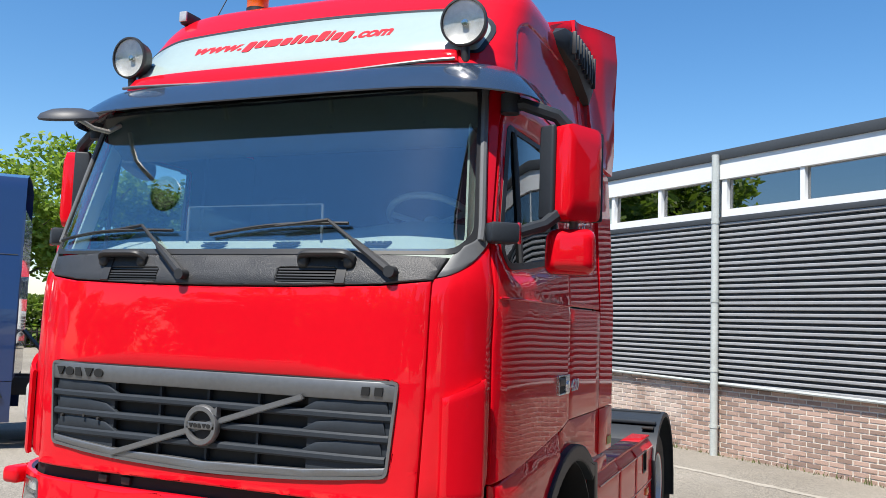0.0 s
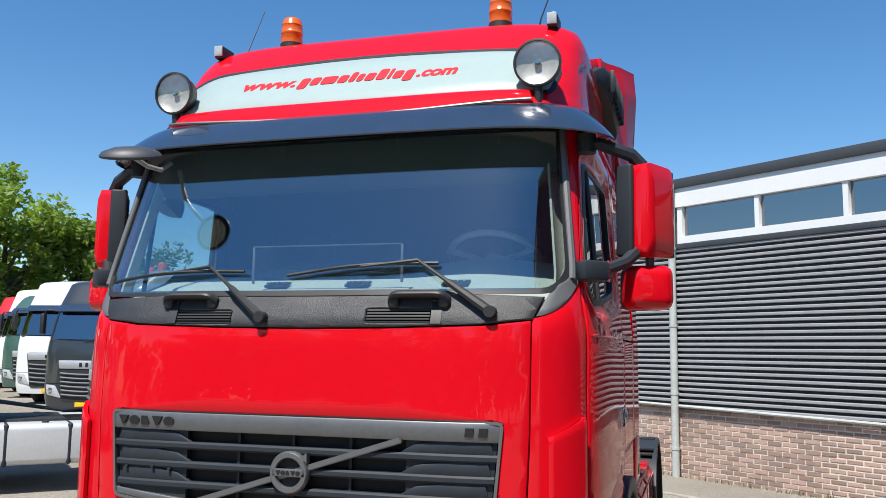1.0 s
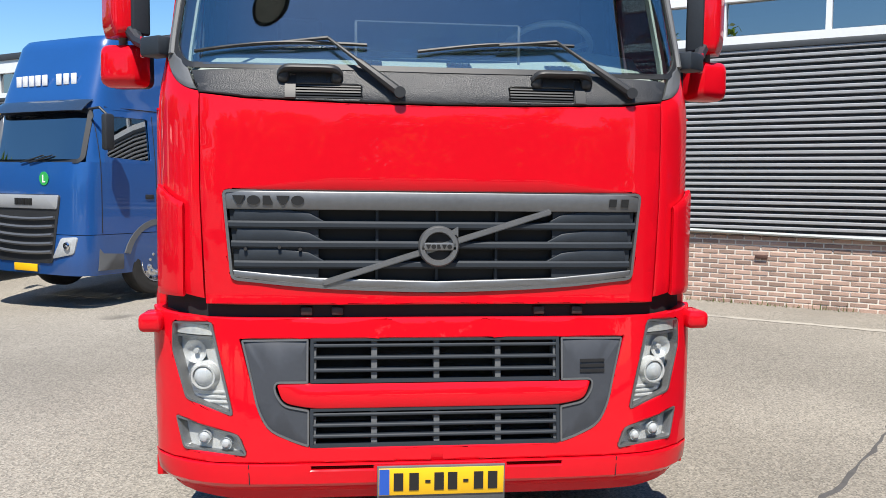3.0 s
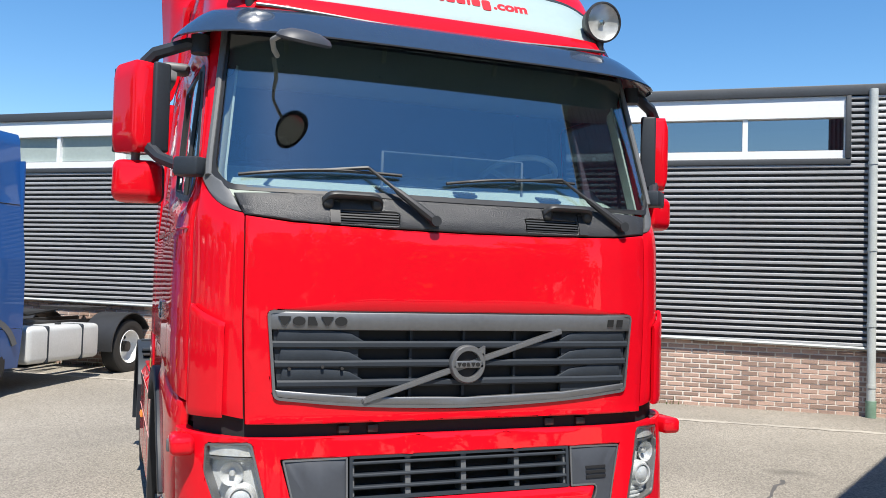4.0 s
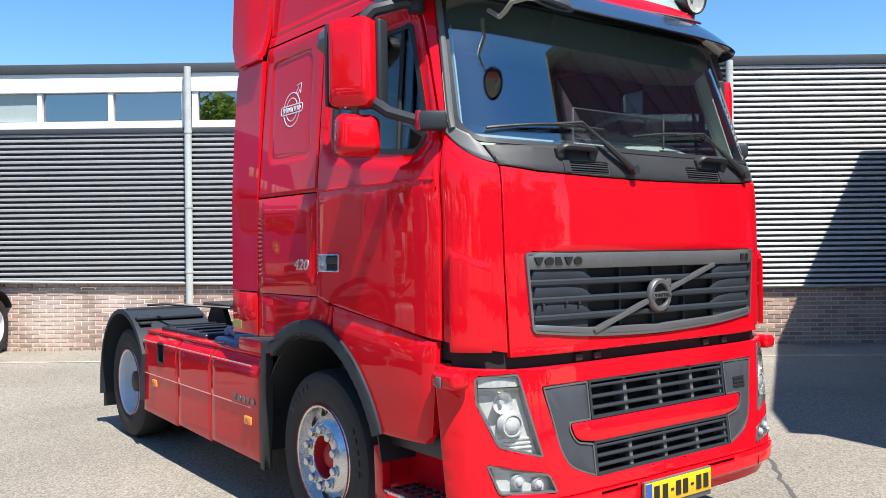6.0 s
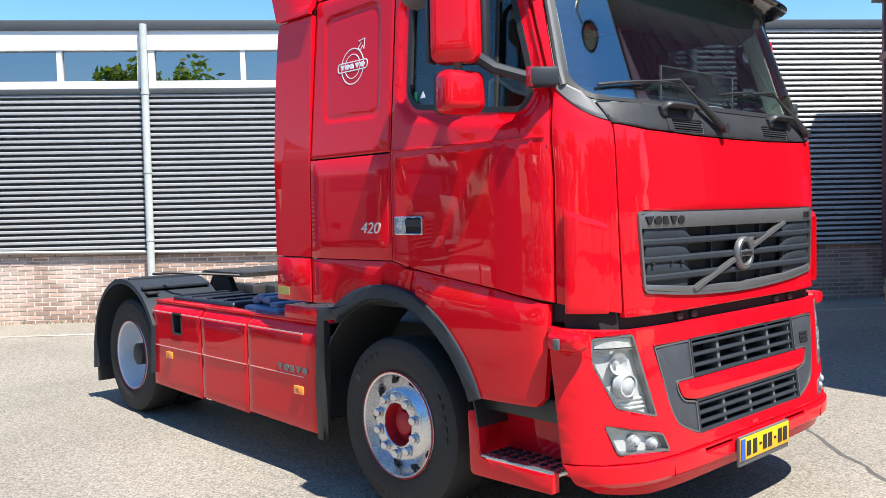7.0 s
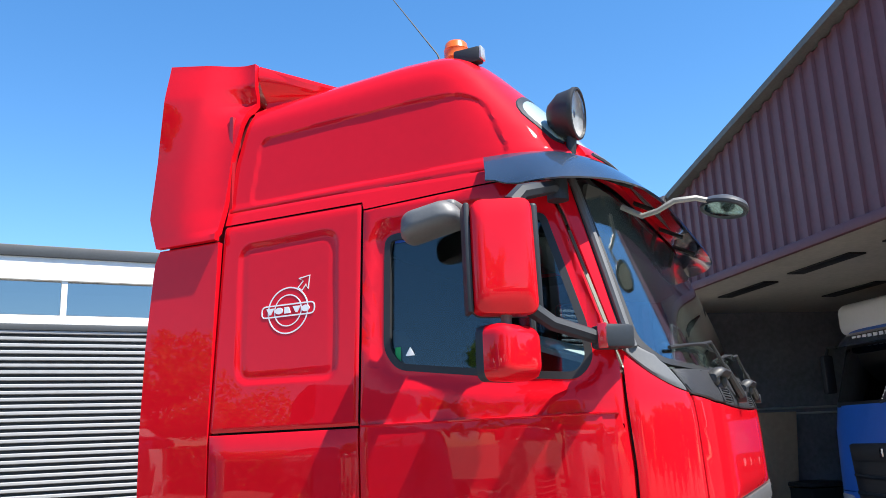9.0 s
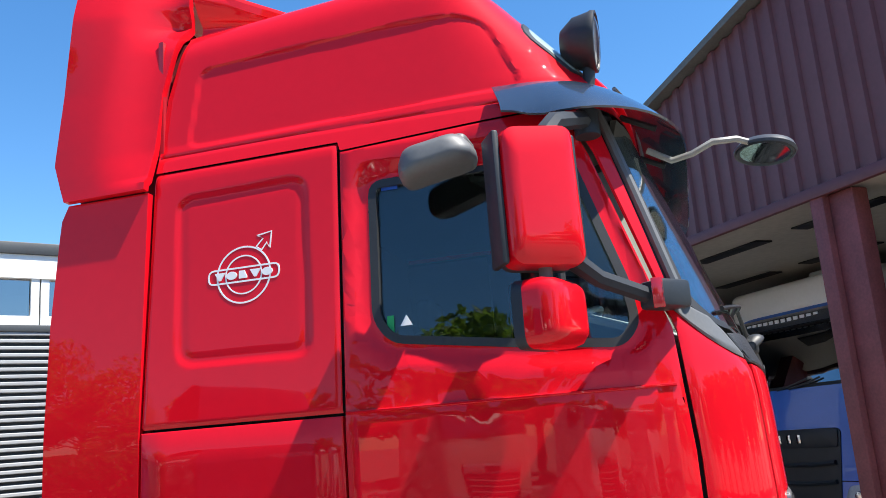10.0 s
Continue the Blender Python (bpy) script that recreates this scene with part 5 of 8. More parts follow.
for k, (y, w, z) in enumerate(((2.84, 0.30, 1.045), (2.96, 0.26, 1.075), (3.08, 0.22, 1.085), (3.17, 0.18, 1.06))):
    bm = bmesh.new()
    box(bm, -0.93, y, z, w, 0.10, 0.05, 0.018, None, 2)
    part("cover_rib", bm, COOLBLUE, cv)
bm = bmesh.new()
box(bm, -0.45, 2.9, 1.06, 0.5, 0.62, 0.02, 0.004)
part("deck_sheet", bm, mat("pale_deck_sheet", (0.6, 0.58, 0.52), 0.6, vary=0.2, scale=6), truck, "pale board lying on the catwalk")
fifth = part("fifth_wheel", sheet(rounded([(4.28, -0.48), (5.05, -0.48), (5.30, -0.2), (5.05, -0.06), (4.85, 0), (5.05, 0.06), (5.30, 0.2), (5.05, 0.48), (4.28, 0.48)], [.12, .1, .05, .03, .08, .03, .05, .1, .12]), "", at=lambda a, b, d: Vector((b, a, 1.185 + d - 0.12 * max(0, a - 4.95))), thick=0.045, step=0.2, rim=0.01), mat("greased_steel", (0.09, 0.085, 0.08), 0.35, metal=0.7, vary=0.4, scale=6, rvary=0.2), truck, "greasy dark steel coupling plate")
for sg in (-1, 1):
    bm = bmesh.new()
    prism(bm, [(4.45, 0.95), (5.0, 0.95), (4.85, 1.15), (4.60, 1.15)], lambda a, b, d: Vector((sg * (0.40 + d), a, b)), 0.0, 0.05)
    part("coupling_bracket", bm, STEEL, fifth)
bm = bmesh.new()
tube(bm, [(-0.5, 4.30, 1.16), (-0.80, 4.38, 1.19), (-1.0, 4.45, 1.21), (-1.12, 4.62, 1.20)], 0.012, 6)
part("release_handle", bm, STEEL, fifth)
for k in range(7):
    bm = bmesh.new()
    x = -0.30 + k * 0.10
    pts = [(x, 2.56, 1.9 - 0.05 * k), (x, 2.72, 1.55), (x * 0.8, 2.95, 1.18), (x * 0.5 - 0.1, 3.4, 1.04), (x * 0.3, 3.9, 1.05), (x * 0.2, 4.25, 1.12)]
    tube(bm, pts, 0.016, 6)
    part("air_hose", bm, (INK, COOLBLUE, INK, mat("red_hose", (0.3, 0.02, 0.02), 0.5))[k % 4], truck)
for y, s2 in ((4.16, 0.5), (3.95, 0.34)):
    bm = bmesh.new()
    box(bm, -0.25, y, 1.02, s2, 0.16, 0.14, 0.02)
    part("valve_block", bm, STEEL, truck)
bm = bmesh.new()
box(bm, 0, 2.0, 0.75, 1.5, 1.2, 0.5, 0.05)
part("engine_block", bm, STEEL, truck)
bm = bmesh.new()
for y in (1.405, 4.93):
    cyl(bm, (-1.0, y, 0.49), (1.0, y, 0.49), 0.08, seg=14)
part("axle_tube", bm, STEEL, truck)
bm = bmesh.new()
box(bm, -0.85, 3.2, 0.62, 0.62, 2.0, 0.5, 0.08)
part("fuel_tank", bm, ALU, truck)
bm = bmesh.new()
box(bm, 0.85, 3.2, 0.62, 0.62, 2.0, 0.5, 0.08)
part("fuel_tank", bm, ALU, truck)
for sg in (-1, 1):
    bm = bmesh.new()
    box(bm, sg * 0.6, 5.85, 0.78, 0.42, 0.06, 0.14, 0.01)
    tl = part("tail_lamp", bm, REDLENS, truck)
bm = bmesh.new()
box(bm, 0, 5.98, 0.80, 1.3, 0.08, 0.18, 0.01)
part("rear_crossmember", bm, STEEL, truck)

# ---- mirrors ----
for sg in (-1, 1):
    mt = Matrix.Diagonal((sg, 1, 1, 1))
    arm = bmesh.new()
    tube(arm, [mt @ Vector(p) for p in ((1.15, 0.47, 2.84), (1.22, 0.49, 2.855), (1.36, 0.56, 2.81), (1.40, 0.585, 2.76))], [0.030, 0.030, 0.032, 0.036], 8)
    tube(arm, [mt @ Vector(p) for p in ((1.22, 0.33, 2.255), (1.33, 0.48, 2.315), (1.40, 0.58, 2.40), (1.405, 0.59, 2.60), (1.40, 0.585, 2.76))], [0.026, 0.028, 0.038, 0.040, 0.036], 8)
    hold = part("mirror_arm", arm, GREYPL, truck, "dark grey mirror bracket")
    bm = bmesh.new()
    cyl(bm, mt @ Vector((1.17, 0.475, 2.81)), mt @ Vector((1.17, 0.475, 2.895)), 0.042, seg=16)
    part("pivot", bm, GREYPL, hold)
    bm = bmesh.new()
    box(bm, 0, 0, 0, 0.13, 0.10, 0.085, 0.014, mt @ Matrix.Translation((1.205, 0.30, 2.262)) @ Euler((0, 0, radians(40))).to_matrix().to_4x4())
    part("arm_bracket", bm, GREYPL, hold)
    bm = bmesh.new()
    box(bm, 0, 0, 0, 0.010, 0.034, 0.09, 0.003, mt @ Matrix.Translation((1.276, 0.318, 2.262)))
    part("bracket_reflector", bm, REDLENS, hold)
    for nm, c, size, tilt, lbl in (("main_mirror", (1.447, 0.612, 2.555), (0.118, 0.215, 0.425), 60, "red-backed door mirror housing"), ("wide_angle_mirror", (1.425, 0.60, 2.215), (0.215, 0.15, 0.20), 20, "small red-backed wide-angle mirror")):
        mm = mt @ Matrix.Translation(c) @ Euler((0, 0, radians(tilt))).to_matrix().to_4x4()
        bm = bmesh.new()
        if nm == "main_mirror":
            # a shell: wide face towards the road ahead
            rows = []
            for j, (d, e) in enumerate(((-0.055, 0.62), (-0.05, 0.80), (-0.035, 0.93), (-0.01, 1.0), (0.05, 1.0))):
                o = rounded([(-0.118 * e, -0.212 * (0.94 + 0.06 * e) * (e if j < 2 else 1)), (0.118 * e, -0.205 * (e if j < 2 else 1)), (0.118 * e, 0.205 * (e if j < 2 else 1)), (-0.112 * e, 0.212 * (e if j < 2 else 1))], 0.045 * e, 5)
                rows.append([mm @ Vector((a, d, b)) for a, b in o + o[:1]])
        else:
            rows = []
            for j, (d, e) in enumerate(((-0.06, 0.55), (-0.055, 0.75), (-0.035, 0.92), (0.0, 1.0), (0.05, 1.0))):
                o = rounded([(-0.108 * e, -0.10 * e), (0.108 * e, -0.10 * e), (0.105 * e, 0.10 * e), (-0.105 * e, 0.095 * e)], 0.045 * e, 5)
                rows.append([mm @ Vector((a, d, b)) for a, b in o + o[:1]])
        bm = grid(rows)
        bmesh.ops.remove_doubles(bm, verts=bm.verts, dist=1e-5)
        bmesh.ops.contextual_create(bm, geom=[e for e in bm.edges if len(e.link_faces) == 1 and (mm.inverted() @ e.verts[0].co).y < -0.05])
        ms = part(nm, bm, RED, hold, lbl)
        o2 = [tuple(p) for p in o]
        bm = band([(a * 1.0, b * 1.0) for a, b in o2], [(a * 0.9, b * 0.94) for a, b in o2], "", 1, 0.05, 0.035, at=lambda a, b, d, mm=mm: mm @ Vector((a, d, b)))
        part("mirror_rim", bm, GREYPL, ms)
        bm = bmesh.new()
        bm.faces.new([bm.verts.new(mm @ Vector((a * 0.95, 0.07, b * 0.96))) for a, b in o2])
        part("mirror_pane", bm, MIRROR, ms)
    bm = bmesh.new()
    box(bm, 0.128, 0.03, 0.0, 0.022, 0.11, 0.40, 0.008, mt @ Matrix.Translation((1.447, 0.612, 2.555)) @ Euler((0, 0, radians(60))).to_matrix().to_4x4())
    part("mirror_edge", bm, GREYPL, hold)
    bm = bmesh.new()
    box(bm, -0.126, 0.062, 0.0, 0.030, 0.085, 0.415, 0.012, mt @ Matrix.Translation((1.447, 0.612, 2.555)) @ Euler((0, 0, radians(60))).to_matrix().to_4x4(), 3)
    part("mirror_inner_cover", bm, GREYPL, hold)
    bm = bmesh.new()
    cyl(bm, mt @ Vector((1.43, 0.62, 2.29)), mt @ Vector((1.43, 0.62, 2.37)), 0.02, seg=10)
    part("mirror_neck", bm, MIDGREY, hold)
# kerb mirror over the passenger window
mm = Matrix.Translation((-1.315, 0.95, 2.765)) @ Euler((radians(-14), radians(10), radians(8))).to_matrix().to_4x4()
bm = bmesh.new()
rows = []
for x, e in ((-0.085, 0.35), (-0.08, 0.62), (-0.06, 0.88), (-0.02, 1.0), (0.02, 1.0), (0.05, 0.95)):
    o = rounded([(-0.140 * e, -0.055 * e), (0.140 * e, -0.055 * e), (0.115 * e, 0.055 * e), (-0.105 * e, 0.050 * e)], [0.055 * e, 0.055 * e, 0.05 * e, 0.05 * e], 6)
    rows.append([mm @ Vector((x, a, b)) for a, b in o + o[:1]])
bm = grid(rows)
bmesh.ops.remove_doubles(bm, verts=bm.verts, dist=1e-5)
bmesh.ops.contextual_create(bm, geom=[e for e in bm.edges if len(e.link_faces) == 1 and (mm.inverted() @ e.verts[0].co).x < -0.08])
km = part("kerb_mirror", bm, MIDGREY, truck, "grey kerb mirror above the side window")
bm = bmesh.new()
box(bm, -1.250, 0.90, 2.822, 0.14, 0.105, 0.055, 0.024, None, 3)
part("mirror_foot", bm, MIDGREY, km)
# front mirror on a curved stalk
bm = bmesh.new()
tube(bm, [(-0.86, 0.30, 2.83), (-0.858, 0.22, 2.78), (-0.885, 0.15, 2.785), (-0.905, 0.08, 2.81), (-0.88, 0.0, 2.815), (-0.84, -0.06, 2.80)], 0.012, 8)
st = part("front_mirror_stalk", bm, mat("worn_beige_tube", (0.27, 0.26, 0.235), 0.5, vary=0.2, scale=20), truck, "curved stalk with a round front mirror")
mm = Matrix.Translation((-0.80, -0.095, 2.785)) @ Euler((radians(19), radians(-4), radians(30))).to_matrix().to_4x4()
bm = bmesh.new()
lathe(bm, [(0, 0.035), (0.06, 0.030), (0.105, 0.012), (0.118, -0.006), (0.115, -0.016), (0.108, -0.012)], mm @ Matrix.Diagonal((1.15, 0.75, 1, 1)), 30)
fm = part("front_mirror", bm, INSERT, st)
bm = bmesh.new()
lathe(bm, [(0.092, -0.014), (0, -0.018)], mm @ Matrix.Diagonal((1.15, 0.75, 1, 1)), 30)
# pane colour darkened so its image in the windscreen comes out dark
part("mirror_pane", bm, mat("darkened_mirror_glass", (0.22, 0.24, 0.24), 0.08, metal=1.0, vary=0.2, scale=14), fm)
bm = bmesh.new()
lathe(bm, [(0.112, -0.010), (0.104, -0.019), (0.092, -0.014)], mm @ Matrix.Diagonal((1.15, 0.75, 1, 1)), 30)
part("mirror_rim", bm, GREYPL, fm)

# ---- wipers ----
for piv, elbow, tip0, tip1 in (((-0.165, 2.058), (-0.463, 2.285), (-1.02, 2.225), (-0.30, 2.262)), ((0.838, 2.080), (0.517, 2.297), (-0.085, 2.240), (0.60, 2.285))):
    P = lambda q, o: Vector((q[0], skin_y(q[0], q[1]) - o, q[1]))
    bm = bmesh.new()
    a, b = P(piv, 0.026), P(elbow, 0.045)
    tube(bm, [a, a.lerp(b, 0.12), a.lerp(b, 0.55), a.lerp(b, 0.60), b], [0.020, 0.021, 0.015, 0.009, 0.007], 8)
    tube(bm, [b, b.lerp(P(tip0, 0.05), 0.25), b.lerp(P(tip0, 0.04), 0.42)], [0.009, 0.007, 0.006], 6)
    cyl(bm, P(piv, 0.0), P(piv, 0.045), 0.024, seg=14)
    wp = part("wiper_arm", bm, BLACK, truck, "black windscreen wiper")
    bm = bmesh.new()
    n = 12
    tube(bm, [P((tip0[0] + (tip1[0] - tip0[0]) * k / n, tip0[1] + (tip1[1] - tip0[1]) * k / n + 0.018 * math.sin(math.pi * k / n)), 0.018) for k in range(n + 1)], 0.008, 6)
    bl = part("wiper_blade", bm, INK, wp)
    bm = bmesh.new()
    tube(bm, [P((tip0[0] + (tip1[0] - tip0[0]) * t, tip0[1] + (tip1[1] - tip0[1]) * t + 0.018 * math.sin(math.pi * t)), 0.018 + 0.022 * math.sin(math.pi * (t - 0.15) / 0.7)) for t in np.linspace(0.15, 0.85, 8)], 0.006, 6)
    part("blade_bow", bm, BLACK, wp)

# ---- cab interior ----
bm = bmesh.new()
rows = []
for y, z in ((0.10, 2.14), (0.25, 2.19), (0.45, 2.26), (0.66, 2.33), (0.72, 2.32), (0.74, 1.75)):
    rows.append([(x, y + skin_y(x, 2.2) * (1 if y < 0.5 else 0.4) - 0.02, z + 0.035 * math.exp(-((x - 0.66) / 0.26) ** 2) * smooth((y - 0.25) / 0.3)) for x in np.linspace(-1.07, 1.07, 40)])
dash = part("dashboard", grid(rows, 0.02), DASH, truck, "pale grey-green plastic dashboard")
for x, w in ((-0.98, 0), (-0.28, 0.11), (0.13, 0.11), (0.60, 0.12)):
    if w:
        bm = bmesh.new()
        box(bm, x, 0.36, 2.225, w, 0.07, 0.012, 0.002, Matrix.Translation((0, 0.36, 2.225)) @ Euler((radians(19), 0, 0)).to_matrix().to_4x4() @ Matrix.Translation((0, -0.36, -2.225)))
        dv = part("dash_vent", bm, BLACK, dash)
        for k in range(4):
            bm = bmesh.new()
            box(bm, x - w / 2 + w * (k + 0.5) / 4, 0.355, 2.232, 0.006, 0.05, 0.006)
            part("vent_slat", bm, DASH, dv)
bm = bmesh.new()
mm = Matrix.Translation((0.66, 0.86, 2.385)) @ Euler((radians(-28), 0, 0)).to_matrix().to_4x4()
n = 40
ringp = [mm @ Vector((0.225 * math.cos(2 * math.pi * k / n), 0.225 * math.sin(2 * math.pi * k / n), 0)) for k in range(n + 1)]
tube(bm, ringp, 0.017, 8)
for an in (200, 340, 90):
    tube(bm, [mm @ Vector((0, 0, -0.03)), mm @ Vector((0.22 * math.cos(radians(an)), 0.22 * math.sin(radians(an)), 0))], 0.016, 6)
cyl(bm, mm @ Vector((0, 0, -0.3)), mm @ Vector((0, 0, 0.0)), 0.05, seg=14)
part("steering_wheel", bm, mat("grey_wheel_rim", (0.30, 0.33, 0.33), 0.5, vary=0.1, scale=10), truck, "grey steering wheel")
for x in (-0.66, 0.66):
    bm = bmesh.new()
    box(bm, x, 1.25, 1.78, 0.52, 0.50, 0.16, 0.06, seg=3)
    st2 = part("cab_seat", bm, CLOTH, truck, "dark cloth cab seat")
    bm = bmesh.new()
    box(bm, 0, 0, 0, 0.50, 0.14, 0.66, 0.06, Matrix.Translation((x, 1.52, 2.14)) @ Euler((radians(-10), 0, 0)).to_matrix().to_4x4(), 3)
    part("backrest", bm, CLOTH, st2)
    bm = bmesh.new()
    box(bm, x, 1.59, 2.55, 0.26, 0.09, 0.18, 0.035, None, 3)
    part("headrest", bm, CLOTH, st2)
bm = bmesh.new()
box(bm, 0, 1.2, 1.62, 2.30, 1.7, 0.04)
part("cab_floor", bm, DARKTRIM, truck)
bm = bmesh.new()
box(bm, 0, 1.86, 2.30, 2.24, 0.04, 1.4)
part("rear_curtain", bm, mat("curtain_cloth", (0.018, 0.019, 0.022), 0.9, vary=0.3, scale=14), truck, "dark curtain across the sleeper")
# head cabinet above the windscreen
bm = bmesh.new()
rows = []
for y, z in ((0.36, 2.90), (0.40, 2.76), (0.50, 2.72), (0.85, 2.78), (0.90, 2.95)):
    rows.append([(x, y + 0.5 * (skin_y(x, 2.85) - front_y(2.85)), z) for x in np.linspace(-1.04, 1.04, 30)])
hc = part("head_cabinet", grid(rows, 0.02), mat("cabinet_trim", (0.05, 0.052, 0.048), 0.6, vary=0.1, scale=5), truck, "overhead cabinet with doors")
for x in (-0.33, 0.33, -0.80, 0.80):
    bm = bmesh.new()
    box(bm, x, 0.380 + 0.5 * (skin_y(x, 2.85) - front_y(2.85)), 2.83, 0.008, 0.012, 0.12)
    part("cabinet_gap", bm, SEAM, hc)
bm = bmesh.new()
box(bm, 0, 1.25, 2.99, 2.15, 1.6, 0.03)
part("headliner", bm, DARKTRIM, truck)
for sg in (-1, 1):
    rows = []
    for z in np.linspace(2.17, 2.93, 10):
        xw = float(np.interp(z, (2.25, 2.915), (1.115, 1.045)))
        rows.append([(sg * (xw + dx), skin_y(xw, z) + dy, z) for dx, dy in ((-0.05, 0.03), (-0.045, 0.09), (-0.02, 0.14), (0.02, 0.16))])
    part("pillar_lining", grid(rows, 0.01), CABTRIM, truck)
    bm = bmesh.new()
    slab(bm, 0.32, 1.32, 1.62, 2.12, -0.10, -0.06, "s", sg, n=8)
    part("door_lining", bm, DARKTRIM, truck)
    part("window_lining", sheet([(0.375, 2.10), (1.335, 2.10), (1.335, 2.90), (0.62, 2.90)], "s", sg, off=-0.046, thick=0.012, step=0.2, holes=[WIN], rim=0), DARKTRIM, truck)
    bm = bmesh.new()
    slab(bm, 1.335, 1.90, 1.62, 2.94, -0.075, -0.05, "s", sg, n=4)
    part("sleeper_lining", bm, DARKTRIM, truck)
# clear document holder on the dash
bm = bmesh.new()
box(bm, 0.017, 0.24, 2.315, 0.72, 0.006, 0.16)
# clear panel; the grey tint stands in for the shaded cab behind it
pg = part("dash_screen", bm, glass("darkened_acrylic", (0.6, 0.64, 0.66), 0.05), truck, "clear acrylic panel standing on the dash")
pg.visible_shadow = False
for x in (-0.345, 0.385):
    bm = bmesh.new()
    box(bm, x, 0.24, 2.305, 0.012, 0.010, 0.17, 0.003)
    part("screen_post", bm, MIDGREY, pg)
bm = bmesh.new()
box(bm, 0.017, 0.24, 2.393, 0.73, 0.007, 0.005)
part("screen_edge", bm, SILVER, pg)


# ---- the yard ----
NB = Vector((0.612403, 0.790546, 0))
P1 = Vector((1.33, 10.06, 0))


def ground_z(x, y):
    q = (Vector((x, y, 0)) - P1).dot(NB)
    return 0.14 * smooth((q + 6.5) / 6.3) - 0.1 * smooth((-x - 2.2) / 3.5) * smooth((-q - 2.0) / 2.5) + 0.36 * smooth((-x - 8) / 9) * smooth((y - 7) / 9)


def two_tone(name, base, second, rough, s1, s2, bump=0.3, bscale=120.0, spots=None):
    """Mineral surface: fine grains, wide stains, optional oil spots."""
    m = mat(name, base, rough)
    nt = m.node_tree
    b = nt.nodes["Principled BSDF"]
    tc = nt.nodes.new("ShaderNodeTexCoord")
    def noise_node(scale, detail=6.0):
        n = nt.nodes.new("ShaderNodeTexNoise")
        n.inputs["Scale"].default_value, n.inputs["Detail"].default_value = scale, detail
        nt.links.new(tc.outputs["Object"], n.inputs["Vector"])
        return n
    def ramp(n, lo, hi):
        r = nt.nodes.new("ShaderNodeMapRange")
        r.inputs["From Min"].default_value, r.inputs["From Max"].default_value = lo, hi
        nt.links.new(n.outputs[0], r.inputs["Value"])
        return r
    def mix(fac, c1, c2, blend="MIX"):
        x = nt.nodes.new("ShaderNodeMix")
        x.data_type, x.blend_type = "RGBA", blend
        if isinstance(fac, float):
            x.inputs[0].default_value = fac
        else:
            nt.links.new(fac.outputs[0], x.inputs[0])
        for i, c in ((6, c1), (7, c2)):
            if isinstance(c, tuple):
                x.inputs[i].default_value = (*c, 1)
            else:
                nt.links.new(c.outputs[2] if c.type == "MIX" else c.outputs[0], x.inputs[i])
        return x
    wide = mix(ramp(noise_node(s1), 0.38, 0.62), base, second)
    vor = nt.nodes.new("ShaderNodeTexVoronoi")
    vor.inputs["Scale"].default_value = s2
    nt.links.new(tc.outputs["Object"], vor.inputs["Vector"])
    bw = nt.nodes.new("ShaderNodeRGBToBW")
    nt.links.new(vor.outputs["Color"], bw.inputs[0])
    g = nt.nodes.new("ShaderNodeMapRange")
    g.inputs["To Min"].default_value, g.inputs["To Max"].default_value = 0.46, 1.54
    nt.links.new(bw.outputs[0], g.inputs["Value"])
    col = mix(1.0, wide, g, "MULTIPLY")
    if spots:
        col = mix(ramp(noise_node(spots, 3), 0.66, 0.72), col, tuple(c * 0.45 for c in base))
    nt.links.new(col.outputs[2], b.inputs["Base Color"])
    bp = nt.nodes.new("ShaderNodeBump")
    bp.inputs["Strength"].default_value, bp.inputs["Distance"].default_value = bump, 0.01
    nt.links.new(vor.outputs["Distance"], bp.inputs["Height"])
    nt.links.new(bp.outputs[0], b.inputs["Normal"])
    return m


ASPHALT = two_tone("worn_asphalt", (0.212, 0.192, 0.160), (0.275, 0.250, 0.209), 0.9, 0.35, 88, 0.4, spots=0.5)
axis = [-700, -300, -120, -60, -40] + list(np.linspace(-26, 26, 53)) + [40, 60, 120, 300, 700]
bm = grid([[(x, y, ground_z(x, y)) for x in axis] for y in axis])
tagged(link("ground", bm, ASPHALT), "worn grey asphalt yard with stains", "ground", kind="structure")



def ground_ribbon(pts, width, lift, seed, wobble):
    """A thin uneven strip lying on the asphalt along pts."""
    rnd = random.Random(seed)
    rows = [[], [], []]
    for a, b in zip(pts[:-1], pts[1:]):
        a, b = Vector((*a, 0)), Vector((*b, 0))
        n = max(2, int((b - a).length / 0.12))
        side = Vector((-(b - a).y, (b - a).x, 0)).normalized()
        for k in range(n):
            p = a.lerp(b, k / n) + side * rnd.gauss(0, wobble)
            w = width * rnd.uniform(0.6, 1.25) / 2
            for row, o in zip(rows, (-w, 0, w)):
                q = p + side * o
                row.append((q.x, q.y, ground_z(q.x, q.y) + (lift if o == 0 else lift * 0.4)))
    return grid(rows)


random.seed(2)
tagged(link("tar_seam", ground_ribbon([(0.6, -0.95), (1.28, -0.2), (1.71, 0.26), (2.33, 0.78), (2.8, 1.24), (3.6, 2.1), (4.4, 2.7)], 0.035, 0.003, 4, 0.012), mat("tar", (0.09, 0.085, 0.08), 0.7, vary=0.3, scale=12)), "dark tar-filled crack across the asphalt", "crack", kind="structure")
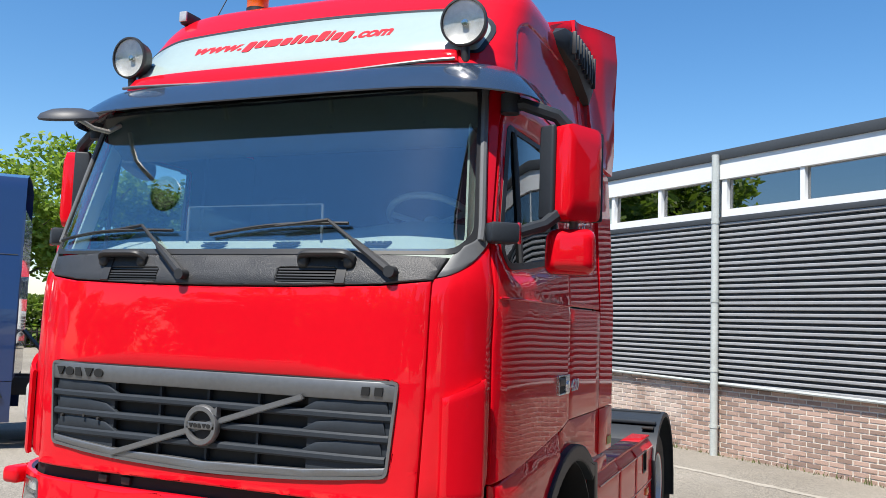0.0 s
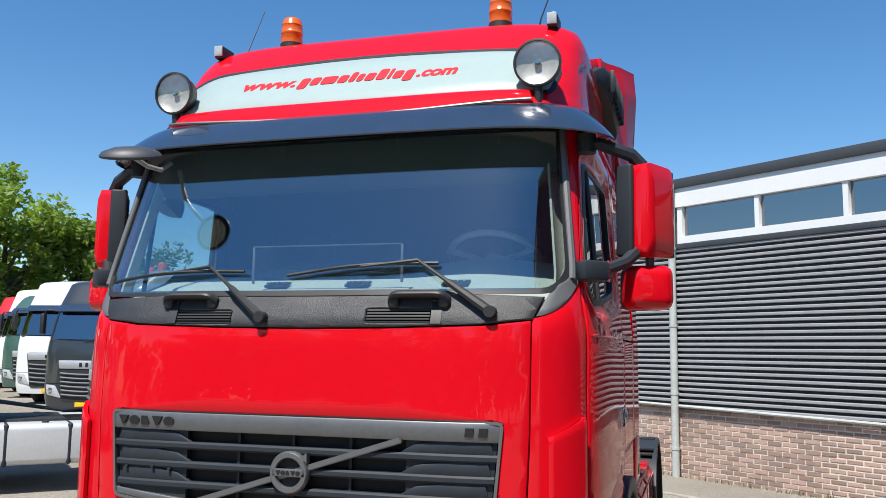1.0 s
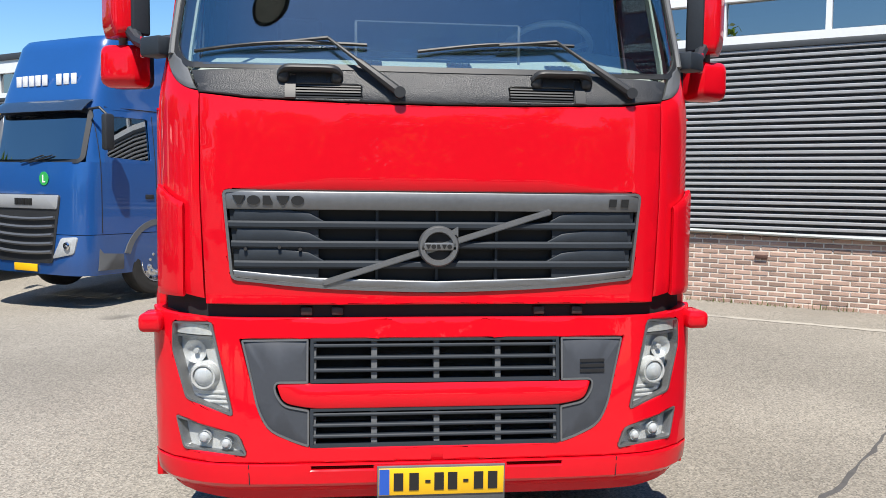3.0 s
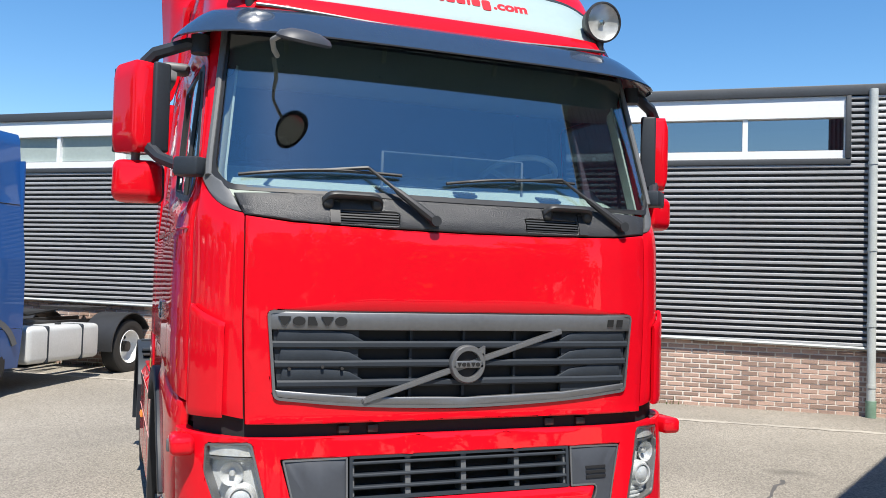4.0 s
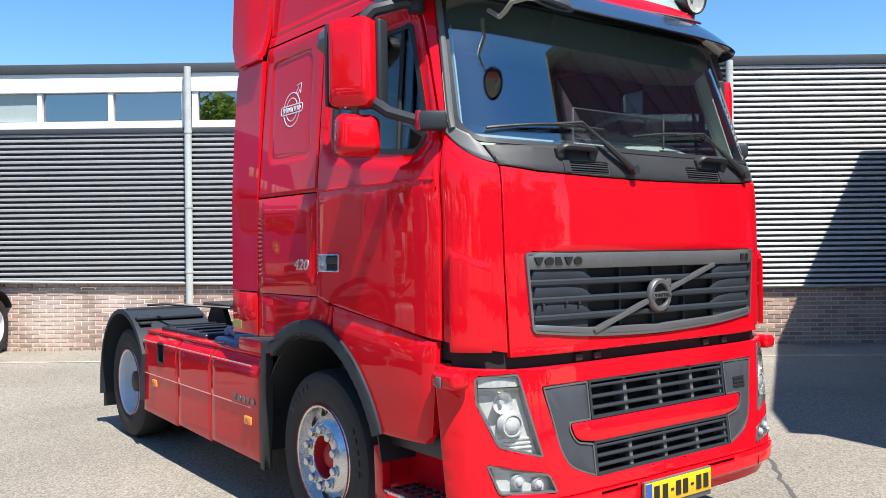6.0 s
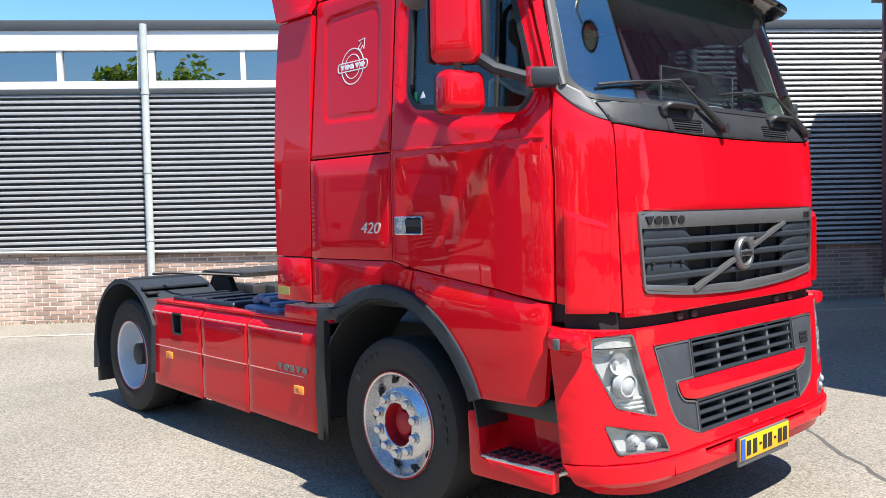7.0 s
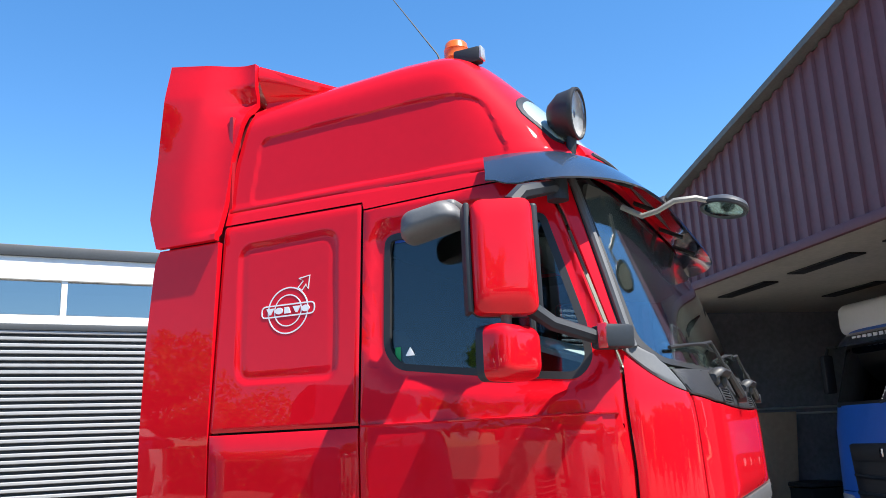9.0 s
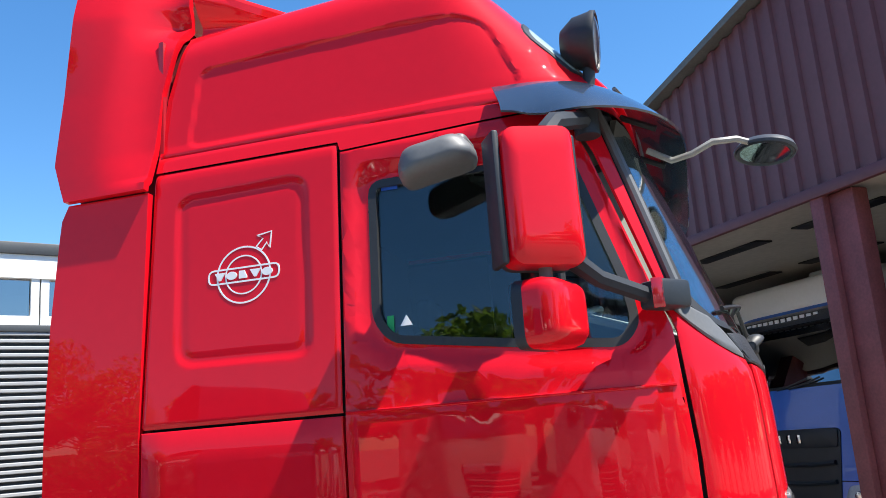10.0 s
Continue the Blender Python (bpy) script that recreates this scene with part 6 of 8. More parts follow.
tagged(link("gutter_strip", ground_ribbon([tuple((P1 + Vector((0.790546, -0.612403, 0)) * s - NB * 1.32)[:2]) for s in (-14, -6, 0, 4, 8, 11)], 0.13, 0.006, 6, 0.01), mat("pale_concrete_strip", (0.36, 0.33, 0.28), 0.9, vary=0.25, scale=3)), "pale concrete gutter strip in the asphalt", "gutter", kind="structure")

# ---- long low building with cladding ----
MB = Matrix.Translation(P1) @ Matrix.Rotation(math.atan2(-0.612403, 0.790546), 4, "Z")
CLAD_L = mat("dark_grey_cladding", (0.32, 0.325, 0.335), 0.42, spec=0.6, vary=0.12, scale=0.8)
CLAD_R = mat("pale_grey_cladding", (0.66, 0.67, 0.67), 0.4, spec=0.6, vary=0.1, scale=0.8)
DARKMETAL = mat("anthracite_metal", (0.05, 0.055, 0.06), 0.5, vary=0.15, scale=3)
ZINC = mat("weathered_grey_pipe", (0.47, 0.50, 0.48), 0.55, vary=0.18, scale=5)
BRICKM = mat("brown_brick", (0.40, 0.275, 0.22), 0.85, vary=0.25, scale=6, island=1.3, bump=0.4, bscale=120)


def washed(m, spots, pale):
    """Lime wash rubbed over part of a wall: uneven pale patches round the given places (centre, radius)."""
    nt = m.node_tree
    b = nt.nodes["Principled BSDF"]
    src = b.inputs["Base Color"].links[0].from_socket
    ge = nt.nodes.new("ShaderNodeNewGeometry")
    n = nt.nodes.new("ShaderNodeTexNoise")
    n.inputs["Scale"].default_value, n.inputs["Detail"].default_value = 3.5, 5.0
    nt.links.new(ge.outputs["Position"], n.inputs["Vector"])
    for centre, radius in spots:
        d = nt.nodes.new("ShaderNodeVectorMath")
        d.operation = "DISTANCE"
        d.inputs[1].default_value = centre
        nt.links.new(ge.outputs["Position"], d.inputs[0])
        ad = nt.nodes.new("ShaderNodeMath")
        ad.operation = "ADD"
        nt.links.new(d.outputs["Value"], ad.inputs[0])
        nt.links.new(n.outputs["Fac"], ad.inputs[1])
        mr = nt.nodes.new("ShaderNodeMapRange")
        mr.inputs["From Min"].default_value, mr.inputs["From Max"].default_value = radius + 0.75, radius + 0.3
        mr.inputs["To Max"].default_value = 0.62
        nt.links.new(ad.outputs[0], mr.inputs["Value"])
        mx = nt.nodes.new("ShaderNodeMix")
        mx.data_type = "RGBA"
        mx.inputs[7].default_value = (*pale, 1)
        nt.links.new(mr.outputs[0], mx.inputs[0])
        nt.links.new(src, mx.inputs[6])
        src = mx.outputs[2]
    nt.links.new(src, b.inputs["Base Color"])


washed(BRICKM, [(MB @ Vector((-2.2, 0, 0.75)), 0.42), (MB @ Vector((-1.1, 0, 0.85)), 0.32), (MB @ Vector((-4.6, 0, 0.7)), 0.3)], (0.62, 0.53, 0.47))
MORTAR = mat("pale_mortar", (0.67, 0.62, 0.55), 0.9, vary=0.2, scale=2.5, bump=0.4, bscale=150)
FROST = mat("frosted_pane", (0.36, 0.42, 0.40), 0.25, coat=0.6, vary=0.08, scale=1.5)
INTERIOR = mat("dim_interior", (0.10, 0.10, 0.10), 0.8)
S0, S1 = -16.0, 11.7


def wall_box(bm, s0, s1, y0, y1, z0, z1, bev=0.0):
    return box(bm, (s0 + s1) / 2, (y0 + y1) / 2, (z0 + z1) / 2, s1 - s0, y1 - y0, z1 - z0, bev, MB)


bm = bmesh.new()
wall_box(bm, S0, S1, 0.05, 0.35, -0.1, 3.5)
wall_box(bm, 8.05, S1, 0.05, 0.35, 3.5, 4.44)
for s0, s1, zt in ((S0, 3.0, 1.11), (3.0, 8.2, 1.03), (8.2, S1, 0.98)):
    wall_box(bm, s0, s1, 0.0235, 0.06, -0.1, zt)
wall_long = tagged(link("wall_long", bm, MORTAR), "long low wall of brown brick under grey corrugated cladding", "wall", kind="structure")


def cladding(s0, s1, z0, z1, material, zlow=None):
    """Horizontal metal slats, each its own piece, before a dark sheet that stands in for the gaps' shade."""
    pitch = 0.0825
    n = int(math.ceil((z1 - z0) / pitch))
    ss = np.linspace(s0, s1, max(2, int((s1 - s0) / 1.2)))

    def cut(bm):
        if zlow:
            (sa, za), (sb, zb) = zlow
            no = MB.to_3x3() @ Vector((-(zb - za), 0, sb - sa))
            bmesh.ops.bisect_plane(bm, geom=list(bm.verts) + list(bm.edges) + list(bm.faces), plane_co=MB @ Vector((sa, 0, za)), plane_no=no, clear_inner=True)
        return bm
    rnd = random.Random(int(s0 * 10))
    for k in range(n):
        z = z1 - k * pitch
        prof = [(z, 0.032), (z - 0.006, -0.026), (z - 0.014, -0.034), (z - 0.040, -0.034), (z - 0.046, -0.026), (z - 0.048, 0.032)]
        ph = rnd.uniform(0, 6)
        wob = [0.0018 * math.sin(s * 2.1 + ph) + 0.0015 * math.sin(s * 5.3) for s in ss]
        bm = cut(grid([[MB @ Vector((s, y + w, max(zz, z0))) for zz, y in prof] for s, w in zip(ss, wob)]))
        if bm.faces:
            ob = link("slat", bm, material, 20)
            ob.parent = wall_long
        else:
            bm.free()
    # dark sheet colour put in to deepen the shade between the slats
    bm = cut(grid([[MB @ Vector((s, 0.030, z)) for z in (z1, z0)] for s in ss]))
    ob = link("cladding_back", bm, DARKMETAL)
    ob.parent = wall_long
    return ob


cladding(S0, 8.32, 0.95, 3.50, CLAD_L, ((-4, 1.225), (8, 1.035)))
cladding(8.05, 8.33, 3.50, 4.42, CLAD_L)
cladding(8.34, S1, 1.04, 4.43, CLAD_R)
bm = bmesh.new()
tube(bm, [MB @ Vector((s, -0.045, 1.165 - 0.0158 * s)) for s in (S0, -4, 0, 4, 8.3)] + [MB @ Vector((S1, -0.045, 1.03))], 0.022, 8)
part("ledge_pipe", bm, ZINC, wall_long)
for s, zb, zt in ((0.0, 0.13, 4.50), (8.32, 0.20, 4.49), (-8.6, 0.13, 4.6)):
    bm = bmesh.new()
    cyl(bm, MB @ Vector((s, -0.09, zb)), MB @ Vector((s, -0.09, zt)), 0.055, seg=18)
    dp = tagged(link("downpipe", bm, ZINC), "grey vertical rainwater downpipe on the wall", "pipe", "downpipes")
    for z in (1.35, 2.35, 3.5, 0.55):
        bm = bmesh.new()
        cyl(bm, MB @ Vector((s, -0.09, z - 0.022)), MB @ Vector((s, -0.09, z + 0.022)), 0.062, seg=18)
        box(bm, s, -0.03, z, 0.05, 0.09, 0.035, 0.004, MB)
        part("pipe_clip", bm, ZINC, dp)
    if s > 8:
        bm = bmesh.new()
        cyl(bm, MB @ Vector((s, -0.09, 0.14)), MB @ Vector((s, -0.09, 0.36)), 0.066, seg=18)
        tagged(link("pipe_foot", bm, mat("green_pipe", (0.16, 0.26, 0.19), 0.6, vary=0.3)), "green base sleeve of a downpipe on the asphalt", "pipe")
# window band
units = [(-15.0, -11.1), (-11.0, -7.35), (-7.2, -3.62), (-3.45, -0.12), (0.13, 3.98), (4.18, 7.98)]
bm = bmesh.new()
wall_box(bm, S0, 8.05, -0.02, 0.30, 4.14, 4.425)
tr = tagged(link("trim_fascia", bm, WHITE), "white fascia board above the windows", "trim", kind="structure")
bm = bmesh.new()
wall_box(bm, S0, 8.06, -0.05, 0.06, 3.495, 3.575, 0.006)
tagged(link("trim_flashing", bm, DARKMETAL), "dark metal flashing below the windows", "trim", kind="structure")
bm = bmesh.new()
wall_box(bm, 7.99, 8.055, -0.06, 0.06, 3.575, 4.42, 0.006)
tagged(link("trim_end", bm, DARKMETAL), "dark metal end trim beside the windows", "trim", kind="structure")
for wi, (a, b) in enumerate(units):
    bm = bmesh.new()
    wall_box(bm, a - 0.09, b + 0.09, 0.0, 0.10, 3.575, 3.69)
    wall_box(bm, a - 0.09, a, 0.0, 0.10, 3.69, 4.14)
    wall_box(bm, b, b + 0.09, 0.0, 0.10, 3.69, 4.14)
    wn_ = tagged(link("window_%d" % (wi + 1), bm, WHITE), "white-framed band of clerestory windows reflecting sky", "window", kind="structure")
    n = 3
    for k in range(n):
        x0, x1 = a + (b - a) * k / n, a + (b - a) * (k + 1) / n
        bm = bmesh.new()
        if k:
            wall_box(bm, x0 - 0.035, x0 + 0.035, 0.0, 0.10, 3.69, 4.14)
            part("mullion", bm, WHITE, wn_)
        else:
            bm.free()
        bm = bmesh.new()
        box(bm, (x0 + x1) / 2, 0.07, 3.915, x1 - x0 - 0.02, 0.01, 0.45, 0, MB @ Matrix.Translation(((x0 + x1) / 2, 0.07, 3.9)) @ Euler((radians(random.uniform(-0.5, 0.5)), 0, radians(random.uniform(-0.6, 0.6)))).to_matrix().to_4x4() @ Matrix.Translation((-(x0 + x1) / 2, -0.07, -3.9)))
        part("pane", bm, FROST if x1 < -2.3 and x0 > -7.3 else PANE, wn_)
        bm = bmesh.new()
        wall_box(bm, x0 + 0.03, x1 - 0.03, 0.062, 0.075, 3.69, 3.705)
        part("glazing_bead", bm, DARKMETAL, wn_)
bm = bmesh.new()
wall_box(bm, S0, S1 + 0.4, -0.055, 0.0, 4.425, 4.57, 0.01)
wall_box(bm, S0, S1 + 0.4, 0.0, 9.0, 4.43, 4.52)
wall_box(bm, S0, S1, 8.7, 9.0, 0, 4.43)
wall_box(bm, S0, S0 + 0.3, 0.35, 8.7, 0, 4.43)
wall_box(bm, S1 - 0.3, S1, 0.35, 8.7, 0, 4.43)
tagged(link("roof_flat", bm, DARKMETAL), "dark metal roof edge of the low building", "roof", kind="structure")
bm = bmesh.new()
wall_box(bm, S0 + 0.3, S1 - 0.3, 2.5, 2.6, 0.1, 4.4)
tagged(link("wall_inner", bm, INTERIOR), "dim inner wall behind the windows", "wall", kind="structure")
# bricks
bl, bh, gap = 0.200, 0.0475, 0.019


def brick_mesh(name, l):
    bm = bmesh.new()
    box(bm, 0, 0, 0, l, 0.05, bh, 0.004, None, 1)
    me = bpy.data.meshes.new(name)
    bm.to_mesh(me)
    bm.free()
    me.materials.append(BRICKM)
    return me


BM_FULL = brick_mesh("brick", bl)
rest = bmesh.new()
count = 0
for row in range(17):
    z = 0.16 + row * (bh + gap)
    s = S0 + 0.05 + (0.11 if row % 2 else 0)
    while s < S1 - 0.2:
        if z < 1.17 - 0.0158 * max(-6, min(s, 8.3)):
            near = 2.2 < s < 6.6
            y = 0.045 - 0.004 + random.uniform(-0.003, 0.003)
            if near and count < 300:
                ob = new("brick", BM_FULL)
                ob.parent = wall_long
                ob.matrix_world = MB @ Matrix.Translation((s + bl / 2, y, z))
                count += 1
            else:
                box(rest, s + bl / 2, y, z, bl, 0.05, bh, 0, MB)
        s += bl + gap
ob = link("brickwork", rest, BRICKM)
ob.parent = wall_long
tagged(ob, "brown brick courses", "", "", "stuff")
# weeds strip at the wall's foot
random.seed(5)
bm = bmesh.new()
for k in range(900):
    s = random.uniform(-12, 6)
    y = random.uniform(-0.10, 0.0)
    p = MB @ Vector((s, y, 0.135))
    h = random.uniform(0.02, 0.07) * (1 if random.random() < .8 else 2)
    d = Vector((random.uniform(-.03, .03), random.uniform(-.03, .03), 0))
    w = Vector((random.uniform(-.01, .01), random.uniform(-.01, .01), 0))
    bm.faces.new([bm.verts.new(p - w), bm.verts.new(p + w), bm.verts.new(p + d + Vector((0, 0, h)))])
tagged(link("weeds", bm, mat("weed_green", (0.10, 0.12, 0.035), 0.8, vary=0.4)), "dry weeds along the foot of the wall", "weeds", kind="stuff")
# mark on the bricks: a rusty anchor
bm = bmesh.new()
box(bm, 0, 0, 0, 0.16, 0.03, 0.05, 0.01, MB @ Matrix.Translation((4.75, 0.0, 0.78)))
tagged(link("wall_anchor", bm, mat("rust", (0.08, 0.04, 0.03), 0.8, vary=0.4)), "small rusty anchor in the brick wall", "anchor")
# dark gabled roof far behind
bm = bmesh.new()
prism(bm, [(10.3, 4.5), (13.0, 6.6), (15.6, 4.5)], lambda a, b, d: MB @ Vector((a + d * 0.2, d, b)), 10.0, 22.0)
tagged(link("far_gable_roof", bm, mat("dark_slate_roof", (0.05, 0.065, 0.08), 0.6, vary=0.2, scale=2)), "dark gabled roof behind the flat building", "roof")

# ---- maroon workshop ----
MR = Matrix.Translation((8.79, 2.20, 0.006)) @ Matrix.Rotation(math.atan2(-0.59363, -0.804738), 4, "Z") @ Matrix.Scale(0.99, 4)
MAROON = mat("maroon_sheet", (0.115, 0.038, 0.046), 0.5, vary=0.15, scale=1.5)
MAROON2 = mat("faded_maroon_paint", (0.20, 0.055, 0.055), 0.6, vary=0.3, scale=4)
GRIME = mat("grimy_workshop_wall", (0.19, 0.205, 0.22), 0.8, vary=0.3, scale=1.2)
CREAM = mat("cream_ceiling", (0.42, 0.40, 0.34), 0.8, vary=0.15, scale=1.2)
RIDGE, EAVE, FAR, HDR = 6.3, -0.86, 7.1, 3.86
rake = lambda r: 4.67 + 0.205 * (min(r, 2 * RIDGE - r) - EAVE)


def shop_box(bm, r0, r1, y0, y1, z0, z1, bev=0.0):
    return box(bm, (r0 + r1) / 2, (y0 + y1) / 2, (z0 + z1) / 2, r1 - r0, y1 - y0, z1 - z0, bev, MR)


def ribbed(r0, r1, lo, hi, name, material):
    pts = []
    r = r0
    while r < r1 - 1e-6:
        for dr, y in ((0, 0), (0.10, 0), (0.118, -0.032), (0.19, -0.032), (0.208, 0)):
            if r + dr <= r1:
                pts.append((r + dr, y))
        r += 0.225
    pts.append((r1, 0))
    bm = grid([[MR @ Vector((p, y, lo(p))) for p, y in pts], [MR @ Vector((p, y, hi(p))) for p, y in pts]], 0.004)
    return bm


bm = ribbed(EAVE, FAR, lambda r: HDR, rake, "gable", MAROON)
shop = tagged(link("wall_workshop", bm, MAROON, 20), "maroon ribbed metal gable of an open workshop", "wall", kind="structure")
part("ribbed_pier", ribbed(EAVE, 0.06, lambda r: 0.55, lambda r: HDR, "pier", MAROON), MAROON, shop)
bm = bmesh.new()
shop_box(bm, EAVE + 0.02, 0.06, 0.03, 0.5, 0.0, 0.55)
part("pier_plinth", bm, mat("grey_stone_plinth", (0.20, 0.18, 0.165), 0.85, vary=0.3, scale=5), shop)
for r in range(4):
    for k in range(4):
        bm = bmesh.new()
        shop_box(bm, EAVE + 0.03 + k * 0.215 + (0.1 if r % 2 else 0) * (k < 3), EAVE + 0.23 + k * 0.215, 0.0, 0.05, 0.06 + r * 0.12, 0.165 + r * 0.12, 0.006)
        part("plinth_stone", bm, BRICKM, shop)
bm = bmesh.new()
shop_box(bm, 0.06, 0.12, 0.0, 0.55, 0.05, HDR)
shop_box(bm, 0.12, 0.34, 0.30, 0.55, 0.05, HDR)
part("door_jamb", bm, MAROON2, shop)
bm = bmesh.new()
shop_box(bm, EAVE, FAR, -0.045, 0.02, HDR - 0.06, HDR + 0.05, 0.01)
part("header_trim", bm, MAROON, shop)
for r in (5.48,):
    bm = bmesh.new()
    shop_box(bm, r, r + 0.16, -0.02, 0.30, 0.05, HDR - 0.05, 0.01)
    shop_box(bm, r + 0.16, r + 0.44, 0.05, 0.23, 0.05, HDR - 0.05, 0.01)
    part("door_post", bm, MAROON2, shop)
bm = bmesh.new()
for sgn in (0, 1):
    for r0, r1 in (((EAVE - 0.03), RIDGE),):
        rr = [r0, r1] if not sgn else [FAR + 0.1, r1]
        z0, z1 = rake(rr[0]) + 0.02, rake(RIDGE) + 0.02
        sl = -0.283 if not sgn else 0.0
        p = [MR @ Vector((rr[0] + sl * y, y, z)) for y, z in ((-0.16, z0), (16, z0), (16, z0 + 0.08), (-0.16, z0 + 0.08))]
        q = [MR @ Vector((rr[1], y, z)) for y, z in ((-0.16, z1), (16, z1), (16, z1 + 0.08), (-0.16, z1 + 0.08))]
        v = [bm.verts.new(c) for c in p + q]
        for f in ((0, 1, 2, 3), (4, 7, 6, 5), (0, 4, 5, 1), (1, 5, 6, 2), (2, 6, 7, 3), (3, 7, 4, 0)):
            bm.faces.new([v[i] for i in f])
tagged(link("roof_workshop", bm, mat("weathered_verge", (0.11, 0.115, 0.11), 0.7, vary=0.25, scale=3)), "weathered grey pitched roof of the workshop", "roof", kind="structure")
bm = bmesh.new()
shop_box(bm, EAVE, EAVE + 0.12, 0.1, 16, -0.2, rake(EAVE))
shop_box(bm, FAR - .12, FAR, 0.1, 16, 0, rake(FAR))
tagged(link("wall_workshop_side", bm, MAROON), "plain side walls of the workshop", "wall", kind="structure")
bm = bmesh.new()
shop_box(bm, EAVE + 0.125, EAVE + 0.15, 0.5, 15.8, -0.05, HDR)
shop_box(bm, EAVE + 0.3, FAR - 0.13, 11.8, 12.0, 0.05, HDR)
tagged(link("wall_workshop_inner", bm, GRIME), "grimy dark inner walls of the workshop", "wall", kind="structure")
bm = bmesh.new()
shop_box(bm, EAVE + 0.12, FAR - 0.13, 0.06, 12.0, HDR - 0.02, HDR + 0.04)
tagged(link("ceiling_workshop", bm, CREAM), "cream painted workshop ceiling", "ceiling", kind="structure")
for k in range(3):
    for j in range(2):
        bm = bmesh.new()
        shop_box(bm, 0.9 + k * 1.75, 2.1 + k * 1.75, 0.75 + j * 1.7, 0.98 + j * 1.7, HDR - 0.04, HDR - 0.022, 0.004)
        tagged(link("ceiling_slot", bm, SEAM), "dark vent slot in the cream ceiling", "vent", "ceiling slots")
bm = bmesh.new()
shop_box(bm, EAVE + 0.13, FAR - 0.13, 0.75, 12, -0.1, 0.02)
tagged(link("floor_workshop", bm, mat("workshop_concrete", (0.25, 0.25, 0.24), 0.7, vary=0.3, scale=1.0)), "grey concrete workshop floor", "floor", kind="structure")
bm = bmesh.new()
shop_box(bm, EAVE + 0.15, FAR - 0.13, 0.58, 0.75, -0.1, 0.045, 0.02)
tagged(link("kerb_workshop", bm, mat("pale_kerb", (0.40, 0.39, 0.36), 0.8, vary=0.2, scale=4)), "pale concrete door sill", "kerb", kind="structure")


# ---- other trucks ----
def cab_at(spec):
    """The skin of a simpler cab: spec holds heights, fronts and half widths."""
    zs, fs, ws = spec
    def fy(z):
        return float(np.interp(z, zs, fs))
    def hw(z):
        return float(np.interp(z, zs, ws))
    def put(x, z, d=0.0):
        u = min(abs(x) / hw(z), 0.9999)
        return Vector((x, fy(z) + 0.9 * (1 - (1 - u ** 7) ** (1 / 7)) - d, z))
    def side(y, z, d=0.0, sg=1):
        v = min(max(1 - (y - fy(z)) / 0.9, 0), 1)
        return Vector((sg * (hw(z) * (1 - v ** 7) ** (1 / 7) + d), y, z))
    return fy, hw, put, side


PALEBAND = mat("pale_silver_band", (0.50, 0.51, 0.52), 0.4, metal=0.5, vary=0.06, scale=5)


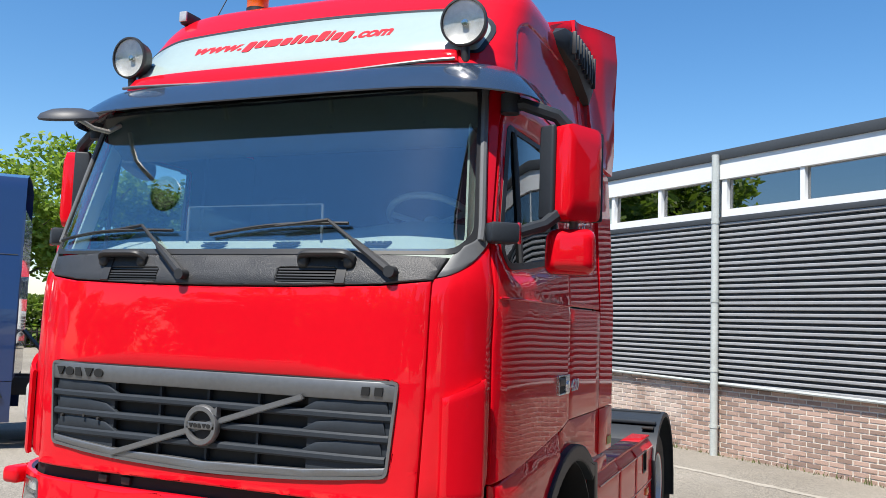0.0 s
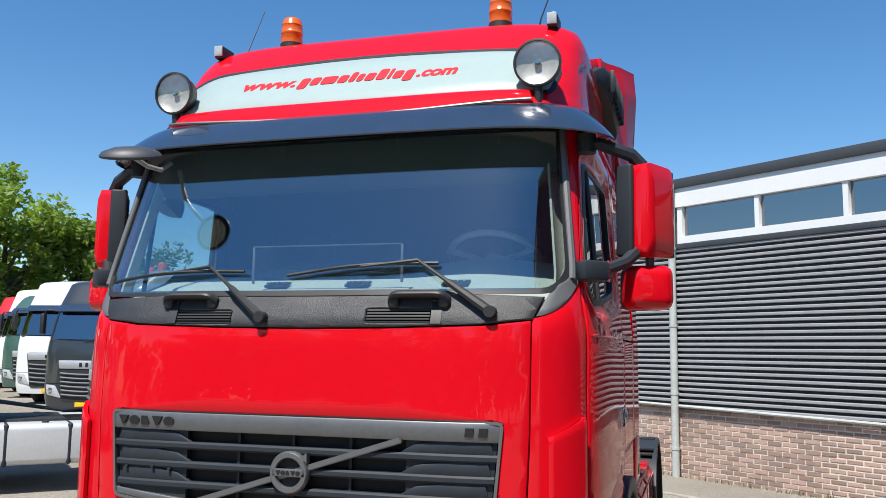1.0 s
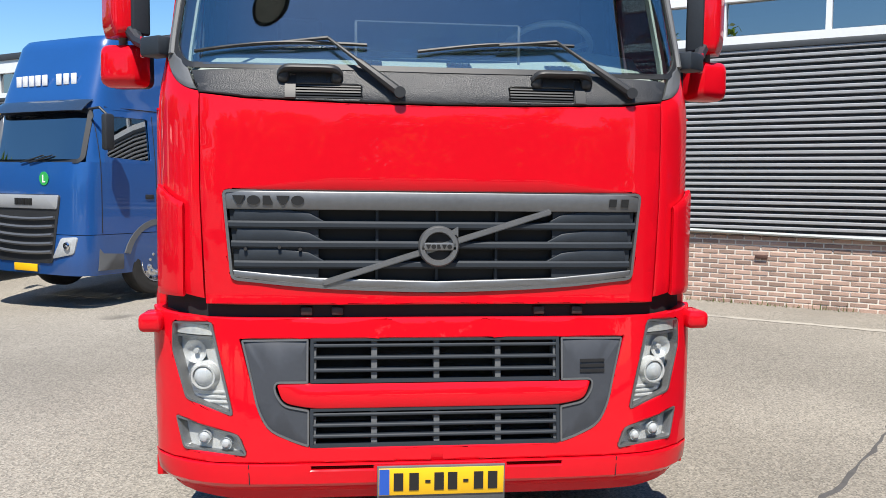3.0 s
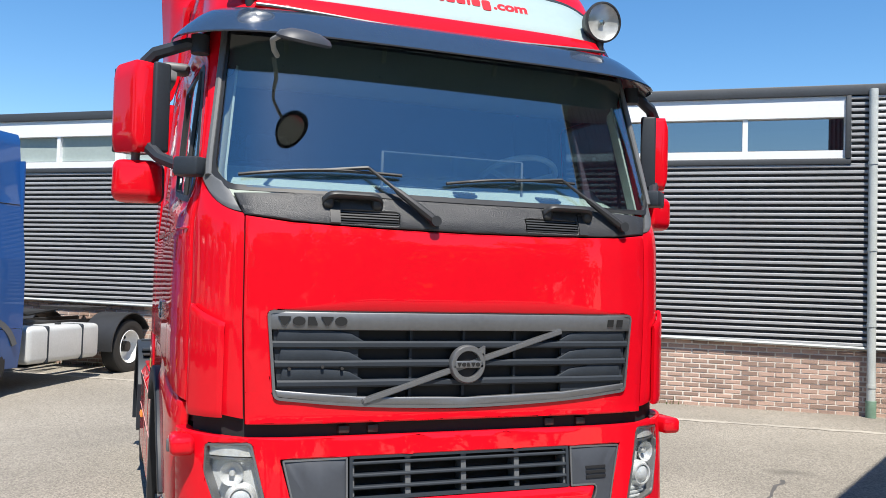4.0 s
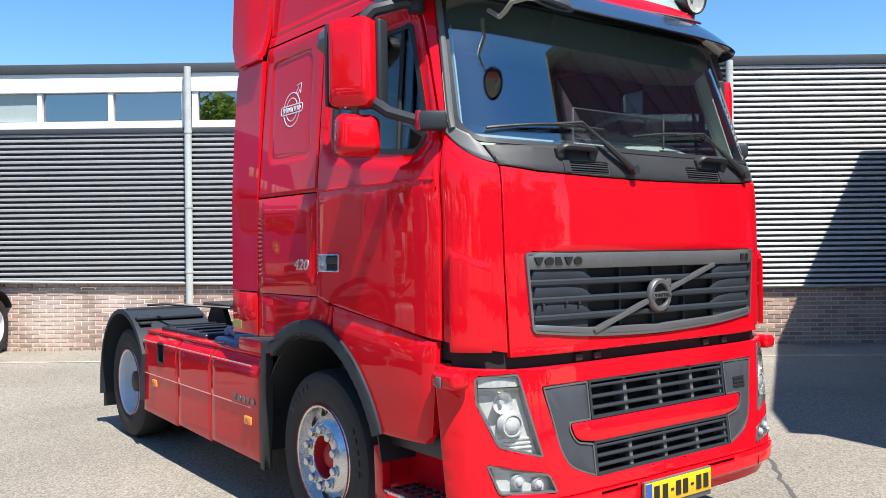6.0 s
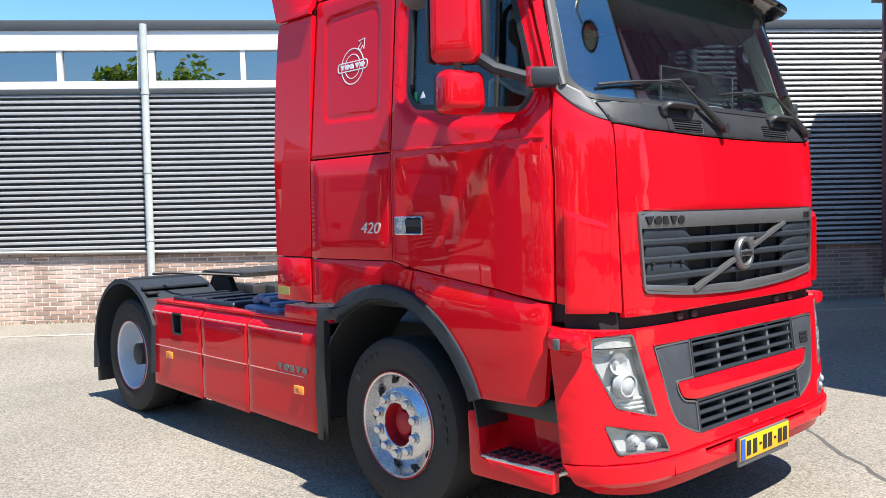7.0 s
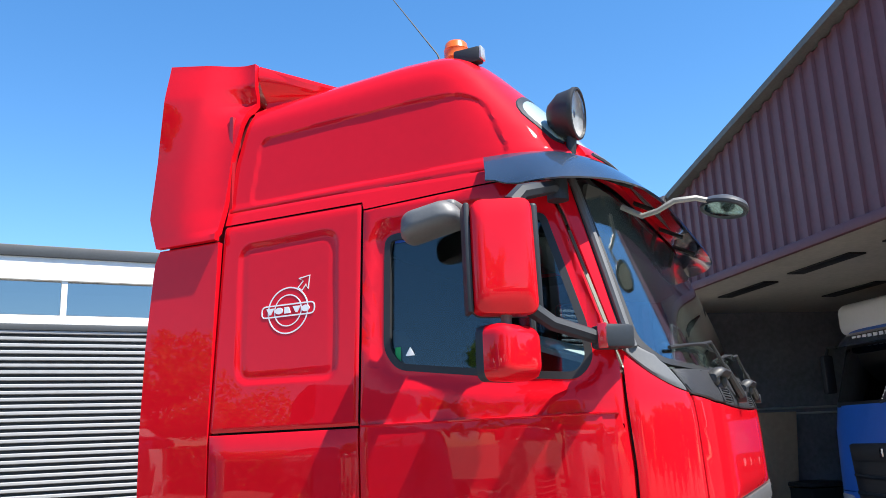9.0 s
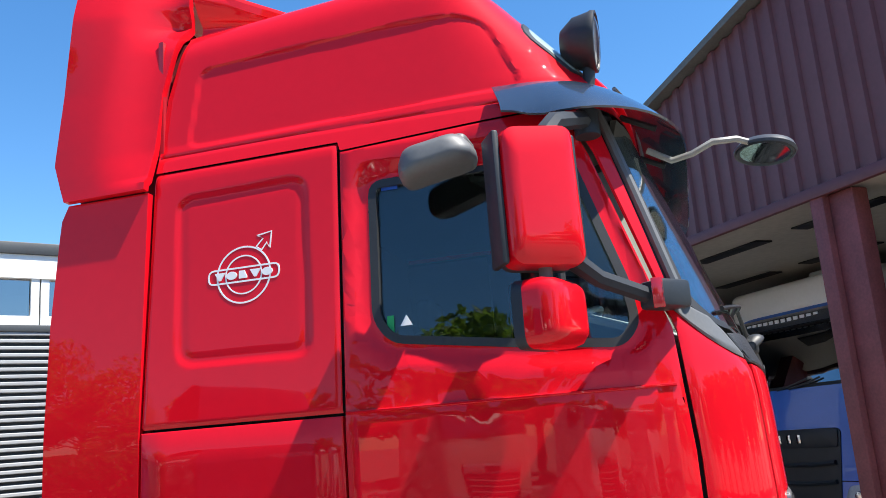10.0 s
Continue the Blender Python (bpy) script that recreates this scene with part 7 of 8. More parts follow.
def other_truck(name, label, m, paint, roof=3.55, grille_mat=None, bars=5, tank=True, bumper_mat=None, dark_top=False, plain=False):
    """A parked tractor truck, facing local -y, standing on local z = 0."""
    t = empty(name, m, label, "truck", "parked trucks")
    zs = (0.35, 0.6, 1.0, 1.7, 2.0, 2.75, 2.95, roof - 0.12, roof - 0.03, roof)
    fs = (0.02, -0.03, -0.02, 0.0, 0.05, 0.26, 0.30, 0.62, 0.80, 1.10)
    ws = (1.16, 1.20, 1.23, 1.23, 1.22, 1.14, 1.11, 1.03, 0.92, 0.60)
    fy, hw, put, side = cab_at((zs, fs, ws))
    rear = 2.15
    ss = np.linspace(-math.pi / 2, math.pi / 2, 27)

    def ringpts(z):
        out = [(-hw(z), rear, z)]
        for a in ss:
            s, c = math.sin(a), math.cos(a)
            u, v = math.copysign(abs(s) ** (2 / 7), s), max(c, 0) ** (2 / 7)
            out.append((hw(z) * u, fy(z) + 0.9 * (1 - v), z))
        out.append((hw(z), rear, z))
        return out

    def shell(z0, z1, n):
        bm = grid([ringpts(z) for z in np.linspace(z0, z1, n)])
        return bm

    bm = shell(0.98, 2.02, 8)
    cab = part("cab_lower", bm, paint, t)
    bm = shell(2.80, roof, 14)
    top = [v for v in bm.verts if abs(v.co.z - roof) < 1e-4]
    bmesh.ops.contextual_create(bm, geom=top)
    part("cab_roof", bm, paint, t)
    bm = bmesh.new()
    box(bm, 0, rear, 2.25, 2 * 1.15, 0.03, 2.5)
    part("cab_back", bm, paint, t)
    # windscreen and dark inside
    wp = rounded([(-1.05, 2.06), (1.05, 2.06), (1.0, 2.74), (-1.0, 2.74)], .06)
    g = part("windscreen", sheet(wp, "", at=lambda a, b, d: put(a, b, d), off=0.0, thick=0.01, step=0.25, rim=0), PANE, t)
    part("windscreen_surround", band(shrink(wp, -0.06), wp, "", 1, -0.01, 0.02, at=lambda a, b, d: put(a, b, d)), BLACK, t)
    for sg in (-1, 1):
        rows = []
        for z in np.linspace(2.02, 2.80, 6):
            rows.append([side(y, z, 0, sg) for y in (fy(z) + 0.10, fy(z) + 0.2, 0.42 + 0.2 * (z - 2.0))])
        part("a_pillar", grid(rows, 0.02), paint, t)
        rows = [[side(y, z, 0, sg) for y in (1.35, 1.7, rear)] for z in np.linspace(2.02, 2.80, 6)]
        part("cab_side", grid(rows, 0.02), paint, t)
        wq = rounded([(0.46, 2.10), (1.28, 2.06), (1.28, 2.70), (0.60, 2.70)], .05)
        part("side_window", sheet(wq, "", at=lambda a, b, d, sg=sg: side(a, b, d, sg), off=-0.03, thick=0.01, step=0.4, rim=0), PANE, t)
        part("window_surround", band(rounded([(0.40, 2.01), (1.36, 2.01), (1.36, 2.81), (0.56, 2.81)], .02), wq, "", sg, -0.02, 0.02, at=lambda a, b, d, sg=sg: side(a, b, d, sg)), paint, t)
        for y in (0.34, 1.36):
            bm = bmesh.new()
            tube(bm, [side(y, z, 0.001, sg) for z in np.linspace(1.0, 2.75, 8)], 0.007, 4)
            part("door_gap", bm, SEAM, t)
        bm = bmesh.new()
        tube(bm, [side(y, 2.83, 0.002, sg) for y in (0.5, 1.0, 1.5, 2.1)], 0.007, 4)
        part("roof_gap", bm, SEAM, t)
        bm = bmesh.new()
        box(bm, sg * (hw(1.55) + 0.0), 1.22, 1.52, 0.03, 0.16, 0.07, 0.01)
        part("door_handle", bm, BLACK, t)
        bm = bmesh.new()
        box(bm, sg * 1.42, 0.30, 2.45, 0.12, 0.16, 0.52, 0.04)
        mi = part("door_mirror", bm, BLACK, t)
        bm = bmesh.new()
        tube(bm, [(sg * 1.1, 0.25, 2.78), (sg * 1.3, 0.26, 2.80), (sg * 1.40, 0.3, 2.7)], 0.02, 6)
        part("mirror_bracket", bm, BLACK, mi)
        # corner and arch
        arch = [(1.40 + 0.68 * math.cos(a), 0.52 + 0.66 * math.sin(a)) for a in np.linspace(radians(20), radians(165), 16)]
        innr = [(1.40 + 0.58 * math.cos(a), 0.52 + 0.57 * math.sin(a)) for a in np.linspace(radians(165), radians(20), 16)]
        part("wheel_arch", sheet(arch + innr, "", at=lambda a, b, d, sg=sg: Vector((sg * (1.215 + d), a, b)), off=0.02, thick=0.25, step=0.5, rim=0), GREYPL if paint is not DAFBLUE else MIDGREY, t)
        fp = [(2.05, 0.72), (2.05, 1.0), (0.30, 1.0), (0.30, 0.45), (0.74, 0.45)] + [p for p in reversed(arch)]
        part("lower_fairing", sheet(fp, "", at=lambda a, b, d, sg=sg: Vector((sg * (1.205 + d), a, b)), off=0.0, thick=0.05, step=0.5, rim=0.005), MIDGREY if paint is DAFBLUE else paint, t)
        wheel(t, sg * 1.04, 1.40, 0.5, sg, 0.5, 0.30, True, ALU, STEEL, 28)
        wheel(t, sg * 1.04, 5.0, 0.5, sg, 0.5, 0.30, False, WHITE if plain else ALU, STEEL, 28)
        rows = []
        for x in (1.22, 0.6):
            rows.append([(sg * x, 5.0 + 0.62 * math.cos(a), 0.5 + 0.62 * math.sin(a)) for a in np.linspace(radians(-5), radians(185), 20)])
        part("rear_mudguard", grid(rows, 0.02), BLACK, t)
        bm = bmesh.new()
        box(bm, sg * 0.92, 5.66, 0.40, 0.55, 0.015, 0.45)
        part("mud_flap", bm, BLACK, t)
        bm = bmesh.new()
        box(bm, sg * 0.40, 3.5, 0.85, 0.09, 5.2, 0.27)
        part("chassis_rail", bm, STEEL, t)
        if tank:
            bm = bmesh.new()
            box(bm, sg * 0.88, 3.22, 0.68, 0.62, 1.75, 0.58, 0.09, None, 4)
            tk = part("fuel_tank", bm, mat("pale_tank", (0.62, 0.63, 0.62), 0.4, metal=0.3, vary=0.08, scale=3) if "pale_tank" not in bpy.data.materials else bpy.data.materials["pale_tank"], t, "pale grey fuel tank")
            for y in (2.78, 3.62):
                bm = bmesh.new()
                box(bm, sg * 0.88, y, 0.68, 0.635, 0.07, 0.595, 0.09, None, 4)
                part("tank_strap", bm, GREYPL, tk)
            bm = bmesh.new()
            cyl(bm, (sg * 0.95, 3.3, 0.96), (sg * 0.95, 3.3, 1.0), 0.05, seg=14)
            part("tank_cap", bm, BLACK, tk)
        # head lamp
        hl = rounded([(0.62, 0.62), (1.02, 0.70), (1.08, 0.95), (0.80, 0.93)], .05)
        if sg < 0:
            hl = mirrored(hl)
        lo = part("headlight", sheet(hl, "", at=lambda a, b, d: put(a, b, d), off=0.02, thick=0.03, step=0.3, rim=0.006), LENS, t)
        bm = bmesh.new()
        c = put(sg * 0.92, 0.82, 0.03)
        lathe(bm, [(0.06, 0), (0.05, 0.02), (0, 0.03)], Matrix.Translation(c) @ Euler((radians(90), 0, 0)).to_matrix().to_4x4(), 16)
        part("lamp_core", bm, CHROME, lo)
    # bumper and grille
    bm = shell(0.38, 0.97, 6)
    part("bumper", bm, bumper_mat or paint, t)
    gp = rounded([(-0.62, 0.55), (0.62, 0.55), (0.78, 1.55), (-0.78, 1.55)], .08)
    gr = part("grille", sheet(gp, "", at=lambda a, b, d: put(a, b, d), off=0.012, thick=0.02, step=0.3, rim=0.004), BLACK, t)
    for k in range(bars):
        z = 0.66 + 0.62 * (k + 0.5) / bars
        w = 0.60 + 0.12 * (z - 0.6)
        bm = bmesh.new()
        pts = [put(x, z - 0.03 * (1 - (x / w) ** 2), 0.03) for x in np.linspace(-w, w, 12)]
        tube(bm, pts, 0.028, 6)
        part("grille_slat", bm, grille_mat or MIDGREY, gr)
    mp = rounded([(-0.72, 1.34), (0.72, 1.34), (0.75, 1.54), (-0.75, 1.54)], .03)
    pl = part("badge_panel", sheet(mp, "", at=lambda a, b, d: put(a, b, d), off=0.03, thick=0.02, step=0.3, rim=0.004), PALEBAND if grille_mat is not BLACK else BLACK, t)
    for k in range(3 if not plain else 5):
        n = 3 if not plain else 5
        x = -0.16 + 0.32 * k / (n - 1)
        bm = bmesh.new()
        box(bm, x, put(x, 1.44).y - 0.036, 1.44, 0.07, 0.012, 0.10, 0.004)
        part("mark_block", bm, INK if grille_mat is not BLACK else CHROME, pl)
    bm = bmesh.new()
    box(bm, 0.0, put(0, 0.47).y - 0.02, 0.47, 0.52, 0.012, 0.11, 0.003)
    part("number_plate", bm, YELLOW, t)
    rows = []
    for z, d in ((2.93, 0.03), (2.86, 0.11), (2.76, 0.17)):
        rows.append([put(x, z, d) for x in np.linspace(-1.03, 1.03, 20)])
    part("sun_visor", grid(rows, 0.01), VISOR, t)
    for k in (-1, 1):
        bm = bmesh.new()
        tube(bm, [put(0.1 * k + x * 0.8, 2.02 + 0.05 * i, 0.03) for i, x in enumerate((-0.05, 0.3, 0.55))], 0.012, 5)
        part("wiper", bm, BLACK, t)
    bm = bmesh.new()
    box(bm, 0, 3.0, 0.98, 1.4, 1.2, 0.06, 0.01)
    part("catwalk", bm, STEEL, t)
    bm = sheet([(4.6, -0.45), (5.3, -0.45), (5.5, -0.2), (5.3, 0.2), (5.3, 0.45), (4.6, 0.45)], "", at=lambda a, b, d: Vector((b, a, 1.2 + d)), thick=0.05, step=0.4)
    part("fifth_wheel", bm, STEEL, t)
    for k in range(4):
        bm = bmesh.new()
        tube(bm, [(-0.3 + 0.2 * k, 2.2, 1.7), (-0.3 + 0.2 * k, 2.6, 1.25), (-0.2 + 0.1 * k, 3.6, 1.08), (0, 4.5, 1.15)], 0.02, 5)
        part("air_hose", bm, INK, t)
    return t


def heading(x, y, z, hx, hy, s):
    return Matrix.Translation((x, y, z)) @ Matrix.Rotation(math.atan2(hx, -hy), 4, "Z") @ Matrix.Scale(s, 4)


def coat(name, c):
    return mat(name, c, 0.3, coat=0.8, vary=0.05, scale=3)


DAFBLUE = coat("royal_blue_paint", (0.012, 0.075, 0.26))
DEEPBLUE = coat("deep_blue_paint", (0.008, 0.03, 0.11))
SILVERP = coat("silver_grey_paint", (0.27, 0.30, 0.345))
DARKP = coat("slate_paint", (0.03, 0.035, 0.04))
WHITEP = coat("white_truck_paint", (0.75, 0.77, 0.76))
GREENP = coat("dark_green_paint", (0.05, 0.11, 0.09))
REDP = coat("plain_red_truck_paint", (0.55, 0.02, 0.025))
MANBLUE = coat("bright_blue_paint", (0.025, 0.15, 0.58))
TR = (
    ("blue_tractor", "royal-blue tractor truck with a grey tank by the wall", (-4.62, 8.35, 0.10, -0.57, -0.82, 0.9), DAFBLUE, 4.0, SILVER, 5, True),
    ("deep_blue_tractor", "deep-blue tractor truck with a pale fuel tank", (-10.2, 5.33, -0.09, -0.70, -0.71, 0.97), DEEPBLUE, 4.1, None, 5, False),
    ("silver_tractor", "silver-grey tractor truck carrying a folded yellow crane", (-8.90, 10.0, -0.06, -0.70, -0.71, 1.02), SILVERP, 3.35, None, 4, True),
    ("slate_tractor", "slate-grey tractor truck in a parked row", (-12.8, 14.6, 0.05, 0.17, -0.985, 1.0), DARKP, 3.6, None, 6, False),
    ("pale_tractor", "white tractor truck with a dark grille in a parked row", (-16.2, 17.3, 0.20, 0.17, -0.985, 1.0), WHITEP, 3.7, None, 5, False),
    ("green_tractor", "dark green tractor truck in a parked row", (-18.8, 19.5, 0.24, 0.17, -0.985, 1.0), GREENP, 3.4, None, 5, False),
    ("white_tractor", "white tractor truck with a green band in a parked row", (-21.4, 22.0, 0.25, 0.17, -0.985, 1.0), WHITEP, 3.8, None, 5, False),
    ("plain_red_tractor", "red tractor truck at the end of a parked row", (-24.0, 24.1, 0.25, 0.17, -0.985, 1.0), REDP, 3.7, None, 5, False),
    ("bright_blue_tractor", "bright blue and white truck parked inside the workshop", (8.0, -0.87, 0.02, -0.594, 0.805, 1.07), MANBLUE, 3.3, BLACK, 3, False),
    ("white_yard_tractor", "white tractor truck standing across the yard", (-14.5, -7.5, -0.1, 0.72, -0.69, 1.0), WHITEP, 3.6, None, 5, True),
    ("pale_yard_tractor", "pale tractor truck standing across the yard", (-15.0, -3.6, -0.1, 0.72, -0.69, 1.0), WHITEP, 3.3, None, 5, True),
    ("white_sleeper_tractor", "white high-roof tractor truck standing across the yard", (-15.5, 0.2, -0.1, 0.72, -0.69, 1.0), WHITEP, 3.8, None, 5, True),
    ("cream_tractor", "cream tractor truck standing across the yard", (-16.0, 4.2, -0.1, 0.72, -0.69, 1.0), coat("cream_truck_paint", (0.6, 0.56, 0.46)), 3.5, None, 5, True),
)
made = {}
for nm, lb_, (x, y, z, hx, hy, s), paint, roofh, gm, bars, plain in TR:
    made[nm] = other_truck(nm, lb_, heading(x, y, z, hx, hy, s), paint, roofh, gm, bars, True, None, False, plain)
# crane folded behind the silver cab
crane = empty("loading_crane", heading(-8.90, 10.0, -0.06, -0.70, -0.71, 1.02), "folded yellow loading crane behind a truck cab", "crane")
CRANEY = mat("crane_yellow", (0.55, 0.27, 0.03), 0.5, vary=0.3, scale=4)
for i, (cx, cy, cz, sx, sy, sz) in enumerate(((0.2, 2.75, 1.9, 0.36, 0.4, 1.7), (0.1, 2.75, 2.92, 1.9, 0.26, 0.24), (0.3, 3.05, 2.60, 1.7, 0.22, 0.2), (0.98, 2.90, 2.35, 0.20, 0.26, 0.9), (0.62, 2.9, 2.36, 0.36, 0.36, 0.36))):
    bm = bmesh.new()
    box(bm, cx, cy, cz, sx, sy, sz, 0.03)
    part(("crane_column", "crane_boom", "crane_jib", "outrigger", "crane_joint")[i], bm, CRANEY if i != 0 else STEEL, crane)
for k in range(5):
    bm = bmesh.new()
    tube(bm, [(1.0, 2.7 + 0.06 * k, 2.9), (1.15, 2.75 + 0.05 * k, 2.6), (0.9, 2.8, 2.3 + 0.03 * k)], 0.018, 5)
    part("hydraulic_hose", bm, INK, crane)
bm = bmesh.new()
box(bm, 0.0, 2.75, 1.05, 2.2, 0.6, 0.3, 0.03)
part("crane_base", bm, STEEL, crane)
# roof beacons of the silver truck
for x in (-0.55, 0.55):
    b2 = bmesh.new()
    lathe(b2, [(0.08, 0), (0.08, 0.12), (0.06, 0.15), (0, 0.155)], Matrix.Translation((x, 0.95, 3.33)), 14)
    part("beacon", b2, AMBER, made["silver_tractor"])
# sign band, badge disc
for nm, zz in (("blue_tractor", 3.25),):
    t = made[nm]
    for k in range(9):
        if k == 5:
            continue
        bm = bmesh.new()
        x = -0.62 + 0.155 * k
        fyv = 0.30 + (zz - 2.95) * 0.42
        box(bm, x, fyv - 0.06 + 0.05 * abs(x) ** 2, zz, 0.11, 0.02, 0.16, 0.004, None)
        part("sign_block", bm, WHITEDECAL, t)
    bm = bmesh.new()
    lathe(bm, [(0.10, 0), (0.10, 0.006), (0, 0.006)], Matrix.Translation((0.42, 0.0, 1.78)) @ Euler((radians(90), 0, 0)).to_matrix().to_4x4(), 22)
    dd = part("green_disc", bm, mat("leaf_green_film", (0.03, 0.38, 0.08), 0.5), t, "green round badge with a white mark")
    lettering("badge_letter", "L", 0.15, 0.004, 0.0, WHITEDECAL, dd, lambda a, b, d: Vector((a, -0.009 - d, b)), 0.39, 1.727, 0.065)
for k in range(12):
    bm = bmesh.new()
    x = -0.62 + 0.105 * k
    box(bm, x, 0.21 + 0.05 * x * x - 0.06, 2.84, 0.07, 0.012, 0.06, 0.002)
    part("sign_block", bm, WHITEDECAL, made["bright_blue_tractor"])
bm = bmesh.new()
box(bm, 0, 1.20, 3.13, 2.30, 1.76, 0.42, 0.12, None, 3)
part("roof_cap", bm, WHITE, made["bright_blue_tractor"])
rows = []
bm = bmesh.new()
box(bm, 0.2, 0.9, 3.42, 0.7, 0.16, 0.10, 0.03)
part("light_bar", bm, WHITE, made["bright_blue_tractor"])

# ---- workshop clutter ----
def shop_pt(r, y, z):
    return MR @ Vector((r, y, z))


for r, y, h in ((-0.42, 1.22, 1.02), (-0.30, 2.75, 1.05)):
    bm = bmesh.new()
    rows = []
    for z, w in ((0.0, 0.24), (0.08, 0.26), (h - 0.1, 0.31), (h - 0.06, 0.33)):
        o = rounded([(-w, -w), (w, -w), (w, w), (-w, w)], .05, 3)
        rows.append([shop_pt(r + a, y + b, 0.02 + z) for a, b in o + o[:1]])
    wb = link("wheelie_bin", grid(rows, 0.01), mat("black_bin", (0.02, 0.02, 0.022), 0.5, vary=0.2) if "black_bin" not in bpy.data.materials else bpy.data.materials["black_bin"])
    tagged(wb, "black plastic wheelie bin on the workshop floor", "bin", "bins")
    bm = bmesh.new()
    shop_box(bm, r - 0.35, r + 0.37, y - 0.35, y + 0.35, h - 0.02, h + 0.05, 0.025)
    part("bin_lid", bm, bpy.data.materials["black_bin"], wb)
    for dy in (-0.12, 0.17):
        bm = bmesh.new()
        shop_box(bm, r + 0.30, r + 0.318, y + dy - 0.11, y + dy + 0.11, 0.62, 0.80)
        st3 = part("bin_label", bm, WHITEDECAL, wb, "white label with blue bar")
        bm = bmesh.new()
        shop_box(bm, r + 0.316, r + 0.324, y + dy - 0.09, y + dy + 0.09, 0.70, 0.77)
        part("label_block", bm, PLBLUE, st3)
bm = bmesh.new()
box(bm, 0, 0, 0, 0.03, 1.0, 2.15, 0.004, MR @ Matrix.Translation((-0.52, 2.1, 1.12)) @ Euler((0, radians(9), 0)).to_matrix().to_4x4())
tagged(link("chipboard_sheet", bm, mat("chipboard", (0.46, 0.34, 0.22), 0.8, vary=0.15, scale=12)), "brown chipboard sheet leaning on the workshop wall", "board")
bm = bmesh.new()
tube(bm, [shop_pt(-0.70, y, 2.25) for y in (0.5, 4, 11)], 0.02, 6)
tube(bm, [shop_pt(-0.70, y, 2.16) for y in (0.5, 4, 11)], 0.02, 6)
tagged(link("wall_conduit", bm, ZINC), "two thin pipes along the workshop wall", "pipe")
bm = bmesh.new()
lathe(bm, [(0.16, 0), (0.17, 0.1), (0.16, 0.34), (0, 0.36)], Matrix.Translation(shop_pt(-0.1, 1.95, 0.02)), 20)
vac = tagged(link("wet_vacuum", bm, ALU), "metal drum vacuum cleaner with a blue head", "vacuum cleaner")
bm = bmesh.new()
lathe(bm, [(0.17, 0.34), (0.18, 0.42), (0.12, 0.56), (0, 0.58)], Matrix.Translation(shop_pt(-0.1, 1.95, 0.02)), 20)
part("motor_head", bm, PLBLUE, vac)
bm = bmesh.new()
tube(bm, [shop_pt(-0.1, 1.8, 0.4), shop_pt(-0.2, 1.75, 0.9), shop_pt(-0.3, 1.78, 1.2)], 0.02, 6)
part("vacuum_wand", bm, BLACK, vac)
bm = bmesh.new()
lathe(bm, [(0.0, -0.12), (0.2, -0.12), (0.22, -0.1), (0.22, 0.1), (0.2, 0.12), (0, 0.12)], MR @ Matrix.Translation((-0.35, 0.85, 1.12)) @ Euler((0, radians(90), 0)).to_matrix().to_4x4(), 24)
hr = tagged(link("hose_reel", bm, WHITEP), "pale round hose reel in the workshop doorway", "hose reel")
bm = bmesh.new()
shop_box(bm, -0.55, -0.25, 0.72, 0.98, 0.02, 0.95, 0.02)
part("reel_stand", bm, STEEL, hr)
bm = bmesh.new()
shop_box(bm, -0.70, -0.2, 3.3, 5.4, 0.85, 0.92)
for y in (3.4, 5.3):
    shop_box(bm, -0.6, -0.5, y - 0.05, y + 0.05, 0.02, 0.85)
bench = tagged(link("workbench", bm, STEEL), "dark metal workbench along the workshop wall", "workbench")
random.seed(3)
for k in range(9):
    y = 3.4 + k * 0.21
    h = random.uniform(0.10, 0.30)
    bm = bmesh.new()
    p = shop_pt(-0.45 + random.uniform(-.12, .12), y, 0.92)
    lathe(bm, [(0.04, 0), (0.045, h * 0.7), (0.02, h * 0.85), (0.02, h), (0, h)], Matrix.Translation(p), 12)
    tagged(link("spray_bottle", bm, (WHITEP, STEEL, COOLBLUE)[k % 3]), "small workshop bottle standing on the bench", "bottle", "bottles on the bench")

# ---- trees, hedge and fence ----
def foliage(name, color):
    """Leaves: a matt face that also lets sunlight through."""
    m = mat(name, color, 0.55, vary=0.45, scale=0.7, island=1.0)
    nt = m.node_tree
    tl = nt.nodes.new("ShaderNodeBsdfTranslucent")
    tl.inputs["Color"].default_value = (color[0] * 1.5, color[1] * 1.6, color[2] * 0.8, 1)
    mx = nt.nodes.new("ShaderNodeMixShader")
    mx.inputs[0].default_value = 0.45
    nt.links.new(nt.nodes["Principled BSDF"].outputs[0], mx.inputs[1])
    nt.links.new(tl.outputs[0], mx.inputs[2])
    nt.links.new(mx.outputs[0], nt.nodes["Material Output"].inputs[0])
    return m


LEAF = foliage("leaf_green", (0.20, 0.28, 0.045))
LEAF2 = foliage("leaf_dark_green", (0.15, 0.22, 0.04))
BARK = mat("bark", (0.10, 0.085, 0.065), 0.9, vary=0.35, scale=5)


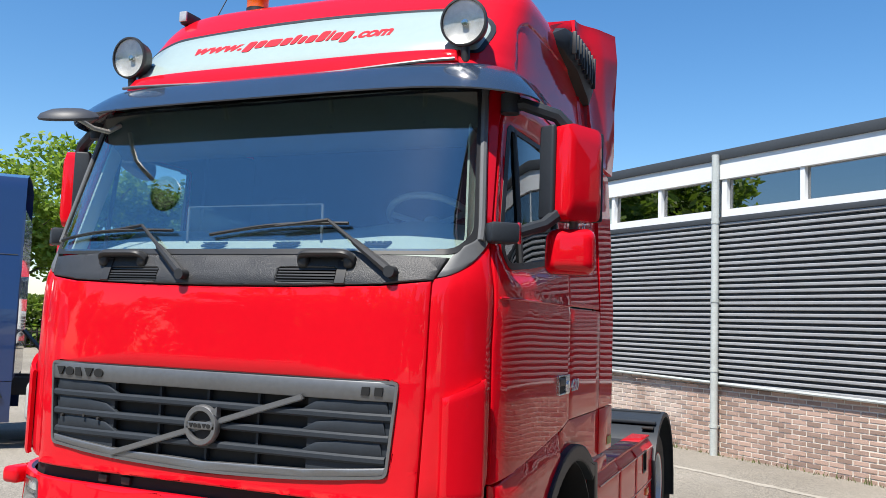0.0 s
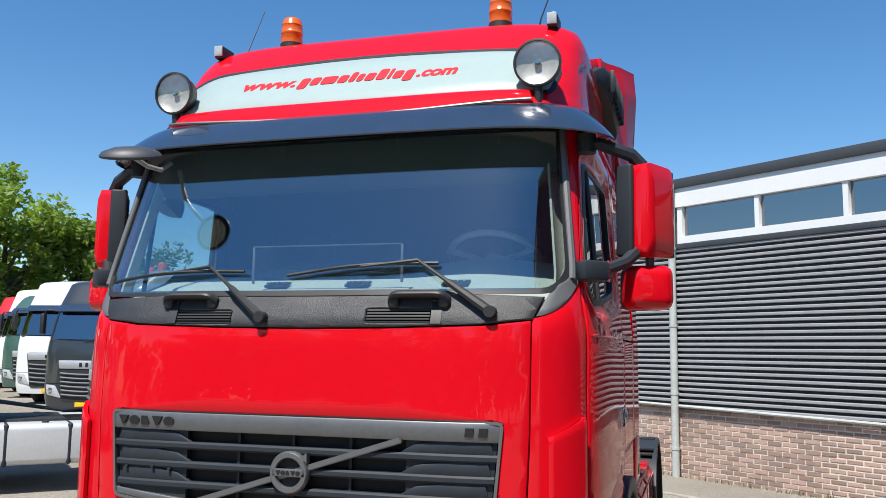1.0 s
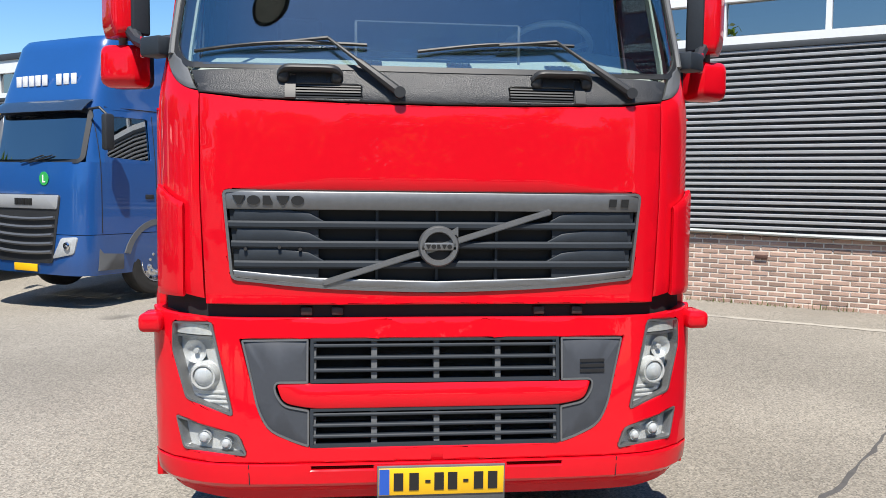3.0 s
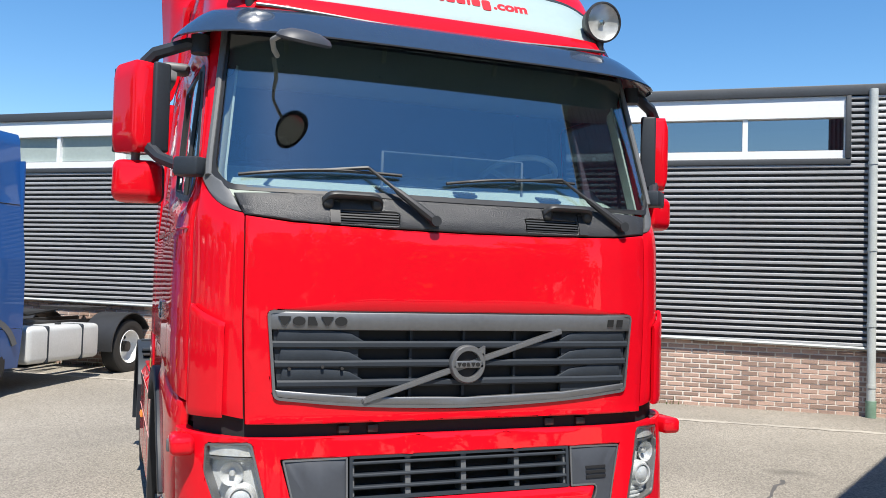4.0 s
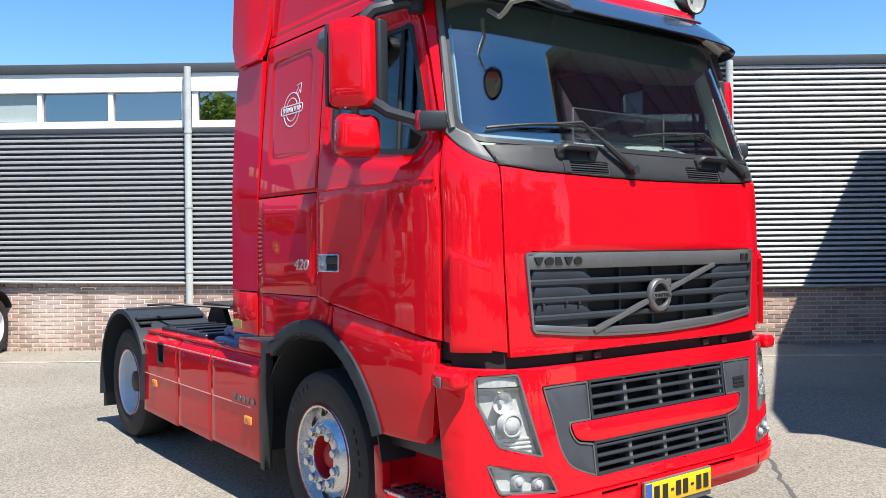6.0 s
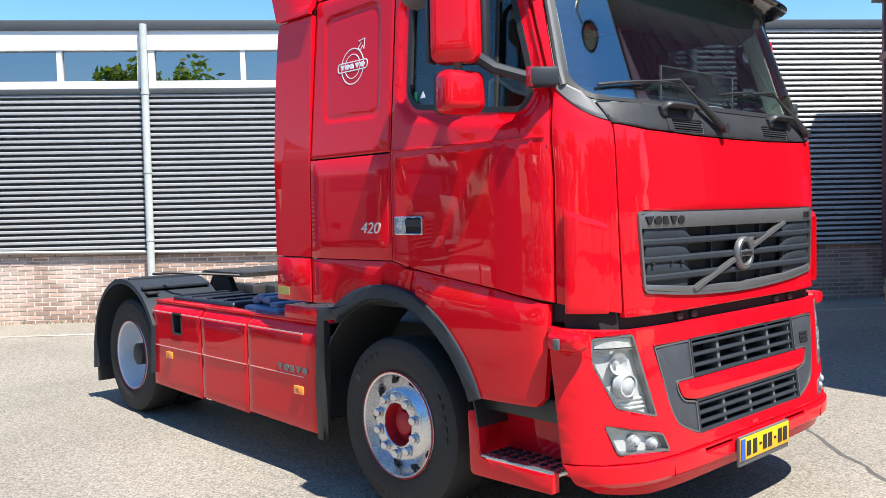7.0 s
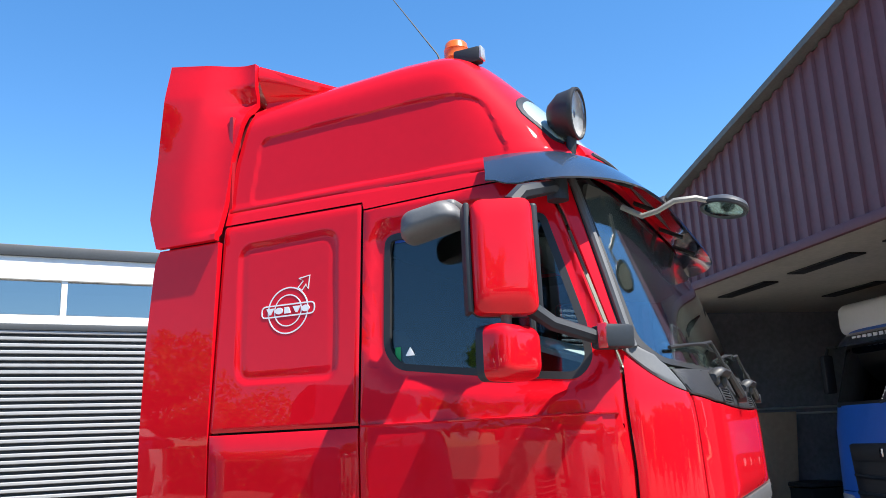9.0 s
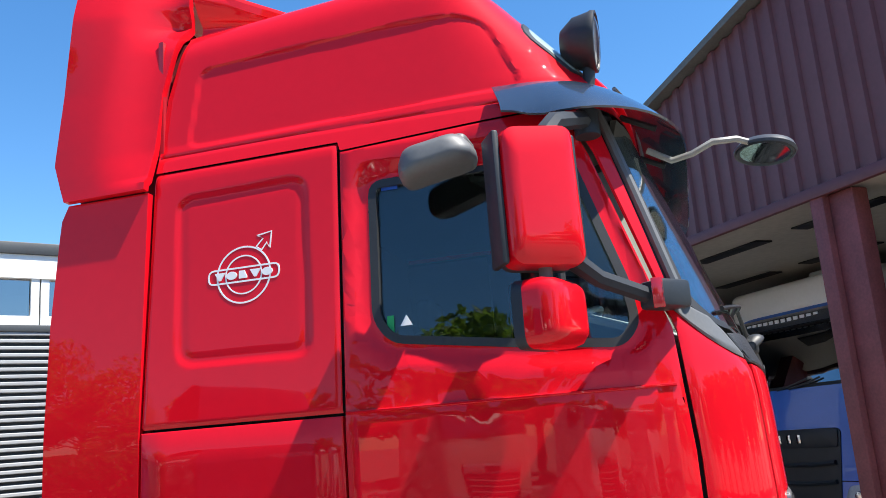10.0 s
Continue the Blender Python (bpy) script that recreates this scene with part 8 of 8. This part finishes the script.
def tree_parts(seed, height, spread, leaves, leaf_size=0.14):
    """Trunk with limbs, and a crown of leaf clumps, both as bmeshes at the origin."""
    rnd = random.Random(seed)
    tr_ = bmesh.new()
    ends = []
    lean = Vector((rnd.uniform(-.3, .3), rnd.uniform(-.3, .3), 0))
    trunk = [Vector((0, 0, -0.3)) + lean * t * t + Vector((0, 0, 0.3 + height * 0.75 * t)) * (1 if t else 0) for t in np.linspace(0, 1, 7)]
    tube(tr_, trunk, [height * 0.026 * (1 - 0.8 * t) for t in np.linspace(0, 1, 7)], 8)
    for k in range(15):
        t = rnd.uniform(0.28, 0.95)
        base = trunk[0].lerp(trunk[-1], t)
        an = k * 2.4 + rnd.uniform(-.4, .4)
        ln = spread * rnd.uniform(0.55, 1.0) * (1.15 - 0.75 * abs(t - 0.45))
        tip = base + Vector((math.cos(an) * ln, math.sin(an) * ln, rnd.uniform(0.15, 0.75) * ln + 0.1 * height * t))
        mid = base.lerp(tip, 0.5) + Vector((0, 0, 0.12 * ln))
        tube(tr_, [base, mid, tip], [height * 0.009, height * 0.006, height * 0.002], 5)
        for q in (0.5, 0.75, 1.0):
            ends.append((base.lerp(tip, q) + Vector((rnd.gauss(0, .3), rnd.gauss(0, .3), rnd.gauss(0.1, .25))), spread * rnd.uniform(0.16, 0.32)))
    ends.append((trunk[-1] + Vector((0, 0, height * 0.1)), spread * 0.3))
    ends.append((trunk[-1] + Vector((0, 0, height * 0.18)), spread * 0.2))
    vs, fs = [], []
    for k in range(leaves):
        c, r = ends[rnd.randrange(len(ends))]
        d = Vector((rnd.gauss(0, 1), rnd.gauss(0, 1), rnd.gauss(0, 0.75))).normalized() * r * rnd.random() ** 0.35
        p = c + d
        a = Vector((rnd.gauss(0, 1), rnd.gauss(0, 1), rnd.gauss(0, .6))).normalized() * leaf_size * rnd.uniform(0.6, 1.2)
        b = a.cross(Vector((rnd.gauss(0, 1), rnd.gauss(0, 1), rnd.gauss(0, 1)))).normalized() * leaf_size * 0.45
        i = len(vs)
        vs += [p - a, p + b, p + a, p - b]
        fs.append((i, i + 1, i + 2, i + 3))
    me = bpy.data.meshes.new("crown")
    me.from_pydata(vs, [], fs)
    return tr_, me


def plant(seed, x, y, h, spread, leaves, leafmat, label, leaf=0.14):
    tr_, me = tree_parts(seed, h, spread, leaves, leaf)
    t = empty("tree", pose(x, y, -0.3), label, "tree", "trees round the yard")
    part("trunk", tr_, BARK, t)
    me.materials.append(leafmat)
    c = new("crown", me)
    c.parent = t
    return t


def bearing(ex, ey, deg, d):
    return ex - math.sin(radians(deg)) * d, ey + math.cos(radians(deg)) * d


for i, (deg, d, h, sp, n) in enumerate(((43.8, 46, 11.2, 3.7, 8000), (39.7, 46, 8.7, 3.2, 8000), (48.2, 44, 9.0, 3.4, 7000), (36.6, 52, 8.4, 3.6, 6000), (53.0, 45, 10.0, 3.8, 6000))):
    x, y = bearing(1.6, -3.3, deg, d)
    plant(10 + i, x, y, h, sp, n, LEAF if i % 2 == 0 else LEAF2, "green broadleaf tree behind the parked trucks", 0.20)
# trees on the far sides of the yard, seen in the glass and paint
t0 = plant(40, -28, -14, 11, 4.6, 6000, LEAF2, "tall green tree across the yard", 0.3)
for i, (x, y, s) in enumerate(((-34, -9, 0.72), (-36, -4, 0.6), (-34, 0, 0.82), (-35, 4, 1.0), (-33, 7.6, 1.2), (-34, 10.5, 1.18), (-36, 6, 1.15), (-34, 2, 0.74), (-25, -20, 0.6), (-18, -24, 0.5), (-10, -26, 0.62), (-2, -27, 0.52), (6, -27, 0.6), (-37, 13, 0.85), (-22, -22, 0.5), (-14, -25, 0.6), (-6, -27, 0.45))):
    o = copy_thing(t0, pose(x, y, -0.3, 0, 0, i * 57))
    o.scale = (s, s, s * 0.9)
# unseen tree belt, added so the hood reflects something dark
for i in range(10):
    o = copy_thing(t0, pose(-16 + 3.3 * i, -23.5 - 1.2 * math.sin(i * 1.7), -0.3, 0, 0, i * 83))
    s = 0.78 + 0.12 * math.sin(i * 2.3)
    o.scale = (s, s, s * 0.85)
vs, fs = [], []
rnd = random.Random(8)
hx0, hy0 = bearing(1.6, -3.3, 55, 40)
hx1, hy1 = bearing(1.6, -3.3, 38, 43)
for k in range(9000):
    q = rnd.random()
    p = Vector((hx0 + (hx1 - hx0) * q + rnd.gauss(0, .35), hy0 + (hy1 - hy0) * q + rnd.gauss(0, .35), 0.1 + 2.4 * rnd.random()))
    a = Vector((rnd.gauss(0, 1), rnd.gauss(0, 1), rnd.gauss(0, 1))).normalized() * 0.16
    b = a.cross(Vector((rnd.gauss(0, 1), rnd.gauss(0, 1), rnd.gauss(0, 1)))).normalized() * 0.09
    i = len(vs)
    vs += [p - a, p + b, p + a, p - b]
    fs.append((i, i + 1, i + 2, i + 3))
me = bpy.data.meshes.new("hedge")
me.from_pydata(vs, [], fs)
me.materials.append(LEAF2)
tagged(new("hedge", me), "green hedge along the yard's fence", "hedge", kind="stuff")
fence = empty("fence", pose(0, 0, 0), "dark wooden slat fence behind the parked trucks", "fence")
for k in range(60):
    q = k / 59
    bm = bmesh.new()
    box(bm, hx0 + (hx1 - hx0) * q + 0.7, hy0 + (hy1 - hy0) * q - 0.7, 0.5, 0.05, 0.05, 1.2)
    part("slat", bm, STEEL, fence)
for z in (0.4, 0.95):
    bm = bmesh.new()
    tube(bm, [(hx0 + 0.7, hy0 - 0.7, z), (hx1 + 0.7, hy1 - 0.7, z)], 0.03, 5)
    part("rail", bm, STEEL, fence)
